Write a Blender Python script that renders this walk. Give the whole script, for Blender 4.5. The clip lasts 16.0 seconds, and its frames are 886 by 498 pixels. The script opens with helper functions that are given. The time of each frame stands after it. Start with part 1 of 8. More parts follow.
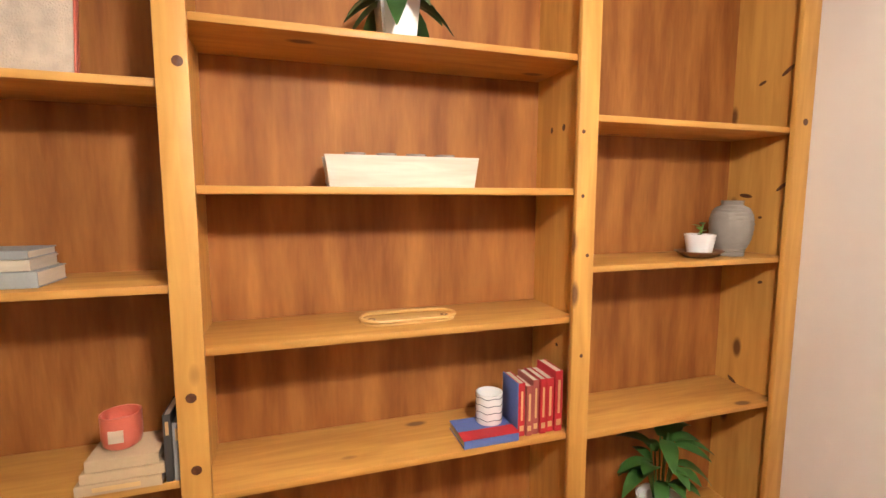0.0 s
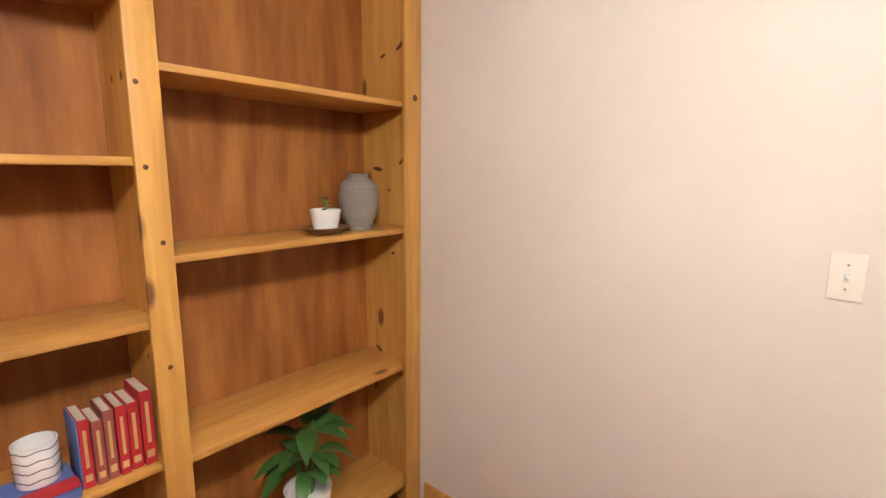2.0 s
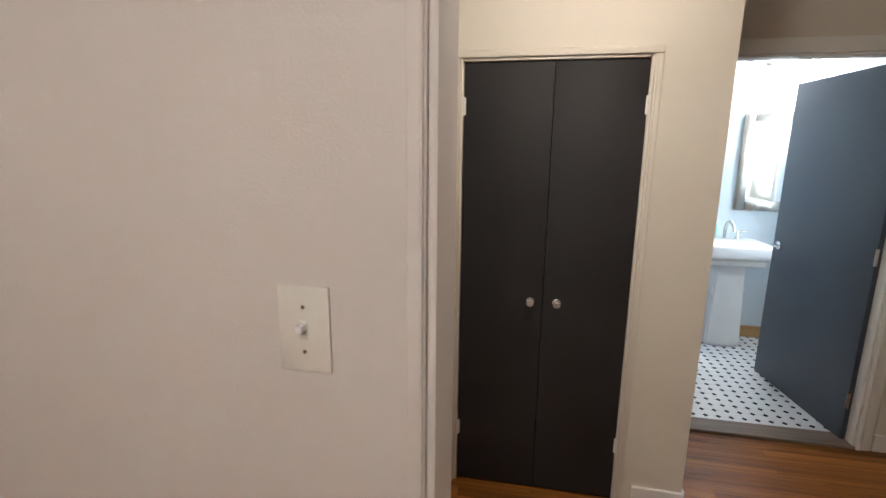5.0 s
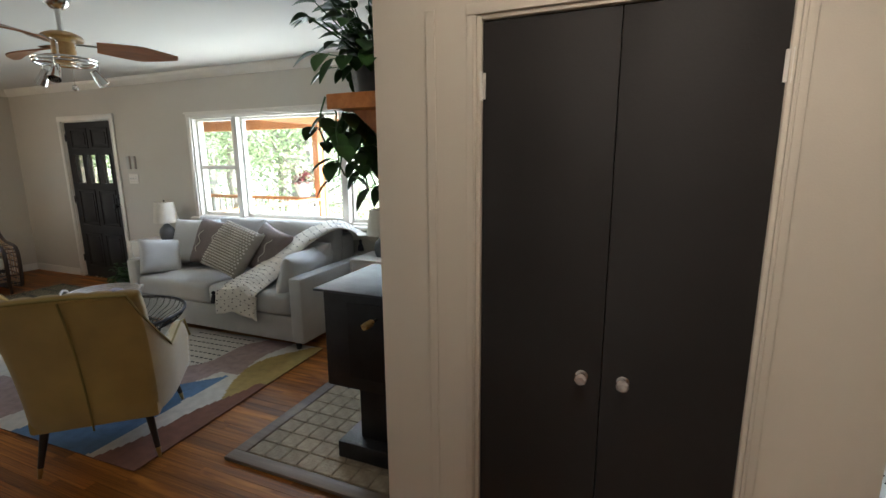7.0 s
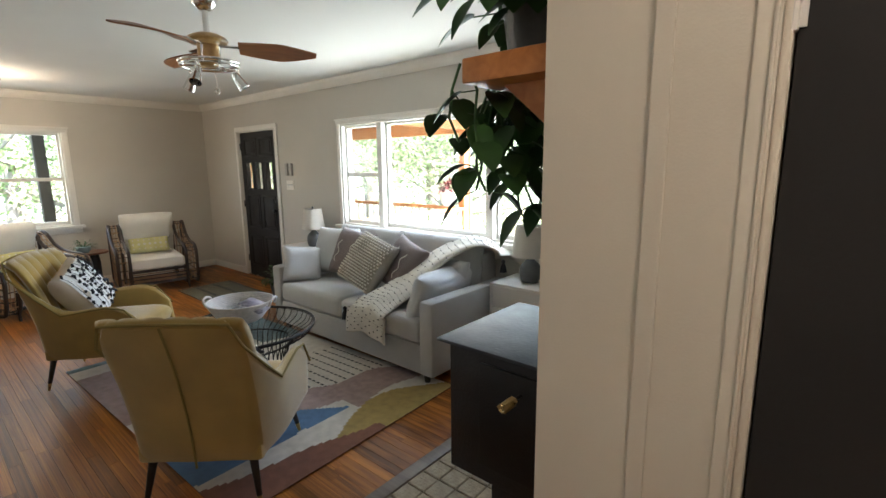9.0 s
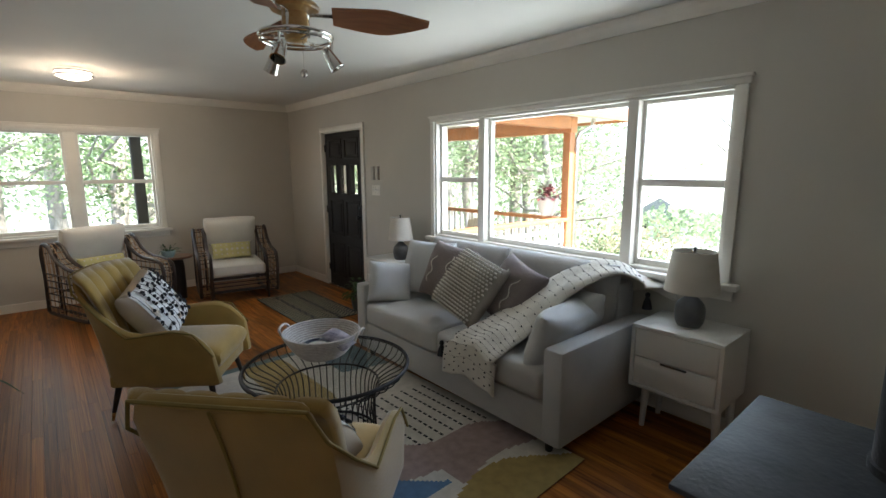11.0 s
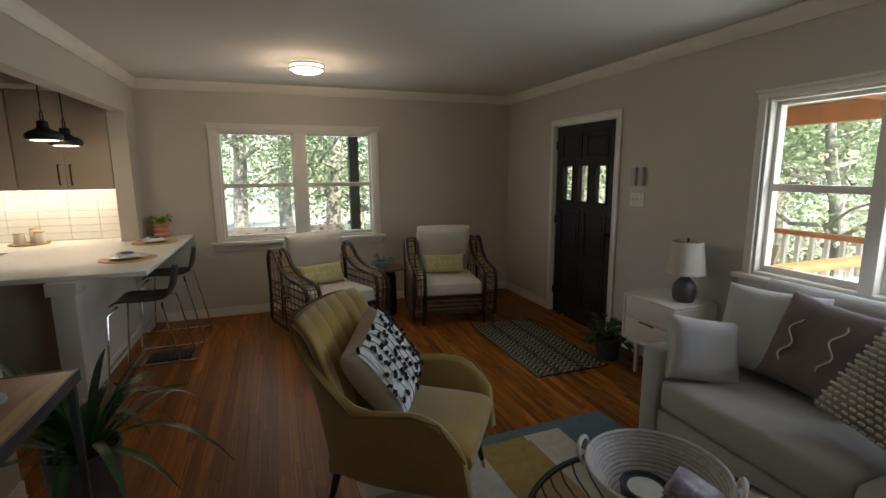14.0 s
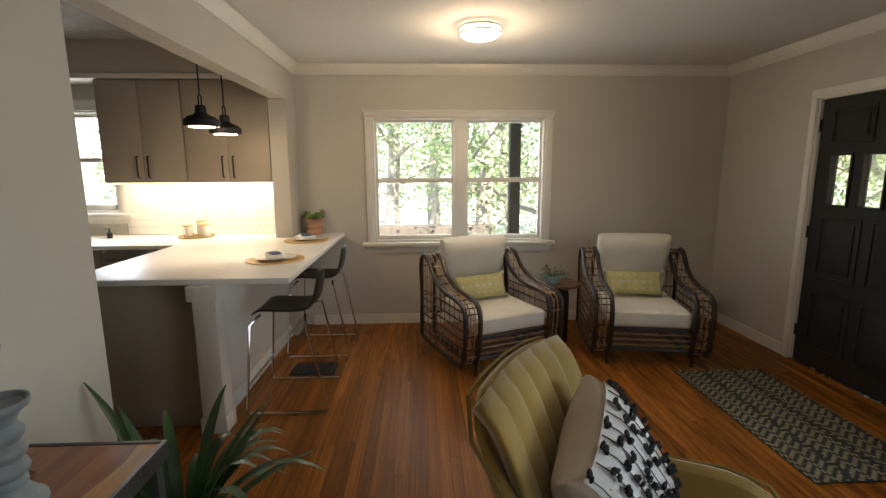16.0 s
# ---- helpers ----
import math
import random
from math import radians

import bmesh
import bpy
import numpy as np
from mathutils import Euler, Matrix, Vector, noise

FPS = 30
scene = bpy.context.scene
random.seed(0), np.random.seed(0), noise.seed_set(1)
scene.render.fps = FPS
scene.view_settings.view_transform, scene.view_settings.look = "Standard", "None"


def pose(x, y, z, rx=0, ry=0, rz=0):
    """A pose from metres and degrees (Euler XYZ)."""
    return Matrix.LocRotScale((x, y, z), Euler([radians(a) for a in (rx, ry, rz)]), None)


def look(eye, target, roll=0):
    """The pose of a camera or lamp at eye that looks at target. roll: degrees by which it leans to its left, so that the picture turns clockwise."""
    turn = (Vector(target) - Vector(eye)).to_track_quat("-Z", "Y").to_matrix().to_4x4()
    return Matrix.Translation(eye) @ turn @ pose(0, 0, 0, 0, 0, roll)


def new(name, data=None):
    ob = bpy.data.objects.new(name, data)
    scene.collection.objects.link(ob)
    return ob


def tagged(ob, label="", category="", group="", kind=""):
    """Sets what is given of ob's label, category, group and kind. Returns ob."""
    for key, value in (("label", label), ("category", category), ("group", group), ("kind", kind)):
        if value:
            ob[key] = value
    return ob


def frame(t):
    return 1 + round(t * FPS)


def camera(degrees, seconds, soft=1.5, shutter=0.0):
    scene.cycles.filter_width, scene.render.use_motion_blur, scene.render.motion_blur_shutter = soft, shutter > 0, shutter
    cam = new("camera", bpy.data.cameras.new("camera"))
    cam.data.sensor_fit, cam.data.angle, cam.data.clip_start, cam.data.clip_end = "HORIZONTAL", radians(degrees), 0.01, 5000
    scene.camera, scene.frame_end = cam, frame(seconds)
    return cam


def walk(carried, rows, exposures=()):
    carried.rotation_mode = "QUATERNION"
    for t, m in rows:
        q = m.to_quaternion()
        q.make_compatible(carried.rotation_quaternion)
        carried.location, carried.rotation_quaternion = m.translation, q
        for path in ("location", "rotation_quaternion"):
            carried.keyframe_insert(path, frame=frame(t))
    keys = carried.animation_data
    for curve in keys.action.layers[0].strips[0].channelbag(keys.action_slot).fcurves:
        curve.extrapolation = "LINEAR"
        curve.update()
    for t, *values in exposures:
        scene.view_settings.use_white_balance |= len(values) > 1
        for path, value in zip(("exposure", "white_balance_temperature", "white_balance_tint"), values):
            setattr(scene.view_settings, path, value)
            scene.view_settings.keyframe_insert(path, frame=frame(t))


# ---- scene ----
cam = camera(87.0, 16.0)
PATH = [
    (0, (0.314, 0.083, 1.565), (-1.578, 0.693, 1.345), 0.1),
    (0.5, (0.31, 0.175, 1.565), (-1.476, 1.044, 1.33), 0.7),
    (1, (0.324, 0.288, 1.566), (-1.32, 1.398, 1.315), 0.7),
    (1.5, (0.333, 0.427, 1.563), (-1.14, 1.749, 1.278), 0.7),
    (2, (0.341, 0.571, 1.568), (-0.933, 2.077, 1.238), 0.6),
    (2.5, (0.375, 0.721, 1.557), (-0.72, 2.354, 1.188), 0.7),
    (3, (0.43, 0.882, 1.548), (-0.47, 2.629, 1.174), 1.0),
    (3.5, (0.497, 1.047, 1.549), (-0.198, 2.882, 1.163), 1.1),
    (4, (0.558, 1.201, 1.538), (0.01, 3.084, 1.143), 1.0),
    (4.5, (0.619, 1.368, 1.544), (0.197, 3.282, 1.148), 0.8),
    (4.7, (0.633, 1.429, 1.547), (0.255, 3.352, 1.148), 0.7),
    (6.8, (0.791, 2.125, 1.547), (0.106, 3.961, 1.149), -0.4),
    (7, (0.774, 2.194, 1.549), (0.01, 4.001, 1.159), -0.5),
    (7.5, (0.717, 2.354, 1.555), (-0.225, 4.078, 1.181), -0.5),
    (8, (0.662, 2.506, 1.554), (-0.421, 4.148, 1.192), -0.5),
    (8.5, (0.56, 2.636, 1.547), (-0.642, 4.194, 1.19), -0.6),
    (9, (0.41, 2.747, 1.542), (-0.87, 4.242, 1.188), -0.6),
    (11.5, (-0.515, 3.135, 1.542), (-2.057, 4.365, 1.21), -0.1),
    (12, (-0.734, 3.193, 1.546), (-2.326, 4.358, 1.215), 0.0),
    (12.5, (-0.976, 3.219, 1.553), (-2.628, 4.295, 1.22), -0.1),
    (13, (-1.226, 3.206, 1.56), (-2.947, 4.168, 1.223), -0.4),
    (13.5, (-1.464, 3.179, 1.568), (-3.257, 3.997, 1.231), -0.4),
    (14, (-1.699, 3.122, 1.573), (-3.556, 3.785, 1.238), -0.4),
    (14.5, (-1.94, 3.064, 1.568), (-3.845, 3.575, 1.232), -0.3),
    (15, (-2.201, 3.031, 1.548), (-4.139, 3.394, 1.214), -0.4),
    (15.5, (-2.449, 3.033, 1.527), (-4.409, 3.254, 1.196), -0.3),
    (16, (-2.652, 3.034, 1.511), (-4.622, 3.121, 1.178), -0.3),
]


# ---- world, sun and window light ----
EXPO = [(0, 4.9, 6600, 11), (1.0, 4.85, 6450, 10), (2.0, 4.55, 6300, 10), (2.5, 4.15, 6150, 10), (3.0, 3.9, 6100, 10), (4.0, 3.6, 6050, 10), (4.5, 3.55, 6050, 10), (6.8, 2.85, 6250, 10), (8, 3.2, 6450, 10), (9, 3.15, 6450, 10),
        (11.5, 2.1, 6250, 11), (12.5, 1.55, 6150, 12), (13.5, 1.3, 6550, 12), (14, 1.6, 6800, 12), (14.5, 1.85, 6950, 12), (15, 2.1, 7050, 13), (16, 2.4, 7150, 13)]
walk(cam, [(t, look(e, g, r)) for t, e, g, r in PATH], EXPO)

world = bpy.data.worlds.new("world")
scene.world = world
world.use_nodes = True
wn = world.node_tree
sky = wn.nodes.new("ShaderNodeTexSky")
sky.sky_type, sky.sun_disc = "NISHITA", False
sky.sun_elevation, sky.sun_rotation = radians(50), radians(72)
wn.links.new(sky.outputs[0], wn.nodes["Background"].inputs[0])
wn.nodes["Background"].inputs[1].default_value = 0.15


def lamp(name, kind, m, power, colour=(1, 1, 1), size=0.1, size_y=None, angle=None):
    d = bpy.data.lights.new(name, kind)
    d.energy, d.color = power, colour
    if kind == "AREA":
        d.size = size
        if size_y:
            d.shape, d.size_y = "RECTANGLE", size_y
    elif kind == "SUN":
        d.angle = angle
    else:
        d.shadow_soft_size = size
    ob = new(name, d)
    ob.matrix_world = m
    return ob


lamp("sun", "SUN", look((20, 6.5, 25), (0, 0, 0)), 5.0, (1.0, 0.95, 0.86), angle=radians(0.6))
DAY = (0.77, 0.90, 1.0)
lamp("window_light", "AREA", look((-2.5, 6.2, 1.45), (-2.5, 3.0, 1.0)), 6.6, DAY, 2.4, 1.0)
lamp("window_light", "AREA", look((-7.42, 3.4, 1.42), (-4.0, 3.4, 1.0)), 2.3, DAY, 1.5, 1.1)
lamp("window_light", "AREA", look((-7.42, -0.1, 1.6), (-5.0, 0.3, 0.9)), 4, DAY, 0.6, 0.8)
lamp("window_light", "AREA", look((2.95, 4.9, 1.6), (1.5, 5.0, 1.2)), 2.9, DAY, 0.8, 0.9)
WARM = (1.0, 0.78, 0.55)


# ---- materials ----
def mat(name, colour, rough=0.6, metal=0.0, var=0.12, scale=6.0, fine=90.0, bump=0.05, second=None, stretch=(1, 1, 1), spec=0.5, rnd=0.0, sheen=0.0, coat=0.0):
    """A surface with broad tone variation, fine grain and slight relief; rnd varies it from object to object."""
    m = bpy.data.materials.new(name)
    m.use_nodes = True
    n, l = m.node_tree.nodes, m.node_tree.links
    b = n["Principled BSDF"]
    tc = n.new("ShaderNodeTexCoord")
    mp = n.new("ShaderNodeMapping")
    mp.inputs["Scale"].default_value = stretch
    l.new(tc.outputs["Object"], mp.inputs[0])
    big = n.new("ShaderNodeTexNoise")
    big.inputs["Scale"].default_value, big.inputs["Detail"].default_value = scale, 5
    small = n.new("ShaderNodeTexNoise")
    small.inputs["Scale"].default_value, small.inputs["Detail"].default_value = fine, 3
    for t in (big, small):
        l.new(mp.outputs[0], t.inputs["Vector"])
    mix = n.new("ShaderNodeMix")
    mix.data_type = "RGBA"
    dark = second or tuple(c * (1 - var * 1.6) for c in colour)
    lite = colour if second else tuple(min(1, c * (1 + var * 0.7)) for c in colour)
    mix.inputs[6].default_value, mix.inputs[7].default_value = (*dark, 1), (*lite, 1)
    ramp = n.new("ShaderNodeMapRange")
    ramp.inputs[1].default_value, ramp.inputs[2].default_value = 0.3, 0.7
    l.new(big.outputs[0], ramp.inputs[0])
    l.new(ramp.outputs[0], mix.inputs[0])
    hsv = n.new("ShaderNodeHueSaturation")
    l.new(mix.outputs[2], hsv.inputs["Color"])
    val = n.new("ShaderNodeMapRange")
    val.inputs[3].default_value, val.inputs[4].default_value = 1 - var * 0.5, 1 + var * 0.5
    l.new(small.outputs[0], val.inputs[0])
    if rnd:
        oi = n.new("ShaderNodeObjectInfo")
        r2 = n.new("ShaderNodeMapRange")
        r2.inputs[3].default_value, r2.inputs[4].default_value = 1 - rnd, 1 + rnd
        l.new(oi.outputs["Random"], r2.inputs[0])
        mul = n.new("ShaderNodeMath")
        mul.operation = "MULTIPLY"
        l.new(val.outputs[0], mul.inputs[0])
        l.new(r2.outputs[0], mul.inputs[1])
        l.new(mul.outputs[0], hsv.inputs["Value"])
    else:
        l.new(val.outputs[0], hsv.inputs["Value"])
    l.new(hsv.outputs[0], b.inputs["Base Color"])
    rr = n.new("ShaderNodeMapRange")
    rr.inputs[3].default_value, rr.inputs[4].default_value = max(0.02, rough - 0.08), min(1, rough + 0.08)
    l.new(big.outputs[0], rr.inputs[0])
    l.new(rr.outputs[0], b.inputs["Roughness"])
    b.inputs["Metallic"].default_value = metal
    b.inputs["Specular IOR Level"].default_value = spec
    b.inputs["Sheen Weight"].default_value = sheen
    b.inputs["Coat Weight"].default_value = coat
    if bump:
        bp = n.new("ShaderNodeBump")
        bp.inputs["Strength"].default_value, bp.inputs["Distance"].default_value = min(1, bump * 6), 0.004
        l.new(small.outputs[0], bp.inputs["Height"])
        l.new(bp.outputs[0], b.inputs["Normal"])
    return m


def wood(name, light, dark, axis=0, grain=14.0, rough=0.4, knots=0.0, rnd=0.12, coat=0.15, island=False, space="Object", spec=0.5):
    """Boards with grain along one axis, broad figure and, if wished, knots."""
    m = bpy.data.materials.new(name)
    m.use_nodes = True
    n, l = m.node_tree.nodes, m.node_tree.links
    b = n["Principled BSDF"]
    tc = n.new("ShaderNodeTexCoord")
    geo = n.new("ShaderNodeNewGeometry")
    oi = n.new("ShaderNodeObjectInfo")
    seed = geo.outputs["Random Per Island"] if island else oi.outputs["Random"]
    off = n.new("ShaderNodeVectorMath")
    off.operation = "SCALE"
    off.inputs[0].default_value = (13.0, 7.0, 5.0)
    l.new(seed, off.inputs["Scale"])
    add = n.new("ShaderNodeVectorMath")
    l.new(geo.outputs["Position"] if space == "World" else tc.outputs["Object"], add.inputs[0])
    l.new(off.outputs[0], add.inputs[1])
    mp = n.new("ShaderNodeMapping")
    s = [1.0, 1.0, 1.0]
    s[axis] = 0.09
    mp.inputs["Scale"].default_value = s
    l.new(add.outputs[0], mp.inputs[0])
    g = n.new("ShaderNodeTexNoise")
    g.inputs["Scale"].default_value, g.inputs["Detail"].default_value, g.inputs["Distortion"].default_value = grain * 4, 6, 0.6
    w = n.new("ShaderNodeTexNoise")
    w.inputs["Scale"].default_value, w.inputs["Detail"].default_value, w.inputs["Distortion"].default_value = grain * 0.6, 3, 1.6
    for t in (g, w):
        l.new(mp.outputs[0], t.inputs["Vector"])
    a = n.new("ShaderNodeMath")
    a.operation = "MULTIPLY_ADD"
    a.inputs[1].default_value, a.inputs[2].default_value = 0.55, 0.0
    l.new(g.outputs[0], a.inputs[0])
    a2 = n.new("ShaderNodeMath")
    a2.operation = "MULTIPLY_ADD"
    a2.inputs[1].default_value = 0.45
    l.new(w.outputs[0], a2.inputs[0])
    l.new(a.outputs[0], a2.inputs[2])
    mr = n.new("ShaderNodeMapRange")
    mr.inputs[1].default_value, mr.inputs[2].default_value = 0.36, 0.64
    l.new(a2.outputs[0], mr.inputs[0])
    mix = n.new("ShaderNodeMix")
    mix.data_type = "RGBA"
    mix.inputs[6].default_value, mix.inputs[7].default_value = (*dark, 1), (*light, 1)
    l.new(mr.outputs[0], mix.inputs[0])
    out = mix.outputs[2]
    if knots:
        mk = n.new("ShaderNodeMapping")
        sk = [1.0, 1.0, 1.0]
        sk[axis] = 0.45
        mk.inputs["Scale"].default_value = sk
        l.new(add.outputs[0], mk.inputs[0])
        v = n.new("ShaderNodeTexVoronoi")
        v.inputs["Scale"].default_value = 6.0
        l.new(mk.outputs[0], v.inputs["Vector"])
        kr = n.new("ShaderNodeMapRange")
        kr.inputs[1].default_value, kr.inputs[2].default_value = knots * 0.55, knots
        kr.inputs[3].default_value, kr.inputs[4].default_value = 0.9, 0.0
        l.new(v.outputs["Distance"], kr.inputs[0])
        mx = n.new("ShaderNodeMix")
        mx.data_type = "RGBA"
        mx.inputs[7].default_value = (0.11, 0.035, 0.012, 1)
        l.new(kr.outputs[0], mx.inputs[0])
        l.new(out, mx.inputs[6])
        out = mx.outputs[2]
    hsv = n.new("ShaderNodeHueSaturation")
    l.new(out, hsv.inputs["Color"])
    r2 = n.new("ShaderNodeMapRange")
    r2.inputs[3].default_value, r2.inputs[4].default_value = 1 - rnd, 1 + rnd
    l.new(seed, r2.inputs[0])
    l.new(r2.outputs[0], hsv.inputs["Value"])
    l.new(hsv.outputs[0], b.inputs["Base Color"])
    b.inputs["Roughness"].default_value = rough
    b.inputs["Specular IOR Level"].default_value = spec
    b.inputs["Coat Weight"].default_value = coat
    b.inputs["Coat Roughness"].default_value = 0.25
    bp = n.new("ShaderNodeBump")
    bp.inputs["Strength"].default_value, bp.inputs["Distance"].default_value = 0.25, 0.001
    l.new(g.outputs[0], bp.inputs["Height"])
    l.new(bp.outputs[0], b.inputs["Normal"])
    return m


def glow(name, colour, strength):
    m = bpy.data.materials.new(name)
    m.use_nodes = True
    b = m.node_tree.nodes["Principled BSDF"]
    b.inputs["Base Color"].default_value = (0.9, 0.88, 0.85, 1)
    b.inputs["Emission Color"].default_value = (*colour, 1)
    b.inputs["Emission Strength"].default_value = strength
    return m


def clear(name, colour=(1, 1, 1), rough=0.0, gloss=0.03):
    m = bpy.data.materials.new(name)
    m.use_nodes = True
    n, l = m.node_tree.nodes, m.node_tree.links
    n.remove(n["Principled BSDF"])
    t, g, x = n.new("ShaderNodeBsdfTransparent"), n.new("ShaderNodeBsdfGlossy"), n.new("ShaderNodeMixShader")
    t.inputs[0].default_value = (*colour, 1)
    g.inputs["Roughness"].default_value = rough
    x.inputs[0].default_value = gloss
    l.new(t.outputs[0], x.inputs[1])
    l.new(g.outputs[0], x.inputs[2])
    l.new(x.outputs[0], n["Material Output"].inputs[0])
    return m


def foliage(name, colour):
    """Thin leaves that let sunlight through; each leaf has a tone of its own."""
    m = bpy.data.materials.new(name)
    m.use_nodes = True
    n, l = m.node_tree.nodes, m.node_tree.links
    n.remove(n["Principled BSDF"])
    g = n.new("ShaderNodeNewGeometry")
    mx = n.new("ShaderNodeMix")
    mx.data_type = "RGBA"
    mx.inputs[6].default_value, mx.inputs[7].default_value = (*[c * 0.55 for c in colour], 1), (*[min(1, c * 1.35) for c in colour], 1)
    l.new(g.outputs["Random Per Island"], mx.inputs[0])
    d, t, a = n.new("ShaderNodeBsdfDiffuse"), n.new("ShaderNodeBsdfTranslucent"), n.new("ShaderNodeMixShader")
    a.inputs[0].default_value = 0.55
    l.new(mx.outputs[2], d.inputs[0])
    l.new(mx.outputs[2], t.inputs[0])
    l.new(d.outputs[0], a.inputs[1])
    l.new(t.outputs[0], a.inputs[2])
    l.new(a.outputs[0], n["Material Output"].inputs[0])
    return m


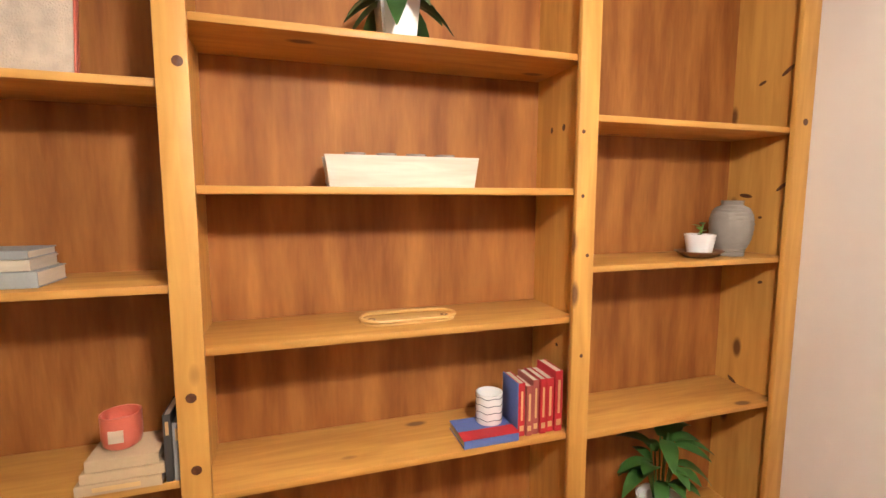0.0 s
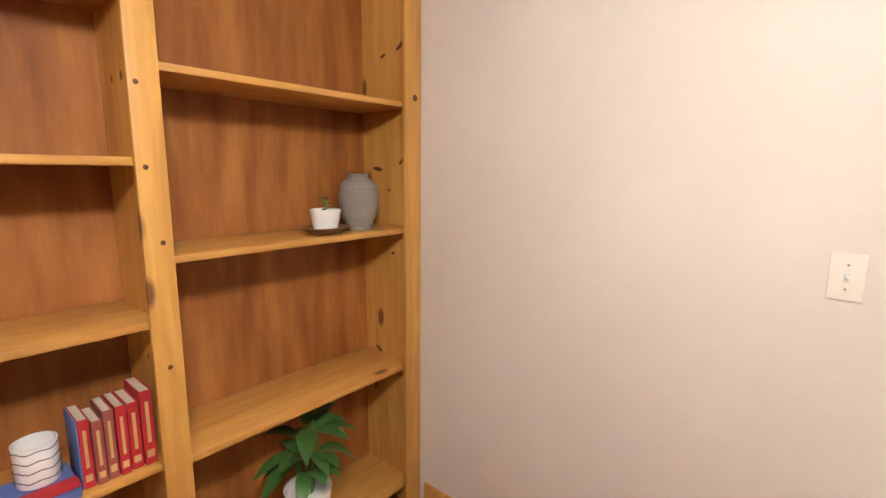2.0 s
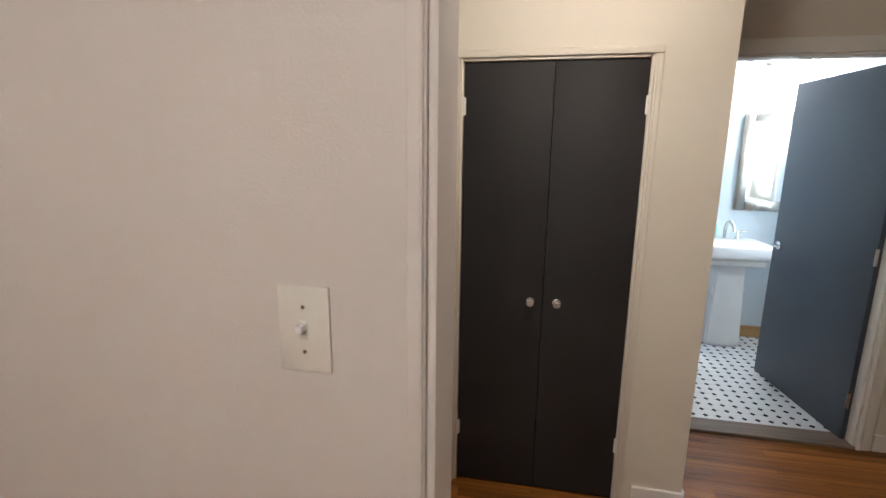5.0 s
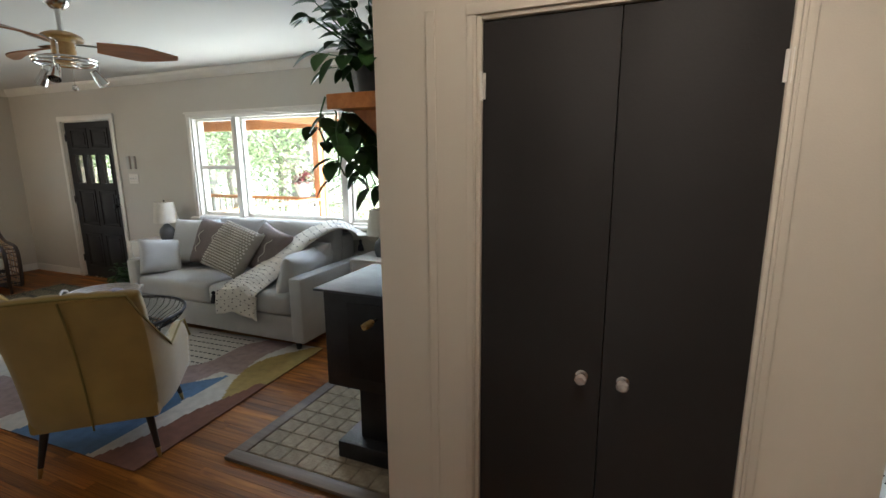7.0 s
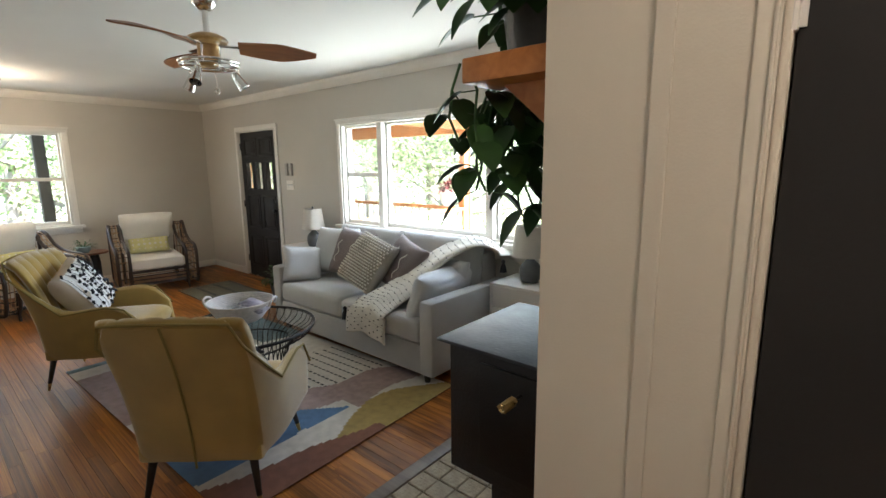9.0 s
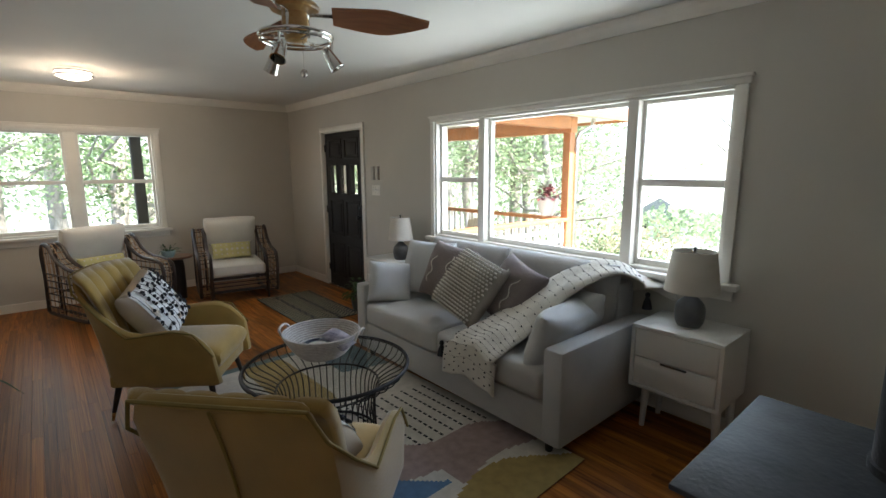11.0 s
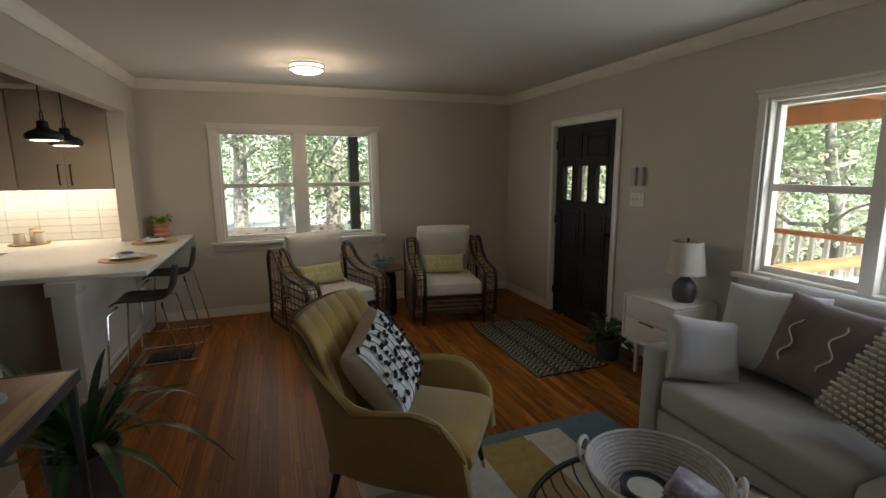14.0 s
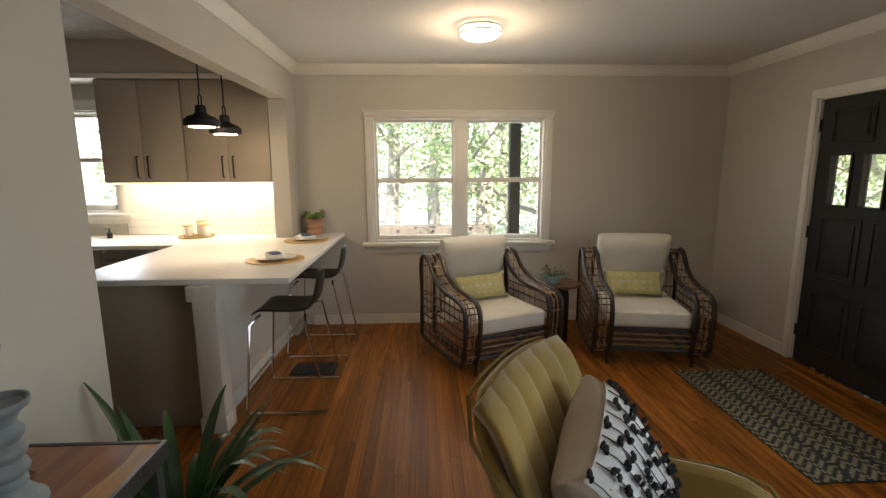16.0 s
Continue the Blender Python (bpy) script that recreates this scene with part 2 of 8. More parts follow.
M = dict(
    wall=mat("greige_paint", (0.54, 0.51, 0.455), 0.75, var=0.03, scale=1.5, fine=220, bump=0.02),
    beige=mat("warm_beige_paint", (0.64, 0.585, 0.54), 0.7, var=0.025, scale=1.2, fine=220, bump=0.02),
    cream=mat("cream_paint", (0.66, 0.60, 0.50), 0.7, var=0.03, scale=1.2, fine=220, bump=0.02),
    blue=mat("pale_blue_paint", (0.62, 0.70, 0.76), 0.6, var=0.03, scale=1.2, fine=200, bump=0.02),
    ceil=mat("ceiling_paint", (0.74, 0.73, 0.70), 0.85, var=0.03, scale=1.0, fine=160, bump=0.03),
    trim=mat("white_trim_paint", (0.76, 0.73, 0.67), 0.4, var=0.04, scale=4, fine=60, bump=0.02),
    pine=wood("amber_pine", (0.64, 0.35, 0.088), (0.48, 0.235, 0.052), 2, 9, 0.5, 0.15, 0.08, 0.05, space="World"),
    pineh=wood("amber_pine_shelf", (0.60, 0.325, 0.082), (0.44, 0.20, 0.043), 1, 9, 0.5, 0.13, 0.08, 0.05, space="World"),
    ply=mat("red_brown_plywood", (0.43, 0.175, 0.046), 0.6, var=0.30, second=(0.21, 0.066, 0.015), scale=11, fine=70, bump=0.04, stretch=(1, 1, 0.16), spec=0.3),
    oak=wood("oak_floor", (0.40, 0.148, 0.026), (0.10, 0.028, 0.005), 0, 9, 0.4, 0.0, 0.34, 0.0, spec=0.2),
    oaki=wood("oak_floor_far", (0.40, 0.148, 0.026), (0.10, 0.028, 0.005), 0, 9, 0.4, 0.0, 0.34, 0.0, spec=0.2, island=True),
    gap=mat("dark_gap", (0.05, 0.025, 0.012), 0.8),
    door=mat("charcoal_door_paint", (0.027, 0.0245, 0.0235), 0.6, var=0.08, scale=3, fine=120, bump=0.02, spec=0.22),
    bdoor=mat("slate_door_paint", (0.055, 0.066, 0.085), 0.4, var=0.06, scale=3, fine=120, bump=0.02),
    steel=mat("brushed_steel", (0.55, 0.53, 0.5), 0.25, 1.0, var=0.06, scale=20),
    chrome=mat("chrome", (0.75, 0.74, 0.72), 0.08, 1.0, var=0.02),
    brass=mat("aged_brass", (0.60, 0.43, 0.18), 0.3, 1.0, var=0.15, scale=25),
    iron=mat("black_iron", (0.025, 0.025, 0.027), 0.5, 0.6, var=0.2, scale=10, fine=150),
    stove=mat("black_stove_steel", (0.03, 0.03, 0.034), 0.42, 0.4, var=0.25, scale=7, fine=120, bump=0.05),
    stovetop=mat("worn_blue_black_steel", (0.02, 0.023, 0.032), 0.55, 0.0, second=(0.042, 0.047, 0.06), scale=9, fine=70, bump=0.06),
    sofa=mat("light_grey_linen", (0.47, 0.465, 0.45), 0.9, var=0.06, scale=5, fine=420, bump=0.16, sheen=0.2),
    pillow=mat("light_grey_cotton", (0.52, 0.52, 0.51), 0.9, var=0.06, scale=6, fine=380, bump=0.14, sheen=0.2),
    mauve=mat("mauve_brown_fabric", (0.185, 0.145, 0.135), 0.9, var=0.1, scale=8, fine=320, bump=0.16, sheen=0.2),
    tan=mat("taupe_knit", (0.30, 0.265, 0.22), 0.9, var=0.1, scale=8, fine=300, bump=0.15),
    ivory=mat("ivory_yarn", (0.66, 0.62, 0.54), 0.95, var=0.08, scale=9, fine=260, bump=0.2, sheen=0.2),
    black=mat("black_yarn", (0.02, 0.02, 0.024), 0.9, var=0.2, scale=30),
    navy=mat("navy_yarn", (0.03, 0.04, 0.07), 0.9, var=0.2, scale=30),
    white=mat("white_cotton", (0.74, 0.735, 0.72), 0.9, var=0.05, scale=6, fine=300, bump=0.12),
    cushion=mat("cream_canvas", (0.80, 0.765, 0.69), 0.9, var=0.05, scale=5, fine=350, bump=0.12),
    beigef=mat("beige_fabric", (0.52, 0.44, 0.35), 0.9, var=0.08, scale=6, fine=300, bump=0.12),
    lemon=mat("chartreuse_fabric", (0.60, 0.545, 0.25), 0.9, var=0.1, scale=12, fine=300, bump=0.12),
    velvet=mat("mustard_velvet", (0.36, 0.23, 0.05), 0.8, var=0.16, scale=4, fine=240, bump=0.05, sheen=0.5),
    welt=mat("mustard_piping", (0.22, 0.16, 0.04), 0.8, var=0.1),
    ebony=mat("black_stained_wood", (0.022, 0.017, 0.014), 0.4, var=0.2, stretch=(1, 1, 0.2)),
    rattan=wood("dark_rattan", (0.042, 0.023, 0.015), (0.016, 0.009, 0.007), 2, 12, 0.45, 0, 0.15),
    cane=wood("pale_cane_wrap", (0.45, 0.30, 0.17), (0.26, 0.15, 0.075), 0, 14, 0.5, 0, 0.15),
    walnut=wood("brown_table_wood", (0.20, 0.075, 0.03), (0.09, 0.032, 0.015), 1, 9, 0.3, 0, 0.05, 0.3),
    slab=wood("live_edge_wood", (0.34, 0.12, 0.045), (0.13, 0.042, 0.018), 0, 8, 0.28, 0, 0.05, 0.4),
    slabedge=wood("pale_live_edge", (0.58, 0.36, 0.17), (0.36, 0.18, 0.07), 0, 8, 0.5, 0, 0.05),
    lacq=mat("white_lacquer", (0.70, 0.68, 0.64), 0.35, var=0.03, scale=4, fine=60, bump=0.01),
    quartz=mat("white_quartz", (0.78, 0.77, 0.74), 0.36, second=(0.72, 0.70, 0.66), scale=3, fine=60, bump=0.0),
    cab=mat("taupe_cabinet", (0.38, 0.325, 0.26), 0.5, var=0.04, scale=3, fine=150, bump=0.01),
    tile=mat("white_glazed_tile", (0.78, 0.76, 0.70), 0.15, var=0.04, scale=5, rnd=0.03, bump=0.0),
    grout=mat("grey_grout", (0.42, 0.40, 0.36), 0.9, var=0.1, scale=20),
    shade=mat("linen_shade", (0.62, 0.58, 0.51), 0.9, var=0.04, scale=10, fine=400, bump=0.1),
    ceram=mat("dark_grey_ceramic", (0.075, 0.078, 0.082), 0.35, second=(0.11, 0.11, 0.11), scale=16, fine=80),
    porc=mat("white_porcelain", (0.82, 0.82, 0.82), 0.12, var=0.02, bump=0.0),
    terra=mat("terracotta_pot", (0.50, 0.27, 0.17), 0.75, var=0.1, scale=14),
    leaf=mat("dark_green_leaf", (0.045, 0.125, 0.03), 0.4, second=(0.02, 0.055, 0.018), scale=9, fine=60, rnd=0.2, bump=0.02),
    leafm=mat("glossy_green_leaf", (0.06, 0.17, 0.035), 0.35, second=(0.035, 0.10, 0.025), scale=9, fine=60, bump=0.02),
    leaf2=mat("bright_green_leaf", (0.13, 0.30, 0.035), 0.45, var=0.2, scale=9, bump=0.02),
    soil=mat("potting_soil", (0.04, 0.028, 0.02), 0.95, var=0.3, scale=30, bump=0.2),
    hearth=mat("tumbled_stone_tile", (0.40, 0.33, 0.23), 0.7, second=(0.24, 0.19, 0.13), scale=22, fine=70, rnd=0.18, bump=0.25),
    hgrout=mat("brown_grout", (0.19, 0.155, 0.115), 0.9, var=0.2, scale=20),
    hborder=wood("worn_wood_border", (0.20, 0.15, 0.115), (0.11, 0.075, 0.055), 0, 9, 0.6, 0, 0.1),
    blade=wood("fan_blade_wood", (0.34, 0.135, 0.05), (0.19, 0.065, 0.022), 0, 9, 0.35, 0, 0.05),
    hub=wood("fan_hub_maple", (0.55, 0.34, 0.13), (0.38, 0.20, 0.06), 0, 9, 0.3, 0, 0.05),
    glass=clear("window_glass"), smoke=clear("tinted_table_glass", (0.93, 0.94, 0.94), 0.0, 0.07),
    mirror=mat("mirror_silver", (0.9, 0.92, 0.92), 0.03, 1.0, var=0.0, bump=0.0),
    orange=mat("orange_stained_wood", (0.52, 0.225, 0.095), 0.55, var=0.15, scale=5, stretch=(1, 1, 0.3)),
    deck=mat("deck_boards", (0.42, 0.33, 0.25), 0.7, var=0.15, scale=6, stretch=(0.2, 1, 1)),
    outw=mat("white_exterior_paint", (0.78, 0.78, 0.76), 0.6, var=0.04),
    greyp=mat("grey_brown_post", (0.10, 0.085, 0.07), 0.8, var=0.2, scale=12),
    grass=mat("grass", (0.24, 0.265, 0.20), 0.9, second=(0.34, 0.36, 0.29), scale=1.5, fine=30, bump=0.3),
    tleaf=foliage("tree_leaf", (0.22, 0.31, 0.15)),
    maple=foliage("yellowing_maple_leaf", (0.46, 0.42, 0.27)),
    # tree_leaf again but paler, strong sunlight put into the colour
    tleaf2=foliage("sunny_tree_leaf", (0.34, 0.43, 0.26)),
    bark=mat("tree_bark", (0.36, 0.33, 0.29), 0.9, var=0.3, scale=8, fine=40, bump=0.4, stretch=(1, 1, 0.25)),
    roofg=mat("grey_shingles", (0.30, 0.30, 0.30), 0.85, var=0.15, scale=10),
    candle=mat("coral_glass", (0.62, 0.15, 0.10), 0.3, var=0.06, scale=8),
    straw=mat("woven_straw", (0.62, 0.52, 0.42), 0.9, var=0.12, scale=20, fine=200, bump=0.3),
    paper=mat("page_edges", (0.62, 0.54, 0.42), 0.9, var=0.12, scale=3, fine=300, stretch=(1, 1, 12)),
    red=mat("red_book_cloth", (0.47, 0.022, 0.03), 0.6, var=0.1, scale=9),
    bluec=mat("blue_book_cloth", (0.10, 0.16, 0.42), 0.6, var=0.08),
    maroon=mat("faded_red_cloth", (0.36, 0.09, 0.07), 0.6, var=0.12),
    gold=mat("gilt_lettering", (0.72, 0.52, 0.25), 0.4, 0.5, var=0.05),
    grey=mat("grey_book_cloth", (0.30, 0.32, 0.32), 0.7, var=0.1),
    dark=mat("charcoal_book_cloth", (0.05, 0.048, 0.045), 0.7, var=0.1),
    cloth=mat("buff_book_cloth", (0.56, 0.42, 0.26), 0.75, var=0.08),
    whitewash=wood("whitewashed_wood", (0.66, 0.61, 0.53), (0.50, 0.44, 0.36), 1, 11, 0.7, 0, 0.05, 0.0, space="World"),
    bamboo=wood("pale_bamboo", (0.72, 0.46, 0.17), (0.56, 0.32, 0.10), 1, 7, 0.4, 0, 0.03, 0.1, space="World"),
    vase=mat("ribbed_grey_ceramic", (0.25, 0.225, 0.20), 0.7, var=0.08, scale=12),
    bluegrey=mat("chalky_blue_grey_wood", (0.25, 0.29, 0.31), 0.7, second=(0.17, 0.20, 0.215), scale=16, fine=80),
    plastic=mat("ivory_plastic", (0.72, 0.68, 0.61), 0.35, var=0.02, bump=0.0),
    stool=mat("black_moulded_plywood", (0.018, 0.013, 0.012), 0.35, var=0.2, scale=6),
    teal=mat("teal_glass", (0.05, 0.36, 0.36), 0.15, var=0.05),
    celadon=mat("pale_blue_pot", (0.30, 0.42, 0.42), 0.4, var=0.06),
    rust=mat("rust_wool", (0.20, 0.085, 0.055), 0.95, var=0.12, scale=20, fine=300, bump=0.25),
    ochre=mat("ochre_wool", (0.36, 0.255, 0.085), 0.95, var=0.12, scale=20, fine=300, bump=0.25),
    bluew=mat("blue_wool", (0.095, 0.18, 0.31), 0.95, var=0.12, scale=20, fine=300, bump=0.25),
    rose=mat("dusty_rose_wool", (0.34, 0.245, 0.225), 0.95, var=0.12, scale=20, fine=300, bump=0.25),
    cream_w=mat("off_white_wool", (0.58, 0.54, 0.48), 0.95, var=0.08, scale=20, fine=300, bump=0.25),
    tealw=mat("grey_teal_wool", (0.115, 0.17, 0.19), 0.95, var=0.12, scale=20, fine=300, bump=0.25),
    mat1=mat("sage_jute", (0.27, 0.25, 0.17), 0.95, var=0.15, scale=30, fine=200, bump=0.4),
    mat2=mat("charcoal_jute", (0.035, 0.04, 0.042), 0.95, var=0.2, scale=30, fine=200, bump=0.4),
    bulb=glow("lit_diffuser", (1.0, 0.86, 0.66), 1.2), bulb2=glow("lit_pendant", (1.0, 0.85, 0.65), 1.4), strip=glow("lit_strip", (1.0, 0.84, 0.6), 0.7),
)


# ---- building helpers ----
def box(bm, x0, x1, y0, y1, z0, z1, bev=0.0, seg=2):
    v = [bm.verts.new((x, y, z)) for x in (x0, x1) for y in (y0, y1) for z in (z0, z1)]
    f = [bm.faces.new([v[i] for i in q]) for q in ((0, 1, 3, 2), (4, 6, 7, 5), (0, 4, 5, 1), (2, 3, 7, 6), (0, 2, 6, 4), (1, 5, 7, 3))]
    if bev:
        e = {e for q in f for e in q.edges}
        bmesh.ops.bevel(bm, geom=list(e), offset=bev, segments=seg, affect="EDGES", profile=0.5)
    return v


def lathe(bm, prof, seg=24, at=(0, 0, 0), close=False):
    rings = []
    for r, z in prof:
        rings.append([bm.verts.new((at[0] + r * math.cos(2 * math.pi * i / seg), at[1] + r * math.sin(2 * math.pi * i / seg), at[2] + z)) for i in range(seg)])
    for a, b in zip(rings, rings[1:]):
        for i in range(seg):
            j = (i + 1) % seg
            bm.faces.new((a[i], a[j], b[j], b[i]))
    if prof[0][0] > 1e-4 and not close:
        bm.faces.new(rings[0][::-1])
    if prof[-1][0] > 1e-4 and not close:
        bm.faces.new(rings[-1])
    if close:
        for i in range(seg):
            j = (i + 1) % seg
            bm.faces.new((rings[-1][i], rings[-1][j], rings[0][j], rings[0][i]))


def tube(bm, pts, r, seg=8, closed=False):
    """A round bar along points; r may be a list."""
    pts = [Vector(p) for p in pts]
    rs = r if isinstance(r, (list, tuple)) else [r] * len(pts)
    n = len(pts)
    rings, side = [], None
    for i, p in enumerate(pts):
        a = pts[i - 1] if (i or closed) else p
        b = pts[(i + 1) % n] if (i < n - 1 or closed) else p
        d = (b - a).normalized()
        if side is None or abs(side.dot(d)) > 0.99:
            side = d.orthogonal().normalized()
        side = (side - d * side.dot(d)).normalized()
        up = d.cross(side)
        rings.append([bm.verts.new(p + (side * math.cos(2 * math.pi * k / seg) + up * math.sin(2 * math.pi * k / seg)) * rs[i]) for k in range(seg)])
    for i in range(n if closed else n - 1):
        a, b = rings[i], rings[(i + 1) % n]
        for k in range(seg):
            j = (k + 1) % seg
            bm.faces.new((a[k], a[j], b[j], b[k]))
    if not closed:
        bm.faces.new(rings[0][::-1])
        bm.faces.new(rings[-1])


def arc(c, r, a0, a1, n, plane="xy", z=0.0):
    out = []
    for i in range(n + 1):
        a = radians(a0 + (a1 - a0) * i / n)
        u, v = c[0] + r * math.cos(a), c[1] + r * math.sin(a)
        out.append((u, v, z) if plane == "xy" else (u, z, v) if plane == "xz" else (z, u, v))
    return out


def smoothed(pts, n=6):
    """Catmull-Rom through points."""
    p = [Vector(q) for q in pts]
    p = [p[0] * 2 - p[1]] + p + [p[-1] * 2 - p[-2]]
    out = []
    for i in range(1, len(p) - 2):
        a, b, c, d = p[i - 1:i + 3]
        for k in range(n):
            t = k / n
            out.append(0.5 * (2 * b + (c - a) * t + (2 * a - 5 * b + 4 * c - d) * t * t + (3 * b - a - 3 * c + d) * t ** 3))
    return out + [p[-2]]


def prism(bm, outline, z0, z1, axis="z"):
    """An outline pushed from z0 to z1 along an axis."""
    def at(u, v, w):
        return (u, v, w) if axis == "z" else (w, u, v) if axis == "x" else (u, w, v)
    a = [bm.verts.new(at(u, v, z0)) for u, v in outline]
    b = [bm.verts.new(at(u, v, z1)) for u, v in outline]
    n = len(a)
    bm.faces.new(a[::-1])
    bm.faces.new(b)
    for i in range(n):
        j = (i + 1) % n
        bm.faces.new((a[i], a[j], b[j], b[i]))


def puff(bm, sx, sy, sz, m=None, n=10, p=4.0, crown=0.35, pinch=0.0, seed=0, lump=0.0):
    """A stuffed cushion: sx by sy, sz thick, thin at the seams."""
    def height(u, v):
        e = (max(0, 1 - abs(u) ** p) * max(0, 1 - abs(v) ** p)) ** crown
        k = noise.noise((u * 1.7 + seed, v * 1.7, seed * 0.7)) * lump
        return 0.5 * sz * e * (1 + k)
    def place(u, v, s):
        px = sx * 0.5 * u * (1 - pinch * (1 - abs(v) ** 2) * abs(u) ** 3)
        py = sy * 0.5 * v * (1 - pinch * (1 - abs(u) ** 2) * abs(v) ** 3)
        q = Vector((px, py, s * height(u, v)))
        return m @ q if m else q
    g = [math.sin(math.pi * 0.5 * (-1 + 2 * i / n)) for i in range(n + 1)]
    top = [[bm.verts.new(place(u, v, 1)) for v in g] for u in g]
    bot = [[top[i][j] if i in (0, n) or j in (0, n) else bm.verts.new(place(g[i], g[j], -1)) for j in range(n + 1)] for i in range(n + 1)]
    for i in range(n):
        for j in range(n):
            bm.faces.new((top[i][j], top[i + 1][j], top[i + 1][j + 1], top[i][j + 1]))
            q = (bot[i][j], bot[i][j + 1], bot[i + 1][j + 1], bot[i + 1][j])
            if len(set(q)) == 4 and bm.faces.get(q) is None:
                bm.faces.new(q)


def leaf(bm, base, tip_dir, length, width, droop=0.3, n=5, up=(0, 0, 1)):
    """A pointed, folded leaf blade with a bent midrib."""
    d = Vector(tip_dir).normalized()
    s = d.cross(Vector(up))
    s = s.normalized() if s.length > 0.01 else d.orthogonal().normalized()
    nrm = s.cross(d)
    rows = []
    for i in range(n + 1):
        t = i / n
        w = width * 0.5 * (math.sin(math.pi * min(1, t * 0.93 + 0.07)) ** 0.75) * (1 - 0.25 * t)
        if i == n:
            w = 0.002
        c = Vector(base) + d * length * t * (1 - 0.15 * droop * t) - Vector((0, 0, 1)) * droop * length * t * t
        rows.append([bm.verts.new(c - s * w + nrm * w * 0.3), bm.verts.new(c), bm.verts.new(c + s * w + nrm * w * 0.3)])
    for a, b in zip(rows, rows[1:]):
        bm.faces.new((a[0], a[1], b[1], b[0]))
        bm.faces.new((a[1], a[2], b[2], b[1]))


def mesh_of(name, bm, material, smooth=True):
    bmesh.ops.recalc_face_normals(bm, faces=bm.faces)
    me = bpy.data.meshes.new(name)
    bm.to_mesh(me)
    bm.free()
    for x in (material if isinstance(material, (list, tuple)) else [material]):
        me.materials.append(x)
    if smooth:
        me.set_sharp_from_angle(angle=radians(38))
        for q in me.polygons:
            q.use_smooth = True
    return me


def part(name, bm, material, parent=None, label="", m=None, smooth=True):
    ob = new(name, mesh_of(name, bm, material, smooth))
    if parent is not None:
        ob.parent = parent
    if m is not None:
        ob.matrix_basis = m
    return tagged(ob, label)


def bpart(name, material, parent, *boxes, bev=0.003, label=""):
    bm = bmesh.new()
    for b in boxes:
        box(bm, *b, bev=bev)
    return part(name, bm, material, parent, label)


def thing(name, label, category, m=None, group="", kind=""):
    ob = new(name)
    ob.empty_display_size = 0.1
    if m is not None:
        ob.matrix_basis = m
    return tagged(ob, label, category, group, kind)


def B():
    return bmesh.new()


def struct(name, bm, material, label, smooth=False):
    return tagged(part(name, bm, material, None, label, smooth=smooth), kind="structure", category=name.split("_")[0])


def wall(name, axis, c0, c1, a0, a1, z0, z1, material, holes=(), label="painted plaster wall"):
    """A wall c0..c1 thick, along the other axis from a0 to a1, with openings (a0, a1, z0, z1) right through it."""
    bm = B()
    us = sorted({a0, a1, *[h[0] for h in holes], *[h[1] for h in holes]})
    zs = sorted({z0, z1, *[h[2] for h in holes], *[h[3] for h in holes]})
    for u0, u1 in zip(us, us[1:]):
        for w0, w1 in zip(zs, zs[1:]):
            um, wm = (u0 + u1) / 2, (w0 + w1) / 2
            if any(h[0] < um < h[1] and h[2] < wm < h[3] for h in holes):
                continue
            box(bm, *((c0, c1, u0, u1) if axis == "x" else (u0, u1, c0, c1)), w0, w1)
    bmesh.ops.remove_doubles(bm, verts=bm.verts, dist=1e-4)
    seen = {}
    for f in bm.faces:
        seen.setdefault(frozenset(f.verts), []).append(f)
    bmesh.ops.delete(bm, geom=[f for fs in seen.values() if len(fs) > 1 for f in fs], context="FACES_ONLY")
    return struct(name, bm, material, label)


# ---- large structure ----
H, HK = 2.47, 2.63
bm = B(); box(bm, -7.32, 3.3, -2.7, 6.12, -0.12, -0.012)
floor = struct("floor", bm, M["gap"], "oak strip floor with worn amber finish")
bm = B(); box(bm, -7.32, -1.5, -2.7, 1.75, HK, HK + 0.1); box(bm, -1.5, 3.3, -2.7, 1.75, H, H + 0.1); box(bm, -7.32, 3.3, 1.75, 6.12, H, H + 0.1)
struct("ceiling", bm, M["ceil"], "flat white painted ceiling")
WIN = (-3.80, -1.25, 0.90, 1.985)
wall("wall_north", "y", 5.98, 6.12, -7.32, 1.25, 0, H, M["wall"], [(-6.10, -5.14, 0, 2.02), WIN], "greige painted wall with picture window")
wall("wall_west", "x", -7.32, -7.18, -2.7, 5.98, 0, HK, M["wall"], [(2.57, 4.22, 0.82, 2.00), (-0.5, 0.20, 1.13, 2.06)], "greige painted wall with double window")
wall("wall_south", "y", 1.75, 1.87, -4.33, -1.50, 0, HK, M["wall"], (), "greige painted wall beside the kitchen")
wall("wall_header", "y", 1.75, 1.87, -7.18, -4.33, 2.12, HK, M["wall"], (), "greige painted header beam over peninsula")
bm = B(); box(bm, -7.18, -6.87, 1.72, 1.868, 0, 2.118); struct("wall_return", bm, M["wall"], "short greige wall return beside cabinets")
wall("wall_switch", "y", 2.045, 2.165, -1.50, 3.2, 0, H, M["beige"], [(0.535, 1.46, 0, 2.06)], "warm beige wall with light switch and cased opening")
wall("wall_bookcase", "x", -1.50, -1.38, -2.5, 2.045, 0, HK, M["beige"], (), "beige wall behind the bookcase")
wall("wall_bookroom", "y", -2.62, -2.5, -1.5, 3.2, 0, H, M["beige"], (), "plain beige wall")
wall("wall_east", "x", 3.2, 3.32, -2.62, 6.12, 0, H, M["cream"], (), "plain cream wall")
wall("wall_closet", "y", 3.50, 3.60, 0.0, 1.35, 0, H, M["cream"], [(0.33, 1.07, 0, 1.925)], "cream wall around closet doors")
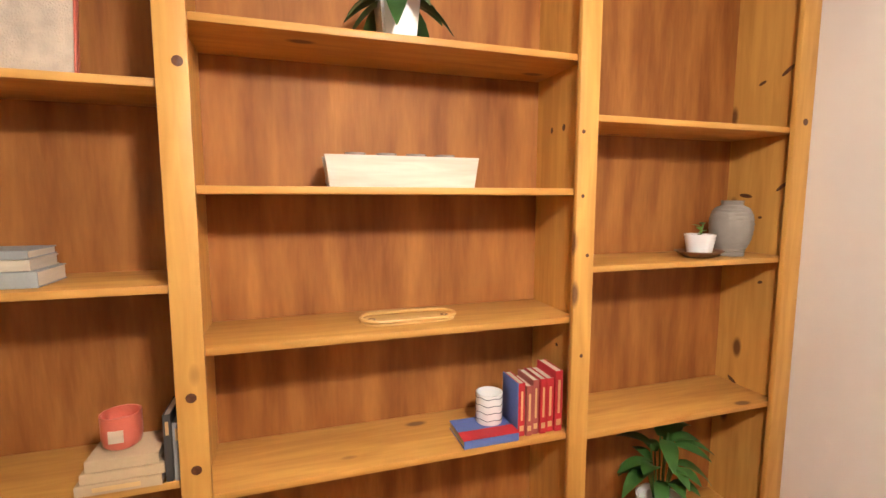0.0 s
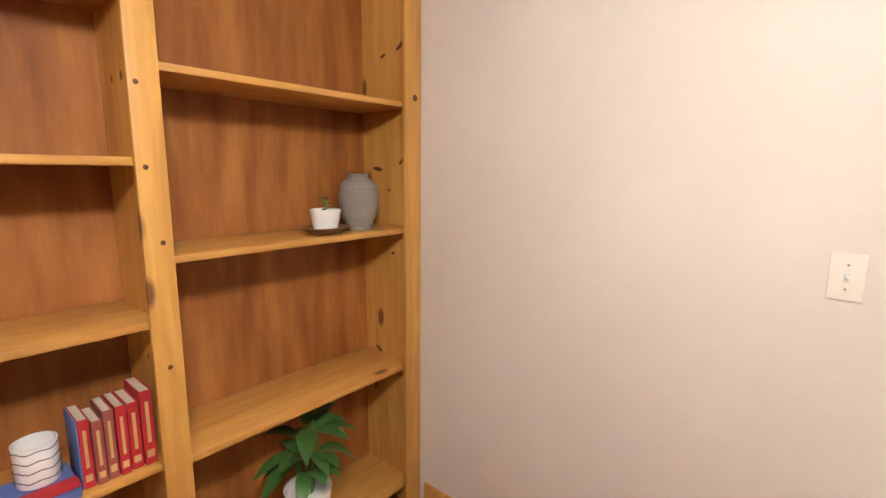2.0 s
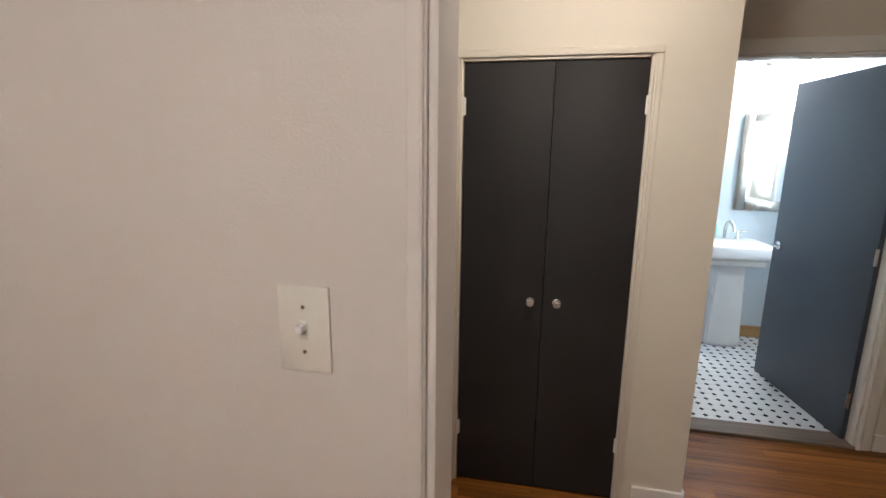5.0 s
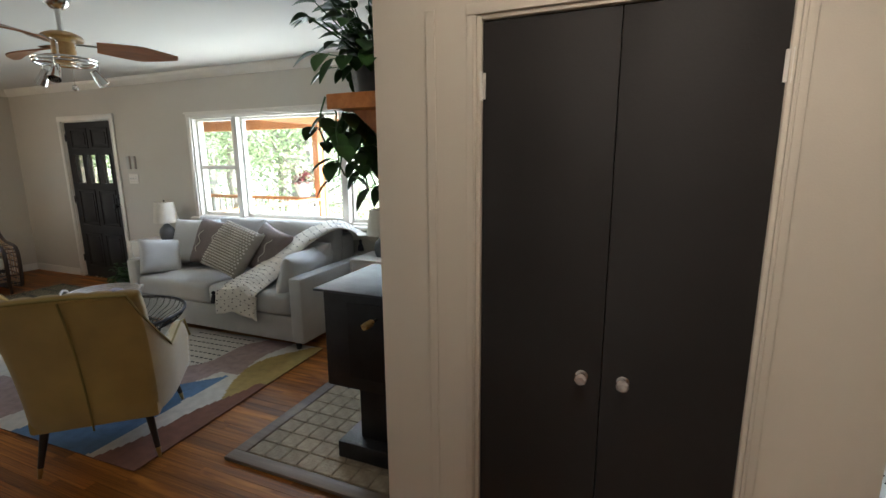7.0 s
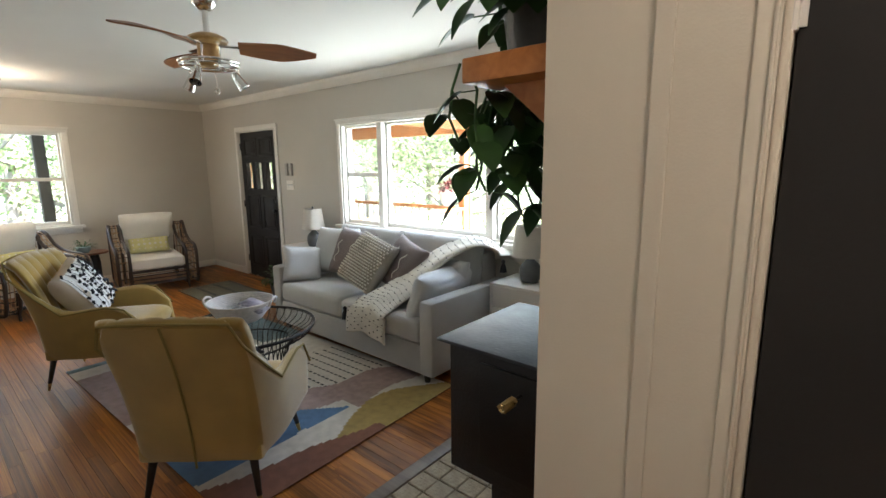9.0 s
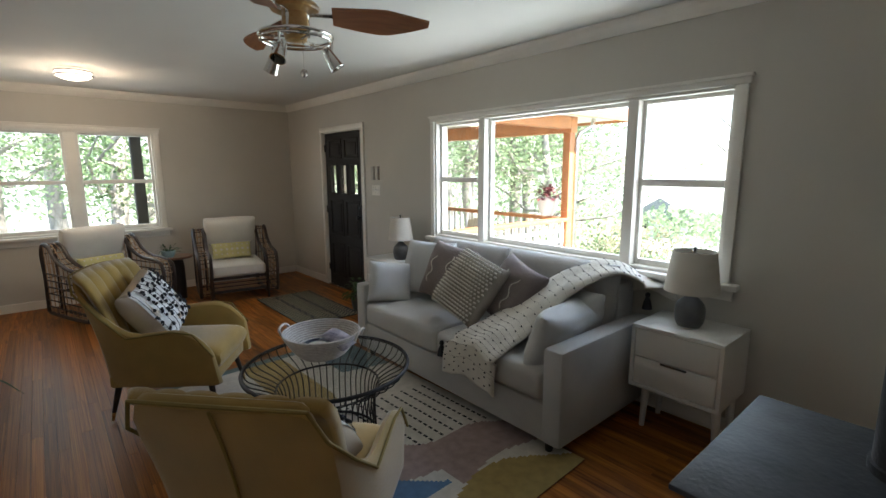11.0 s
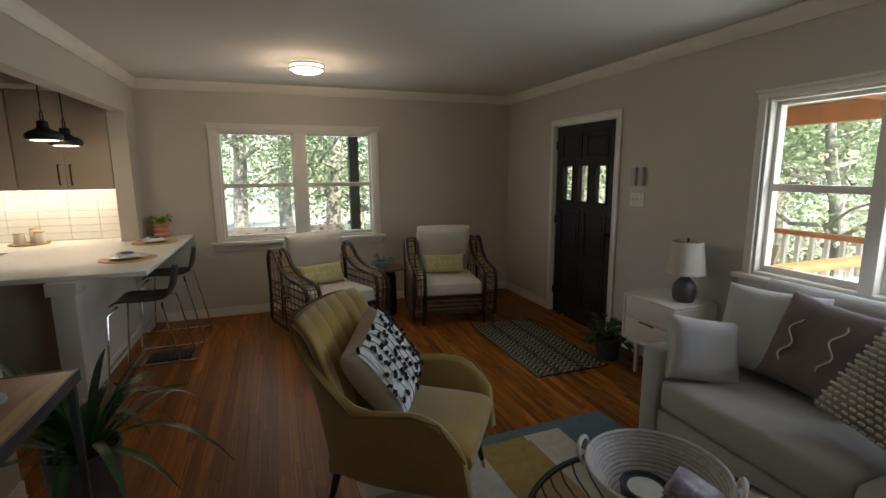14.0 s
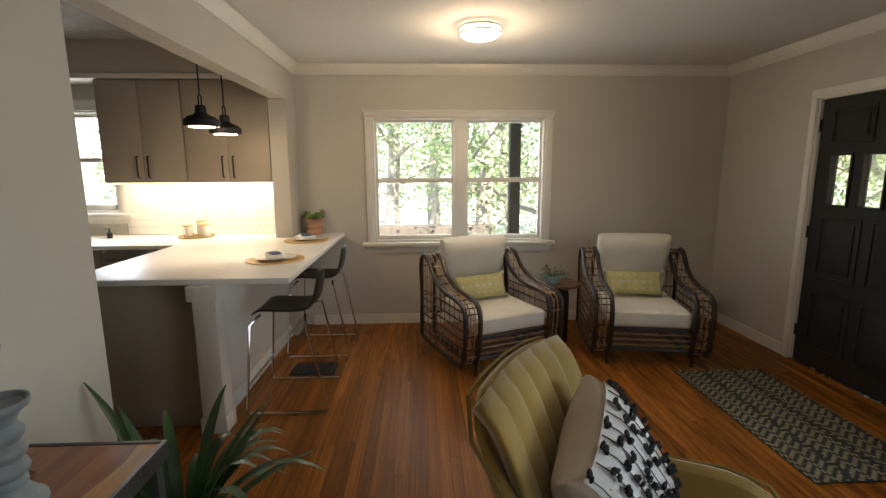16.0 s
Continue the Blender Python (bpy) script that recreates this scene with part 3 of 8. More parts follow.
wall("wall_stove", "x", 0.0, 0.10, 3.60, 5.98, 0, H, M["wall"], (), "greige wall behind the wood stove")
wall("wall_hall", "x", 1.25, 1.35, 3.60, 4.20, 0, H, M["cream"], (), "cream hall wall")
wall("wall_bath", "y", 4.20, 4.30, 1.25, 3.2, 0, H, M["cream"], [(1.52, 2.42, 0, 2.04)], "cream wall with bathroom doorway")
wall("wall_bath_west", "x", 1.25, 1.37, 4.30, 5.98, 0, H, M["blue"], (), "pale blue bathroom wall")
wall("wall_bath_north", "y", 5.86, 5.98, 1.37, 3.2, 0, H, M["blue"], (), "pale blue bathroom wall")
wall("wall_bath_east", "x", 2.78, 2.88, 4.30, 5.86, 0, H, M["blue"], [(4.5, 5.35, 1.05, 2.0)], "pale blue bathroom wall with window")
wall("wall_kitchen_south", "y", -2.7, -2.6, -7.18, -1.5, 0, HK, M["wall"], (), "plain kitchen wall")

PROF = [(0, 0), (0, 0.09), (0.012, 0.09), (0.03, 0.068), (0.05, 0.036), (0.056, 0.014), (0.056, 0.0)]


def crown(name, a, b, inward):
    """Crown moulding from a to b under the ceiling; inward: the way into the room."""
    bm = B()
    rings = []
    for p in (a, b):
        rings.append([bm.verts.new((p[0] + inward[0] * d, p[1] + inward[1] * d, H - 0.002 - z)) for d, z in PROF])
    for i in range(len(PROF)):
        j = (i + 1) % len(PROF)
        bm.faces.new((rings[0][i], rings[0][j], rings[1][j], rings[1][i]))
    return struct(name, bm, M["trim"], "white painted crown moulding")


crown("trim_crown_north", (-7.18, 5.98), (0, 5.98), (0, -1))
crown("trim_crown_west", (-7.18, 1.87), (-7.18, 5.98), (1, 0))
crown("trim_crown_south", (-7.18, 1.87), (-1.5, 1.87), (0, 1))
crown("trim_crown_stove", (0, 3.5), (0, 5.98), (-1, 0))


def base_board(name, x0, x1, y0, y1, h=0.095):
    bm = B()
    box(bm, x0, x1, y0, y1, 0, h, bev=0.004)
    dx, dy = (0.004, 0) if x1 - x0 < y1 - y0 else (0, 0.004)
    box(bm, x0 - dx, x1 + dx, y0 - dy, y1 + dy, 0, 0.018, bev=0.003)
    return struct(name, bm, M["trim"], "white painted baseboard")


base_board("baseboard_north_a", -7.165, -6.175, 5.967, 5.982)
base_board("baseboard_north_b", -5.065, 0.0, 5.967, 5.982)
base_board("baseboard_west", -7.182, -7.167, 1.95, 5.965)
base_board("baseboard_stove", -0.015, 0.002, 3.52, 5.965)
base_board("baseboard_closet", 1.14, 1.35, 3.487, 3.502)
base_board("baseboard_hall", 1.348, 1.363, 3.50, 4.19)
base_board("baseboard_closet_left", -0.012, 0.174, 3.487, 3.502)
base_board("baseboard_bath", 2.50, 3.2, 4.187, 4.202)
base_board("baseboard_south", -4.33, -1.5, 1.868, 1.883)
bm = B(); box(bm, -1.00, 0.49, 2.032, 2.047, 0, 0.12, bev=0.004)
struct("baseboard_switch", bm, M["pineh"], "amber pine baseboard")


def casing(name, axis, face, out, a0, a1, top, w=0.07, t=0.018, material="trim", depth=0.12, bottom=0.0):
    """Flat casing round an opening on a wall face, with jambs through the wall."""
    bm = B()
    def put(u0, u1, z0, z1, c0, c1):
        c0, c1 = min(c0, c1), max(c0, c1)
        box(bm, *((c0, c1, u0, u1) if axis == "x" else (u0, u1, c0, c1)), z0, z1, bev=0.003)
    o = face + out * t
    b = face - out * 0.0
    put(a0 - w, a0, bottom, top, b, o)
    put(a1, a1 + w, bottom, top, b, o)
    put(a0 - w, a1 + w, top, top + w, b, o + out * 0.002)
    put(a0 - w * 0.3, a0 - w * 0.1, bottom, top, o, o + out * 0.006)
    put(a1 + w * 0.1, a1 + w * 0.3, bottom, top, o, o + out * 0.006)
    put(a0, a0 + 0.012, bottom, top, face + out * 0.004, face - out * depth)
    put(a1 - 0.012, a1, bottom, top, face + out * 0.004, face - out * depth)
    put(a0 + 0.012, a1 - 0.012, top - 0.012, top, face + out * 0.004, face - out * depth)
    return tagged(part(name, bm, M[material], None, "white painted door casing"), kind="structure", category="door casing")


casing("trim_closet", "y", 3.50, -1, 0.33, 1.07, 1.925, 0.028, t=0.012, depth=0.1, material="cream")
bm = B(); box(bm, 0.176, 0.3018, 3.495, 3.5, 0.0, 1.953); box(bm, 0.178, 0.206, 3.4895, 3.4945, 0.0, 1.953, bev=0.002)
struct("trim_closet_side", bm, M["cream"], "cream painted flat side casing with a raised bead")
casing("trim_front_door", "y", 5.98, -1, -6.10, -5.14, 2.02, 0.062, depth=0.14)
casing("trim_opening", "y", 2.045, -1, 0.535, 1.46, 2.06, 0.024, t=0.012, depth=0.12, material="beige")
casing("trim_bath", "y", 4.20, -1, 1.52, 2.42, 2.04, 0.07, depth=0.1)


def window(name, label, axis, face, out, a0, a1, z0, z1, sashes, sill=True, k=0.075, kt=0.075, f=0.04):
    """A casement in its opening: face is the inner wall face, out the way into the room; sashes are (a0, a1, rail or None)."""
    w = thing(name, label, "window", kind="structure")
    def put(bm, u0, u1, w0, w1, c0, c1, bev=0.003):
        c0, c1 = min(c0, c1), max(c0, c1)
        box(bm, *((c0, c1, u0, u1) if axis == "x" else (u0, u1, c0, c1)), w0, w1, bev=bev)
    bm = B()
    for u0, u1, w0, w1 in ((a0 - k, a0, z0, z1), (a1, a1 + k, z0, z1), (a0 - k - 0.01, a1 + k + 0.01, z1, z1 + kt)):
        put(bm, u0, u1, w0, w1, face, face + out * 0.02)
    put(bm, a0 - k - 0.02, a1 + k + 0.02, z1 + kt, z1 + kt + 0.018, face, face + out * 0.032)
    for u0, u1, w0, w1 in ((a0, a0 + 0.02, z0, z1), (a1 - 0.02, a1, z0, z1), (a0 + 0.02, a1 - 0.02, z1 - 0.02, z1), (a0 + 0.02, a1 - 0.02, z0, z0 + 0.02)):
        put(bm, u0, u1, w0, w1, face - out * 0.14, face + out * 0.002)
    part("window_frame", bm, M["trim"], w)
    if sill:
        bm = B()
        put(bm, a0 - k - 0.05, a1 + k + 0.05, z0 - 0.035, z0, face - out * 0.01, face + out * 0.06, 0.008)
        put(bm, a0 - k - 0.02, a1 + k + 0.02, z0 - 0.1, z0 - 0.035, face, face + out * 0.018)
        part("window_sill", bm, M["trim"], w)
    for i, (u0, u1, rail) in enumerate(sashes):
        bm = B()
        c0, c1 = face - out * 0.05, face - out * 0.085
        lo, hi = z0 + 0.02, z1 - 0.02
        for q in ((u0, u0 + f, lo, hi), (u1 - f, u1, lo, hi), (u0 + f, u1 - f, hi - f, hi), (u0 + f, u1 - f, lo, lo + f + 0.015)):
            put(bm, *q, c0, c1)
        if rail:
            put(bm, u0 + f, u1 - f, rail - 0.022, rail + 0.022, c0 + out * 0.006, c1)
        part("sash", bm, M["trim"], w)
        cells = [(lo + f + 0.015, rail - 0.022), (rail + 0.022, hi - f)] if rail else [(lo + f + 0.015, hi - f)]
        for a, b in cells:
            bm = B()
            put(bm, u0 + f - 0.004, u1 - f + 0.004, a - 0.004, b + 0.004, face - out * 0.066, face - out * 0.07, 0)
            p = part("pane", bm, M["glass"], w, smooth=False)
            p.visible_shadow = False
    bm = B()
    for (p0, p1, _), (q0, q1, _) in zip(sashes, sashes[1:]):
        put(bm, p1, q0, z0 + 0.02, z1 - 0.02, face - out * 0.12, face + out * 0.012)
    if len(sashes) > 1:
        part("mullion", bm, M["trim"], w)
    return w


window("window_1", "white wooden picture window with two narrow double-hung side sashes", "y", 5.98, -1, *WIN[:2], *WIN[2:], [(-3.78, -3.21, 1.45), (-3.14, -1.87, None), (-1.80, -1.27, 1.455)], k=0.05, kt=0.035, f=0.024)
window("window_2", "white wooden pair of double-hung windows with a deep sill", "x", -7.18, 1, 2.57, 4.22, 0.82, 2.00, [(2.59, 3.345, 1.415), (3.46, 4.20, 1.415)], k=0.065, kt=0.045, f=0.024)
window("window_3", "white wooden kitchen window", "x", -7.18, 1, -0.5, 0.20, 1.13, 2.06, [(-0.48, 0.18, 1.62)])
window("window_4", "small white bathroom window", "x", 2.78, -1, 4.5, 5.35, 1.05, 2.0, [(4.52, 5.33, 1.5)])


# ---- doors ----
def front_door():
    d = thing("door_1", "charcoal panelled front door, shut, with three small glazed lights", "door", kind="structure")
    x0, x1, yf = -6.085, -5.155, 6.0
    bm = B()
    panes = [(-5.955, -5.80), (-5.70, -5.545), (-5.43, -5.275)]
    us = sorted({x0, x1, *[a for p in panes for a in p]})
    for a, b in zip(us, us[1:]):
        hole = any(p[0] < (a + b) / 2 < p[1] for p in panes)
        for z0, z1 in ((0.015, 1.25), (1.25, 1.60), (1.60, 2.005)):
            if not (hole and z0 == 1.25):
                box(bm, a, b, yf, yf + 0.045, z0, z1)
    part("door_leaf", bm, M["door"], d, smooth=False)
    for z0, z1, cols in ((1.68, 1.93, 2), (0.70, 1.17, 2), (0.15, 0.60, 2)):
        for c in range(cols):
            a = x0 + 0.10 + c * 0.40
            bm = B()
            w = 0.33
            for q in ((a, a + w, z0, z0 + 0.02), (a, a + w, z1 - 0.02, z1), (a, a + 0.02, z0 + 0.02, z1 - 0.02), (a + w - 0.02, a + w, z0 + 0.02, z1 - 0.02)):
                box(bm, q[0], q[1], yf - 0.010, yf, q[2], q[3], bev=0.004)
            box(bm, a + 0.05, a + w - 0.05, yf - 0.007, yf, z0 + 0.05, z1 - 0.05, bev=0.006)
            part("door_panel", bm, M["door"], d)
    for a, b in panes:
        bm = B(); box(bm, a, b, yf + 0.018, yf + 0.026, 1.25, 1.60)
        p = part("pane", bm, M["frost"], d, "textured glass", smooth=False); p.visible_shadow = False
        bm = B()
        for q in ((a - 0.018, a, 1.235, 1.615), (b, b + 0.018, 1.235, 1.615), (a, b, 1.60, 1.618), (a, b, 1.232, 1.25)):
            box(bm, q[0], q[1], yf - 0.012, yf, q[2], q[3], bev=0.003)
        part("pane_trim", bm, M["door"], d)
    bm = B(); lathe(bm, [(0.0, 0.0), (0.03, 0.0), (0.03, 0.008), (0.012, 0.014), (0.012, 0.03), (0.028, 0.045), (0.03, 0.058), (0.02, 0.07), (0, 0.072)], 16)
    part("door_knob", bm, M["iron"], d, "black metal knob", m=pose(-5.22, yf, 0.97, 90))
    bm = B(); lathe(bm, [(0.0, 0.0), (0.032, 0.0), (0.032, 0.01), (0.02, 0.02), (0, 0.022)], 16)
    part("deadbolt", bm, M["iron"], d, m=pose(-5.22, yf, 1.09, 90))
    for z in (0.25, 1.03, 1.82):
        bm = B(); lathe(bm, [(0.008, -0.045), (0.008, 0.045)], 8)
        part("hinge", bm, M["iron"], d, m=pose(-6.088, yf - 0.008, z))
    bm = B(); box(bm, -6.098, -5.142, 5.97, 6.1, 0, 0.014, bev=0.004)
    part("threshold", bm, M["steel"], d)


M["frost"] = clear("textured_glass", (0.95, 0.93, 0.88), 0.25, 0.12)
front_door()


def closet_doors():
    for side in (0, 1):
        d = thing("closet_door", "charcoal flush closet door, shut, with a glass knob", "door", group="closet doors")
        a, b = ((0.345, 0.7045), (0.7062, 1.057))[side]
        bpart("door_leaf", M["door"], d, (a, b, 3.507, 3.54, 0.012, 1.909))
        kx = b - 0.052 if side == 0 else a + 0.058
        bm = B(); lathe(bm, [(0, 0), (0.018, 0), (0.018, 0.004), (0.008, 0.007), (0.007, 0.018), (0, 0.018)], 14)
        k = part("knob_stem", bm, M["steel"], d, m=pose(kx, 3.507, 0.922, 90))
        bm = B(); lathe(bm, [(0, 0), (0.010, 0.001), (0.0175, 0.009), (0.0175, 0.016), (0.011, 0.024), (0, 0.026)], 10)
        part("glass_knob", bm, M["crystal"], k, "faceted clear glass knob", m=pose(0, 0, 0.017))
        hx = 0.34 if side == 0 else 1.064
        for z in (0.28, 1.74):
            bm = B(); lathe(bm, [(0.0045, -0.04), (0.0065, -0.038), (0.0065, 0.038), (0.0045, 0.04)], 8)
            box(bm, -0.014, 0.014, 0.001, 0.004, -0.035, 0.035)
            part("hinge", bm, M["trim"], d, "painted butt hinge", m=pose(hx, 3.502, z))


cm = bpy.data.materials.new("crystal")
cm.use_nodes = True
cb = cm.node_tree.nodes["Principled BSDF"]
cb.inputs["Transmission Weight"].default_value, cb.inputs["Roughness"].default_value, cb.inputs["IOR"].default_value = 0.7, 0.05, 1.5
cb.inputs["Base Color"].default_value = (0.86, 0.78, 0.74, 1)
M["crystal"] = cm
closet_doors()
bm = B(); box(bm, 0.10, 1.25, 4.1, 4.19, 0, 2.2); struct("wall_closet_back", bm, M["cream"], "closet back wall")


def bath_door():
    d = thing("bathroom_door", "slate-blue flush bathroom door standing open", "door", m=pose(2.40, 4.255, 0, 0, 0, 96))
    bpart("door_leaf", M["bdoor"], d, (0.0, 0.86, -0.018, 0.018, 0.012, 2.02))
    for s in (-1, 1):
        bm = B()
        lathe(bm, [(0, 0), (0.028, 0), (0.028, 0.006), (0.01, 0.012), (0.01, 0.045), (0, 0.045)], 14)
        tube(bm, [(0, 0, 0.04), (-0.02, 0, 0.043), (-0.10, 0, 0.042)], 0.008)
        part("lever_handle", bm, M["chrome"], d, "chrome lever handle", m=pose(0.80, s * 0.018, 0.96, -90 * s))
    for z in (0.25, 1.05, 1.8):
        bm = B(); lathe(bm, [(0.008, -0.045), (0.008, 0.045)], 8)
        part("hinge", bm, M["chrome"], d, m=pose(-0.004, 0.02, z))


bath_door()


# ---- bookcase ----
def bookcase():
    c = thing("bookcase", "built-in amber pine bookcase with knotty shelves and red-brown plywood back", "bookcase")
    xf, xb = -1.03, -1.355
    for y0, y1 in ((-1.235, -1.155), (-0.228, -0.152), (0.982, 1.057), (1.952, 2.043)):
        bpart("upright", M["pine"], c, (xf - 0.022, xf, y0, y1, 0.0, 2.466), bev=0.004)
    for y0, y1 in ((-1.225, -1.205), (-0.20, -0.18), (1.01, 1.03), (2.005, 2.025)):
        bpart("side_panel", M["pine"], c, (xb, xf - 0.022, y0, y1, 0.0, 2.466), bev=0.0)
    bays = [(-1.205, -0.20, (0.78, 1.325, 1.85, 0.22)), (-0.18, 1.01, (0.722, 1.145, 1.585, 2.02, 0.22)), (1.03, 2.005, (0.705, 1.317, 1.832, 0.13))]
    for y0, y1, zs in bays:
        bpart("back_panel", M["ply"], c, (xb - 0.012, xb, y0 - 0.01, y1 + 0.01, 0.0, 2.466), bev=0)
        for z in zs:
            bpart("shelf", M["pineh"], c, (xb + 0.001, xf - 0.024, y0, y1, z - 0.012, z + 0.010), bev=0.003)
    for y, z in ((-0.19, 1.03), (-0.187, 0.825), (2.005, 1.86), (-0.176, 1.9), (1.03, 1.37), (1.005, 1.57), (1.0, 1.78), (1.02, 1.02)):
        bm = B(); lathe(bm, [(0.0, 0), (0.014 if y < 0.5 or y > 1.5 else 0.007, 0), (0.0, 0.0015)], 10)
        part("knot", bm, M["knot"], c, "dark round knot", m=pose(xf, y, z, 0, 90, 0))

    for y, z, x, r, s, a in KNOTS:
        bm = B(); lathe(bm, [(0.0, 0), (r, 0.0006), (0.0, 0.0016)], 10)
        for v in bm.verts:
            v.co.x *= s
        part("knot", bm, M["knot"], c, "dark streaked knot", m=pose(x, y, z, 90, 0, 0) @ pose(0, 0, 0, 0, 0, a))


KNOTS = [(2.005, 2.076, -1.115, 0.009, 3.4, 35), (2.005, 2.049, -1.22, 0.007, 2.6, 20), (2.005, 1.613, -1.10, 0.008, 4.2, 38), (2.005, 1.574, -1.261, 0.009, 3.6, -8), (2.005, 1.481, -1.187, 0.006, 1.6, 0), (2.005, 1.201, -1.165, 0.007, 1.7, 20), (2.005, 0.725, -1.265, 0.009, 3.0, -30),
         (1.01, 1.811, -1.246, 0.012, 0.7, 0), (1.01, 1.812, -1.166, 0.013, 0.8, 0), (1.01, 1.018, -1.172, 0.007, 1.2, 0)]
M["knot"] = mat("knot_wood", (0.10, 0.032, 0.012), 0.5, var=0.3, scale=60)
bookcase()


def book(name, label, cover, m, w, d, t, marks=(), group=""):
    """A closed book lying flat: w along the spine, d deep, t thick, spine towards -y."""
    b = thing(name, label, "book", m, group)
    bm = B()
    box(bm, 0, w, -0.003, d, 0, 0.003, bev=0.001); box(bm, 0, w, -0.003, d, t - 0.003, t, bev=0.001)
    box(bm, 0, w, -0.004, 0.0, 0.003, t - 0.003)
    part("cover", bm, cover, b, smooth=False)
    bm = B(); box(bm, 0.003, w - 0.003, 0.0, d - 0.004, 0.003, t - 0.003)
    part("page_block", bm, M["paper"], b, smooth=False)
    for u0, u1, v0, v1 in marks:
        bm = B(); box(bm, w * u0, w * u1, -0.0052, -0.004, t * v0, t * v1)
        part("spine_lettering", bm, M["gold"], b, "worn gilt lettering", smooth=False)
    return b


# upright books: the spine faces +x
zr = 0.733
y = 0.81
for i, (mt, h, t, d) in enumerate((("red", 0.192, 0.025, 0.12), ("maroon", 0.18, 0.024, 0.11), ("maroon", 0.197, 0.024, 0.115), ("red", 0.20, 0.025, 0.12), ("red", 0.197, 0.028, 0.12), ("red", 0.222, 0.030, 0.13))):
    m = Matrix.Translation((-1.085 + 0.005 * (i % 2), y, zr + h)) @ Matrix(((0, -1, 0, 0), (0, 0, 1, 0), (-1, 0, 0, 0), (0, 0, 0, 1)))
    bk = book("book", "red cloth-bound book standing upright, gilt spine" if mt == "red" else "faded red cloth-bound book standing upright", M[mt], m, h, d, t, ((0.15, 0.7, 0.35, 0.65), (0.8, 0.9, 0.2, 0.8)), "red books")
    if i == 0:
        bm = B(); box(bm, 0.0, h, -0.003, d, -0.0035, -0.0005, bev=0.001); part("side_board", bm, M["bluec"], bk, "blue cloth side board")
    y += t + 0.003
book("book", "blue cloth-bound book lying flat with red spine", M["bluec"], pose(-1.06, 0.60, zr, 0, 0, 90) @ pose(0, 0, 0), 0.20, 0.15, 0.03, (), "red books")
bm = B(); box(bm, -1.115, -1.055, 0.598, 0.802, zr + 0.0305, zr + 0.032); tagged(part("red_spine_cloth", bm, M["red"], None, "red cloth strip over book spine", smooth=False), category="book")
bk = bpy.data.objects["red_spine_cloth"]; bk.parent = [o for o in bpy.data.objects if o.name.startswith("book") and "blue" in o.get("label", "")][0]; bk.matrix_parent_inverse = bk.parent.matrix_basis.inverted()
del bk["category"]

mug = thing("patterned_mug", "white cylindrical mug with dark zigzag bands on a book", "mug", m=pose(-1.165, 0.735, zr + 0.0325))
bm = B(); lathe(bm, [(0, 0), (0.046, 0), (0.048, 0.004), (0.048, 0.108), (0.044, 0.108), (0.044, 0.01), (0, 0.008)], 28)
part("body", bm, M["porc"], mug)
for k in range(4):
    bm = B(); tube(bm, [(0.0483 * math.cos(a), 0.0483 * math.sin(a), 0.016 + k * 0.026 + 0.006 * abs(((i / 4) % 2) - 1)) for i in range(48) for a in [2 * math.pi * i / 48]], 0.0012, 5, True)
    part("zigzag_band", bm, M["navy"], mug)

tray = thing("wooden_tray", "pale bamboo tray with rounded ends on the shelf", "tray", m=pose(-1.185, 0.445, 1.1565))
o = [(0.06 * math.cos(a) + 0.0, (0.10 if math.sin(a) > 0 else -0.10) + 0.06 * math.sin(a)) for a in [2 * math.pi * i / 40 for i in range(40)]]
bm = B(); prism(bm, o, 0, 0.006); part("base", bm, M["bamboo"], tray)
bm = B(); tube(bm, [(a * 1.0, b * 1.0, 0.014) for a, b in o], 0.006, 6, True); part("rim", bm, M["bamboo"], tray)
for s in (-1, 1):
    bm = B(); tube(bm, arc((0, s * 0.125), 0.012, 0, 360, 12, z=0.0085)[:-1], 0.0015, 5, True); part("carved_mark", bm, M["walnut"], tray)

wb = thing("planter_box", "long whitewashed wooden box on the shelf", "box", m=pose(-1.21, 0.43, 1.5965))
bm = B(); prism(bm, [(-0.235, 0), (0.235, 0), (0.25, 0.098), (-0.25, 0.098)], -0.06, -0.048, "x"); part("side", bm, M["whitewash"], wb)
bm = B(); prism(bm, [(-0.235, 0), (0.235, 0), (0.25, 0.098), (-0.25, 0.098)], 0.048, 0.06, "x"); part("side", bm, M["whitewash"], wb)
bpart("bottom", M["whitewash"], wb, (-0.047, 0.047, -0.22, 0.22, 0.001, 0.012))
for s in (-1, 1):
    bpart("end", M["whitewash"], wb, (-0.047, 0.047, s * 0.236 - 0.006, s * 0.236 + 0.006, 0.013, 0.096))
for k in range(4):
    jar = thing("glass_votive", "clear glass votive cup in the wooden box", "glass cup", m=pose(-1.21, 0.43 - 0.15 + 0.1 * k, 1.61), group="votives in box")
    bm = B(); lathe(bm, [(0, 0), (0.03, 0), (0.034, 0.095), (0.031, 0.095), (0.028, 0.006), (0, 0.005)], 18); part("cup", bm, M["crystal"], jar)

vs = thing("grey_vase", "ribbed grey ceramic vase standing on the shelf", "vase", m=pose(-1.15, 1.80, 1.3285))
bm = B()
pr = smoothed([(0.043, 0, 0), (0.045, 0, 0.02), (0.058, 0, 0.05), (0.066, 0, 0.09), (0.064, 0, 0.13), (0.052, 0, 0.158), (0.033, 0, 0.17), (0.034, 0, 0.185)], 5)
lathe(bm, [(0, 0)] + [(p.x * 1.2 + (0.003 if i % 2 else 0), p.z * 1.22) for i, p in enumerate(pr)] + [(0.034, 0.224), (0.034, 0.20), (0, 0.20)], 28)
part("body", bm, M["vase"], vs)

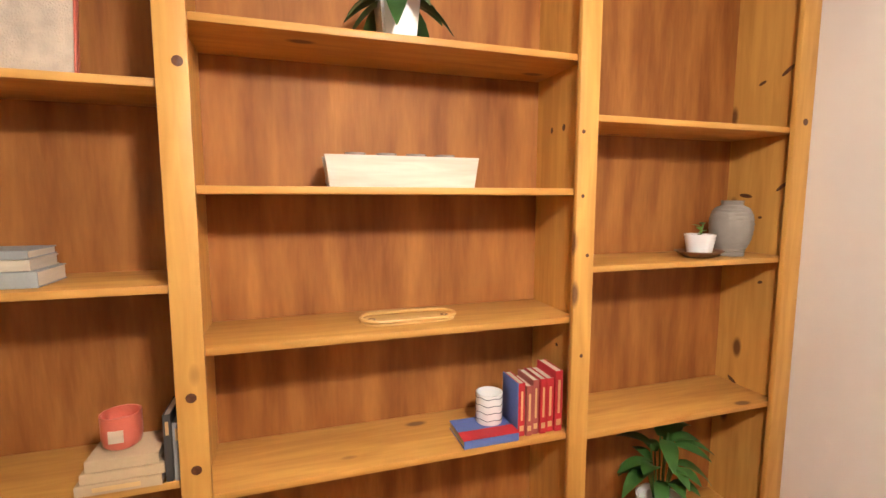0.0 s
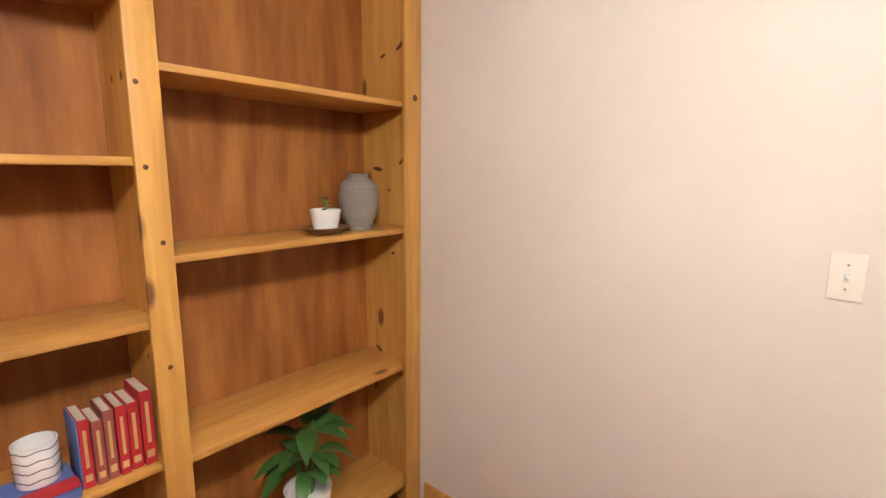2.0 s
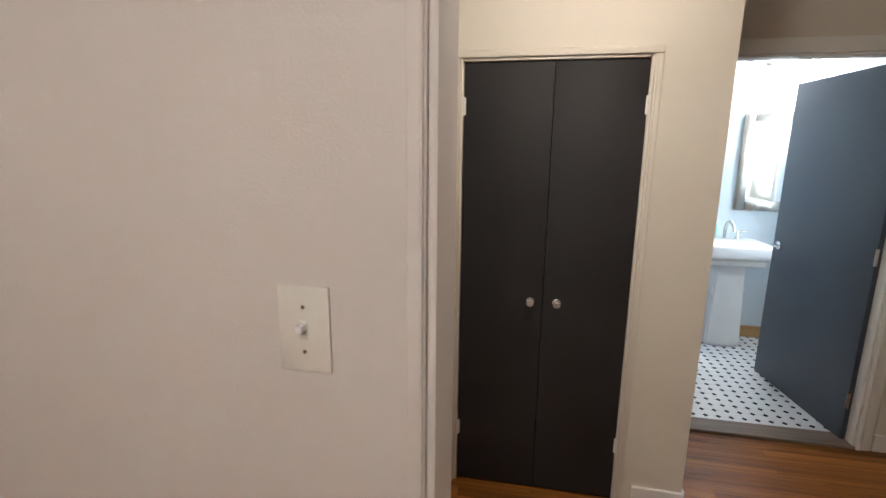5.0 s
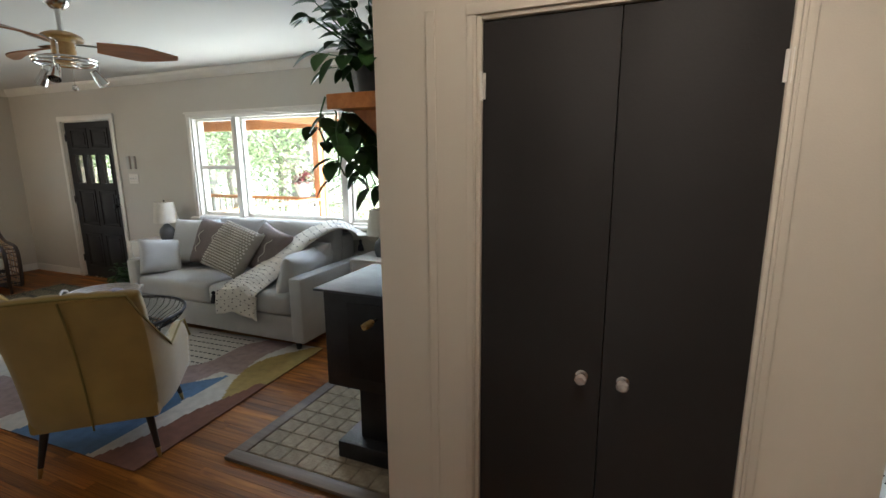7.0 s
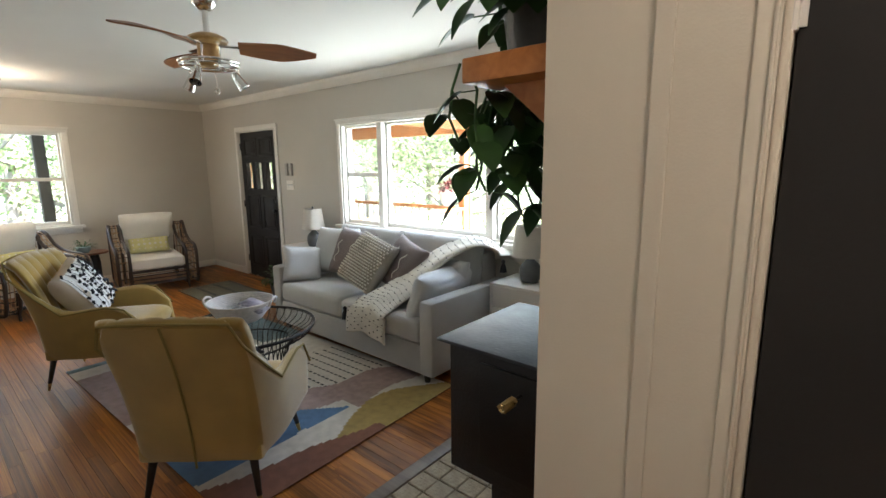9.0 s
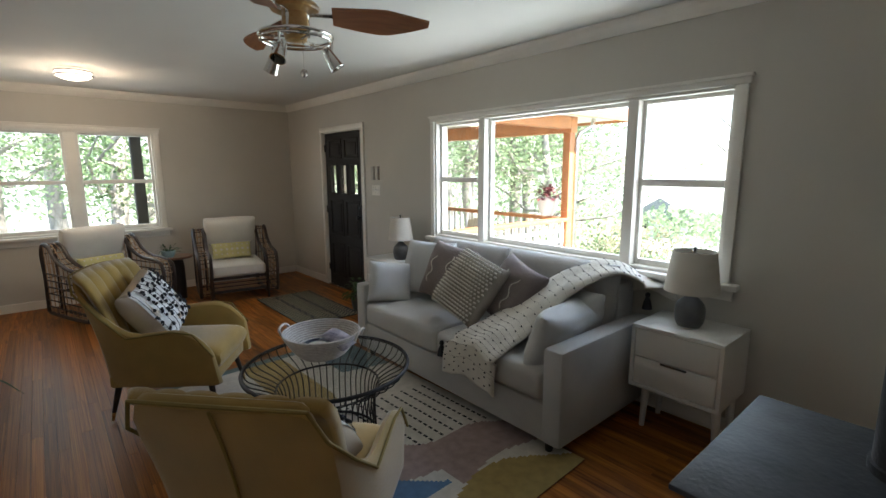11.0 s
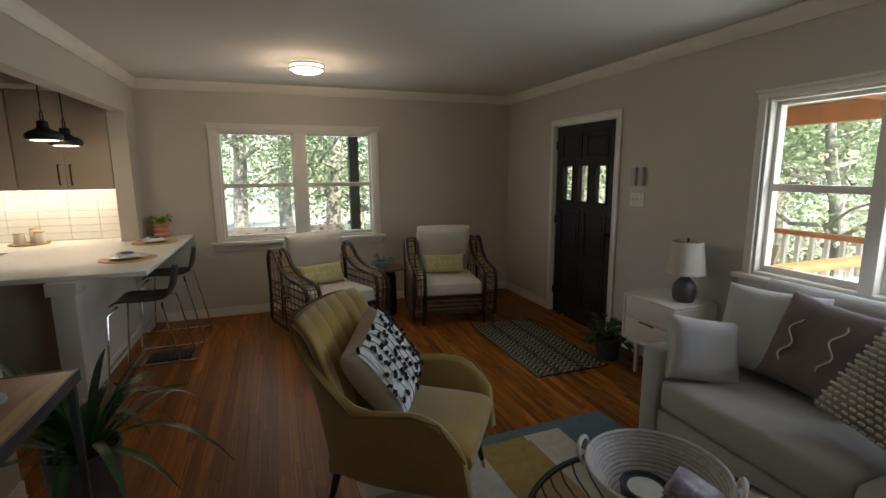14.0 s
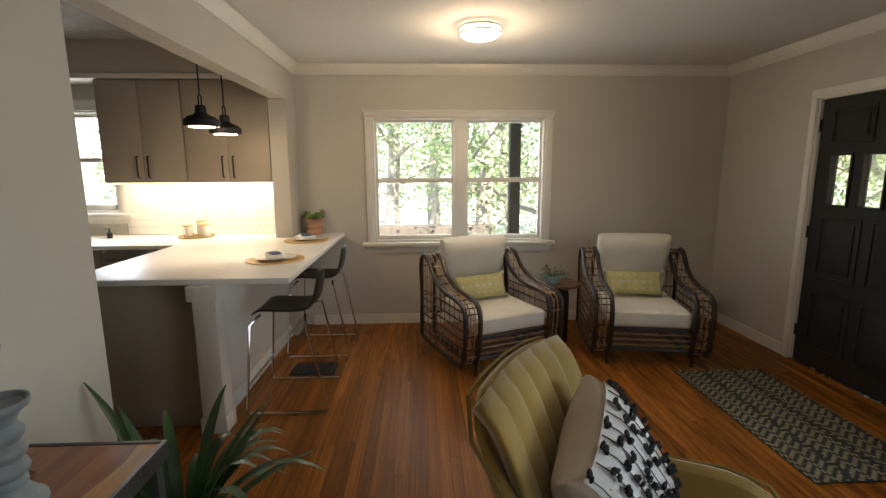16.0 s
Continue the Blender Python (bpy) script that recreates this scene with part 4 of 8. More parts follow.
M["dishwood"] = wood("carved_dish_wood", (0.27, 0.13, 0.055), (0.14, 0.06, 0.025), 1, 10, 0.5)
db = thing("wooden_dish", "oval carved wooden dish on the shelf", "dish", m=pose(-1.14, 1.63, 1.3285))
bm = B(); lathe(bm, [(0, 0), (0.04, 0), (0.062, 0.014), (0.078, 0.026), (0.074, 0.027), (0.05, 0.012), (0, 0.008)], 26)
for v in bm.verts:
    v.co.x *= 1.05
    v.co.y *= 1.3
part("bowl", bm, M["dishwood"], db)
sp = thing("small_potted_plant", "ribbed white pot with a tiny seedling", "potted plant", m=pose(-1.14, 1.63, 1.3375) @ Matrix.Scale(1.2, 4))
bm = B(); lathe(bm, [(0, 0)] + [(0.036 + 0.012 * k / 12 + (0.002 if k % 2 else 0), 0.002 + 0.068 * k / 12) for k in range(13)] + [(0.043, 0.07), (0.04, 0.055), (0, 0.055)], 26)
part("pot", bm, M["porc"], sp)
bm = B(); lathe(bm, [(0, 0.055), (0.04, 0.056), (0, 0.058)], 14); part("soil", bm, M["soil"], sp)
bm = B(); tube(bm, [(0, 0, 0.05), (0.004, 0.0, 0.08), (0.0, 0.01, 0.10)], 0.0025, 6)
for k in range(5):
    a = k * 1.3
    leaf(bm, (0, 0.005 * k - 0.01, 0.065 + 0.009 * k), (math.cos(a), math.sin(a), 0.4), 0.032, 0.022, 0.1, 4)
part("seedling", bm, M["leaf2"], sp)

tp = thing("shelf_plant", "dark leafy plant in a square white ceramic pot", "potted plant", m=pose(-1.17, 0.41, 2.0315))
bm = B(); prism(bm, [(-0.05, -0.05), (0.05, -0.05), (0.05, 0.05), (-0.05, 0.05)], 0, 0.14)
for v in bm.verts:
    if v.co.z > 0.1: v.co.x *= 1.25; v.co.y *= 1.25
bmesh.ops.bevel(bm, geom=bm.edges[:], offset=0.006, segments=2, affect="EDGES")
part("pot", bm, M["porc"], tp)
bm = B()
for k in range(16):
    a = k * 2.4
    leaf(bm, (0.03 * math.cos(a), 0.03 * math.sin(a), 0.13), (math.cos(a), math.sin(a), 0.9 - 0.09 * k), 0.16, 0.07, 0.55, 6)
part("leaves", bm, M["leaf"], tp)

lp = thing("broad_leaf_plant", "broad-leaved green plant in a pot on the bottom shelf", "potted plant", m=pose(-1.16, 1.52, 0.141))
bm = B(); lathe(bm, [(0, 0), (0.075, 0), (0.095, 0.17), (0.088, 0.17), (0.08, 0.15), (0, 0.15)], 24); part("pot", bm, M["porc"], lp)
rng = random.Random(4)
bm = B()
for k in range(22):
    a = k * 2.399 + rng.uniform(-0.2, 0.2)
    e = rng.uniform(0.25, 1.6)
    top = Vector((0.05 * math.cos(a), 0.05 * math.sin(a), 0.16 + rng.uniform(0.10, 0.30)))
    tube(bm, [(0.02 * math.cos(a), 0.02 * math.sin(a), 0.15), top], 0.004, 5)
    leaf(bm, top, (math.cos(a) * 0.8 + 0.2, math.sin(a), e * 0.5), rng.uniform(0.12, 0.19), rng.uniform(0.06, 0.085), rng.uniform(0.3, 0.7), 6)
part("leaves", bm, M["leafm"], lp)

for k, (mt, w, d, t, z, lab) in enumerate((("cloth", 0.20, 0.15, 0.03, 0.791, "buff cloth book lying in a stack"), ("cloth", 0.195, 0.145, 0.027, 0.822, "buff cloth book lying in a stack"), ("cloth", 0.17, 0.13, 0.032, 0.850, "tan cloth book on top of a stack"))):
    book("book", lab, M[mt], pose(-1.05 - 0.004 * k, -0.475 + 0.012 * k, z, 0, 0, 90), w, d, t, ((0.2, 0.75, 0.3, 0.7),) if k == 0 else (), "stacked books")
cd = thing("candle_jar", "coral pink glass candle jar on stacked books", "candle", m=pose(-1.13, -0.385, 0.8835))
bm = B(); lathe(bm, [(0, 0), (0.038, 0), (0.045, 0.006), (0.05, 0.03), (0.05, 0.092), (0.046, 0.092), (0.045, 0.06), (0, 0.06)], 28); part("jar", bm, M["candle"], cd)
bm = B(); box(bm, 0.0475, 0.0505, -0.018, 0.018, 0.025, 0.06, bev=0.001); part("paper_label", bm, M["paper"], cd, "small pale label")
yy = -0.268
for mt, h, t in (("dark", 0.19, 0.02), ("grey", 0.165, 0.022), ("dark", 0.15, 0.016)):
    m = Matrix.Translation((-1.06, yy, 0.791 + h)) @ Matrix(((0, -1, 0, 0), (0, 0, 1, 0), (-1, 0, 0, 0), (0, 0, 0, 1)))
    book("book", "charcoal book standing upright by the upright" if mt == "dark" else "grey book standing upright by the upright", M[mt], m, h, 0.13, t, ((0.1, 0.3, 0.3, 0.7),), "dark books")
    yy += t + 0.002
for k, (mt, w, d, t, z) in enumerate((("grey", 0.24, 0.16, 0.042, 1.3365), ("paper", 0.22, 0.15, 0.028, 1.3795), ("grey", 0.21, 0.15, 0.022, 1.4085))):
    book("book", "grey hardcover book lying in a stack", M[mt], pose(-1.10 - 0.005 * k, -0.77 + 0.005 * k, z, 0, 0, 90), w, d, t, (), "grey stacked books")
cv = thing("canvas_print", "abstract pale canvas leaning on the top shelf", "painting", m=pose(-1.25, -0.72, 1.8615, 0, -8, 0))
bpart("canvas", M["straw"], cv, (-0.01, 0.01, -0.25, 0.25, 0.0, 0.4))
bpart("edge", M["candle"], cv, (-0.011, 0.012, 0.251, 0.258, 0.0, 0.4))

# ---- switch plates and small wall fittings ----
def switch_plate(name, label, m, n=1, w=0.07):
    s = thing(name, label, "light switch", m)
    bpart("plate", M["plastic"], s, (-w / 2, w / 2, -0.006, 0.0, -0.058, 0.058), bev=0.002)
    for k in range(n):
        x = (k - (n - 1) / 2) * 0.046
        bpart("slot", M["trim"], s, (x - 0.006, x + 0.006, -0.008, -0.006, -0.013, 0.013), bev=0.001)
        bm = B(); box(bm, x - 0.0045, x + 0.0045, -0.02, -0.006, 0.0, 0.009, bev=0.001); part("toggle", bm, M["porc"], s)
        for z in (-0.03, 0.03):
            bm = B(); lathe(bm, [(0, 0), (0.003, 0), (0.002, 0.0015), (0, 0.0015)], 8); part("screw", bm, M["steel"], s, m=pose(x, -0.006, z, 90))


M["chime"] = mat("pale_grey_plastic", (0.42, 0.40, 0.37), 0.5, var=0.04)
switch_plate("light_switch", "ivory toggle light switch plate on the beige wall", pose(0.374, 2.045, 1.325))
switch_plate("light_switch", "ivory three-gang switch plate beside the front door", pose(-4.85, 5.98, 1.315), 3, 0.165)
for k, x in enumerate((-4.885, -4.80)):
    ch = thing("door_chime", "slim grey metal door chime box on the wall", "door chime", pose(x, 5.98, 1.505), "door chimes")
    bpart("cover", M["chime"], ch, (-0.028, 0.028, -0.03, 0.0, -0.075, 0.075), bev=0.004)


# ---- living room: sofa ----
def pillow(name, label, material, m, sx, sy, sz, group="", trim=None, category="cushion", seed=0, crown=0.42, pinch=0.07):
    t = thing(name, label, category, m, group)
    bm = B(); puff(bm, sx, sy, sz, n=14, crown=crown, pinch=pinch, seed=seed, lump=0.18)
    part("cover", bm, material, t)
    return t


def sofa():
    s = thing("sofa", "light grey linen sofa with track arms and loose cushions", "sofa", pose(-2.62, 4.99, 0))
    w, d = 1.015, 0.95
    bpart("base", M["sofa"], s, (-w + 0.012, w - 0.012, 0.0, d - 0.01, 0.08, 0.30), bev=0.02)
    for q in (-1, 1):
        x0, x1 = sorted((q * w, q * (w - 0.125)))
        bpart("arm", M["sofa"], s, (x0, x1, -0.015, d, 0.085, 0.625), bev=0.025)
    bpart("back", M["sofa"], s, (-w + 0.125, w - 0.125, d - 0.20, d, 0.30, 0.84), bev=0.03)
    for q in (-1, 1):
        bm = B(); box(bm, *sorted((q * 0.003, q * 0.886)), -0.012, 0.74, 0.303, 0.475, bev=0.045, seg=4)
        bmesh.ops.subdivide_edges(bm, edges=[e for e in bm.edges if e.calc_length() > 0.3], cuts=7, use_grid_fill=True)
        for v in bm.verts:
            if v.co.z > 0.44:
                v.co.z += 0.028 * math.cos((v.co.x / q - 0.445) * 3.2) * math.cos((v.co.y - 0.36) * 3.6) + 0.004 * noise.noise(v.co * 6)
            if v.co.y < 0.03:
                v.co.y -= 0.012 * math.cos((v.co.x / q - 0.445) * 3.2)
        part("seat_cushion", bm, M["sofa"], s)
        bm = B(); puff(bm, 0.88, 0.52, 0.22, pose(q * 0.445, 0.70, 0.70, 78, 0, 0), 14, 5, 0.4, lump=0.15, seed=q + 3)
        part("back_cushion", bm, M["sofa"], s)
    for x in (-0.9, 0.9):
        for y in (0.06, 0.85):
            bm = B(); lathe(bm, [(0.02, 0), (0.028, 0.085)], 12); part("leg", bm, M["ebony"], s, m=pose(x, y, 0))


sofa()
pillow("throw_pillow", "pale grey square cushion propped on the sofa arm", M["pillow"], pose(-3.435, 5.18, 0.63, 66, 0, 68) @ pose(0, 0, 0, 0, 0, -8), 0.36, 0.34, 0.17, "sofa cushions", seed=1)
pillow("throw_pillow", "pale grey square cushion against the sofa back", M["pillow"], pose(-3.30, 5.47, 0.735, 66, 0, 18), 0.46, 0.46, 0.18, "sofa cushions", seed=2)
mp1 = pillow("throw_pillow", "mauve-brown cushion with wavy cream stitching", M["mauve"], pose(-3.03, 5.46, 0.735, 66, 0, 4) @ pose(0, 0, 0, 0, 0, -6), 0.46, 0.46, 0.16, "sofa cushions", seed=3)
for q in (-0.11, 0.06):
    bm = B(); tube(bm, [(q + 0.02 * math.sin(i * 0.9), -0.19 + 0.38 * i / 20, 0.089 - 0.088 * abs(i / 10 - 1) ** 3.6) for i in range(21)], 0.0042, 5); part("wavy_stitching", bm, M["ivory"], mp1)
mp2 = pillow("throw_pillow", "mauve-brown cushion with wavy cream stitching", M["mauve"], pose(-2.34, 5.43, 0.715, 60, 0, -10) @ pose(0, 0, 0, 0, 0, -14), 0.45, 0.45, 0.16, "sofa cushions", seed=4)
for q in (-0.09, 0.07):
    bm = B(); tube(bm, [(q + 0.02 * math.sin(i * 0.9), -0.19 + 0.38 * i / 20, 0.089 - 0.088 * abs(i / 10 - 1) ** 3.6) for i in range(21)], 0.0042, 5); part("wavy_stitching", bm, M["ivory"], mp2)
kp = pillow("throw_pillow", "taupe cushion covered in raised ivory knots", M["tan"], pose(-2.60, 5.28, 0.735, 56, 0, 4) @ pose(0, 0, 0, 0, 0, -16), 0.47, 0.47, 0.17, "sofa cushions", seed=5)
bm = B()
for i in range(14):
    for j in range(19):
        u, v = -0.92 + 1.84 * (i + 0.5 * (j % 2)) / 14, -0.93 + 1.86 * j / 18
        if abs(u) > 0.95: continue
        e = (max(0, 1 - abs(u) ** 4) * max(0, 1 - abs(v) ** 4)) ** 0.42
        c = Vector((u * 0.232, v * 0.232, 0.085 * e))
        r = bmesh.ops.create_icosphere(bm, subdivisions=1, radius=1, matrix=Matrix.Translation(c) @ Matrix.Diagonal((0.0145, 0.0085, 0.009, 1)))
part("knot_pattern", bm, M["ivory"], kp, "raised ivory yarn knots")["kind"] = "stuff"
pillow("throw_pillow", "pale grey cushion lying against the sofa back", M["pillow"], pose(-1.93, 5.52, 0.64, 64, 0, -20), 0.42, 0.38, 0.15, "sofa cushions", seed=6)
pillow("throw_pillow", "pale grey cushion half under the throw", M["pillow"], pose(-2.08, 5.45, 0.63, 58, 0, -24) @ pose(0, 0, 0, 0, 0, -12), 0.42, 0.38, 0.14, "sofa cushions", seed=7)
pillow("lumbar_pillow", "long pale grey cushion along the sofa arm", M["pillow"], pose(-1.845, 5.36, 0.615, 70, 0, -84), 0.72, 0.33, 0.20, "sofa cushions", seed=8)


def throw():
    t = thing("throw_blanket", "ivory woven throw with black dashes draped over sofa", "blanket")
    path = smoothed([(-1.68, 5.93, 0.78), (-1.73, 5.89, 0.905), (-1.85, 5.76, 0.96), (-1.98, 5.59, 0.895), (-2.10, 5.41, 0.765), (-2.18, 5.23, 0.63), (-2.23, 5.08, 0.555), (-2.25, 4.965, 0.50), (-2.255, 4.935, 0.40), (-2.25, 4.925, 0.29)], 8)
    n = len(path)
    bm, dk, ln = B(), B(), B()
    W = 0.42
    grid = []
    for i, p in enumerate(path):
        a, b = path[max(0, i - 1)], path[min(n - 1, i + 1)]
        d = (b - a).normalized()
        s = Vector((d.y, -d.x, 0)) if abs(d.z) < 0.85 else Vector((-0.86, -0.25, 0)) * -1
        s = s.normalized()
        if s.x < 0: s = -s
        if i > n * 0.72: s = (s * 0.35 + Vector((0.93, -0.2, 0)) * 0.65).normalized()
        grid.append([p + s * W * (k / 10 - 0.5) * (1 + 0.1 * i / n) + Vector((0, 0, 0.009 * math.sin(k * 1.25 + i * 0.12) - 0.045 * (abs(k / 5 - 1) ** 2))) for k in range(11)])
    vs = [[bm.verts.new(q) for q in row] for row in grid]
    for i in range(n - 1):
        for k in range(10):
            bm.faces.new((vs[i][k], vs[i][k + 1], vs[i + 1][k + 1], vs[i + 1][k]))
    ob = part("cloth", bm, M["ivory"], t)
    sm = ob.modifiers.new("thickness", "SOLIDIFY"); sm.thickness, sm.offset = 0.012, 0
    for i in range(2, n - 1, 2):
        tube(ln, [grid[i][k] + Vector((0, -0.004 if i > n * 0.86 else 0, 0.0065)) for k in range(11)], 0.0016, 4)
        for k in range(i // 2 % 3 % 2, 10, 2):
            c = grid[i][k] * 0.5 + grid[i][k + 1] * 0.5
            u, v = (grid[i][k + 1] - grid[i][k]), (grid[i + 1][k] - grid[i][k]).normalized()
            nn = u.cross(v).normalized()
            if nn.z < 0: nn = -nn
            if i > n * 0.86: nn = Vector((0, -1, 0))
            u = u.normalized()
            m = Matrix((u, v, nn)).transposed().to_4x4()
            m.translation = c + nn * 0.008
            bmesh.ops.create_icosphere(dk, subdivisions=1, radius=1, matrix=m @ Matrix.Diagonal((0.0085, 0.0055, 0.0035, 1)))
    part("line_pattern", ln, M["tan"], t, "thin brown woven lines")["kind"] = "stuff"
    part("dash_pattern", dk, M["black"], t, "black woven dashes")["kind"] = "stuff"
    for at in ((-2.53, 4.965, 0.44), (-1.59, 5.82, 0.80)):
        bm = B(); lathe(bm, [(0, 0), (0.014, -0.008), (0.016, -0.025), (0.01, -0.03), (0.022, -0.06), (0.03, -0.105), (0, -0.10)], 12, at)
        part("tassel", bm, M["black"], t, "black yarn tassel")


throw()


# ---- armchairs ----
def armchair(m, first):
    c = thing("armchair", "mustard velvet mid-century armchair with channelled back and tapered legs", "armchair", m, "mustard armchairs")
    # profile of the shell: arms sweep from the back's top down to the front
    hw, dp = 0.335, 0.33
    bm = B()
    n = 25
    outer, inner = [], []
    for i in range(n):
        t = -1 + 2 * i / (n - 1)
        a = abs(t)
        if a < 0.46:
            u = t / 0.46
            x = 0.275 * u
            y = -dp - 0.03 + 0.05 * u * u * 0.6
            top = 0.93 - 0.016 * u * u
            lean = 0.125
        else:
            k = (a - 0.46) / 0.54
            sgn = 1 if t > 0 else -1
            x = sgn * (0.275 + 0.06 * min(1, k * 3))
            y = -dp + (2 * dp + 0.02) * max(0, (k - 0.06) / 0.94)
            top = 0.914 - 0.369 * min(1, k / 0.40) ** 0.8 - 0.03 * k + (0.055 * math.sin(math.pi * max(0, (k - 0.4) / 0.6)))
            if k > 0.9: top -= 0.10 * (k - 0.9) / 0.1
            lean = 0.125 * max(0, 1 - k * 1.8)
        outer.append((x, y, top, lean, a))
    rows_o, rows_i = [], []
    for x, y, top, lean, a in outer:
        ro, ri = [], []
        nx, ny = (0, 1) if a < 0.46 else (-(1 if x > 0 else -1), 0)
        th = 0.075
        for j in range(7):
            f = j / 6
            z = 0.215 + (top - 0.215) * f
            off = -lean * f * f
            spread = 1 + 0.05 * f * (1 if a > 0.3 else 0.8)
            ro.append(Vector((x * spread * 0.97, y + off + 0.03 * (1 - f), z)))
            ri.append(Vector((x * spread * 0.97 + nx * th * (1 - 0.25 * f), y + off + 0.03 * (1 - f) + ny * th * (1 - 0.2 * f), z)))
        rows_o.append([bm.verts.new(p) for p in ro])
        rows_i.append([bm.verts.new(p) for p in ri])
    for R in (rows_o, rows_i):
        for a, b in zip(R, R[1:]):
            for j in range(6):
                bm.faces.new((a[j], b[j], b[j + 1], a[j + 1]) if R is rows_o else (a[j], a[j + 1], b[j + 1], b[j]))
    caps = []
    for ro, ri in zip(rows_o, rows_i):
        mid = bm.verts.new((ro[-1].co + ri[-1].co) / 2 + Vector((0, 0, 0.022)))
        caps.append(mid)
    for i in range(n - 1):
        bm.faces.new((rows_o[i][-1], rows_o[i + 1][-1], caps[i + 1], caps[i]))
        bm.faces.new((caps[i], caps[i + 1], rows_i[i + 1][-1], rows_i[i][-1]))
        bm.faces.new((rows_o[i][0], rows_i[i][0], rows_i[i + 1][0], rows_o[i + 1][0]))
    for i in (0, n - 1):
        for j in range(6):
            bm.faces.new((rows_o[i][j], rows_i[i][j], rows_i[i][j + 1], rows_o[i][j + 1]))
        bm.faces.new((rows_o[i][-1], rows_i[i][-1], caps[i]))
    shell = part("shell", bm, M["velvet"], c)
    sub = shell.modifiers.new("soften", "SUBSURF"); sub.levels = sub.render_levels = 1
    bm = B()
    tube(bm, [Vector((x * 1.042 * 0.97, y - lean - 0.002, top + 0.004)) for x, y, top, lean, a in outer], 0.006, 6)
    part("piping", bm, M["welt"], c)
    bm = B(); tube(bm, [(0.0, -dp - 0.035 - 0.125 * f * f + 0.03 * (1 - f), 0.215 + 0.705 * f) for f in [k / 8 for k in range(9)]], 0.005, 6)
    part("back_seam", bm, M["welt"], c)
    # channelled inner back
    bm = B()
    nu, nf, nc = 42, 12, 6
    pad = []
    for i in range(nu + 1):
        u = -1 + 2 * i / nu
        groove = abs(math.sin(math.pi * nc * (u + 1) / 2)) ** 0.45
        row = []
        for j in range(nf + 1):
            f = j / nf
            x = 0.278 * u * (1 + 0.06 * f)
            roll = 0.03 * max(0, (f - 0.86) / 0.14) ** 2
            thick = 0.066 + 0.018 * groove * (1 - 0.5 * f) - 0.03 * f - roll
            row.append(bm.verts.new((x, -0.322 - 0.125 * f * f + 0.03 * (1 - f) + 0.03 * u * u + thick, 0.36 + (0.583 - 0.016 * u * u) * f + 0.006 * groove * f)))
        pad.append(row)
    for p, q in zip(pad, pad[1:]):
        for j in range(nf):
            bm.faces.new((p[j], q[j], q[j + 1], p[j + 1]))
    bp = part("back_pad", bm, M["velvet"], c, "velvet back with shallow vertical channels")
    so = bp.modifiers.new("thickness", "SOLIDIFY"); so.thickness = 0.04
    bpart("seat_base", M["velvet"], c, (-0.28, 0.28, -0.30, 0.325, 0.215, 0.30), bev=0.02)
    bm = B(); puff(bm, 0.53, 0.60, 0.17, Matrix.Translation((0, 0.06, 0.365)), 14, 7, 0.35)
    part("seat_cushion", bm, M["velvet"], c)
    for x in (-0.225, 0.225):
        for y in (-0.27, 0.27):
            s, q = (1 if x > 0 else -1) * 0.035, (1 if y > 0 else -1) * 0.045
            bm = B(); tube(bm, [(x, y, 0.225), (x + s * 0.8, y + q * 0.8, 0.05)], [0.02, 0.0125], 12)
            lg = part("leg", bm, M["ebony"], c)
            bm = B(); tube(bm, [(x + s * 0.8, y + q * 0.8, 0.05), (x + s, y + q, 0.0)], [0.0128, 0.0085], 12)
            part("ferrule", bm, M["brass"], lg, "brass ferrule")
    return c


CHAIRS = pose(-1.87, 3.70, 0.012, 0, 0, 42), pose(-3.72, 3.67, 0.012, 0, 0, -35)
armchair(CHAIRS[0], True)
armchair(CHAIRS[1], False)


def pompom_pillow(m, seed):
    p = pillow("tufted_pillow", "beige-backed white cushion with black tufted dashes", M["beigef"], m, 0.43, 0.43, 0.20, "tufted cushions", seed=seed)
    bm, dk, ln = B(), B(), B()
    n = 12
    def top(u, v, lift):
        e = (max(0, 1 - abs(u) ** 4) * max(0, 1 - abs(v) ** 4)) ** 0.42
        return Vector((u * 0.212, v * 0.212, 0.10 * e * 1.02 + lift))
    g = [[bm.verts.new(top(-0.9 + 1.8 * i / n, -0.9 + 1.8 * j / n, 0.003)) for j in range(n + 1)] for i in range(n + 1)]
    for i in range(n):
        for j in range(n):
            bm.faces.new((g[i][j], g[i + 1][j], g[i + 1][j + 1], g[i][j + 1]))
    part("front_panel", bm, M["white"], p, "white cotton front")
    r = random.Random(seed)
    for i in range(9):
        u = -0.86 + 1.72 * i / 8
        tube(ln, [top(u, -0.9 + 1.8 * k / 10, 0.009) for k in range(11)], 0.0016, 4)
        for j in range(7):
            v = -0.85 + 1.7 * (j + 0.5 * (i % 2)) / 7 + r.uniform(-0.05, 0.05)
            if r.random() < 0.16: continue
            q = top(u + r.uniform(-0.03, 0.03), v, 0.012)
            for _ in range(3):
                o = Vector((r.uniform(-0.009, 0.009), r.uniform(-0.014, 0.014), r.uniform(0, 0.006)))
                bmesh.ops.create_icosphere(dk, subdivisions=1, radius=1, matrix=Matrix.Translation(q + o) @ Euler((r.random(), r.random(), r.random() * 3)).to_matrix().to_4x4() @ Matrix.Diagonal((0.013, 0.009, 0.006, 1)))
    part("tuft_pattern", dk, M["black"], p, "black yarn tufts")["kind"] = "stuff"
    part("thin_lines", ln, M["black"], p, "thin black woven lines")


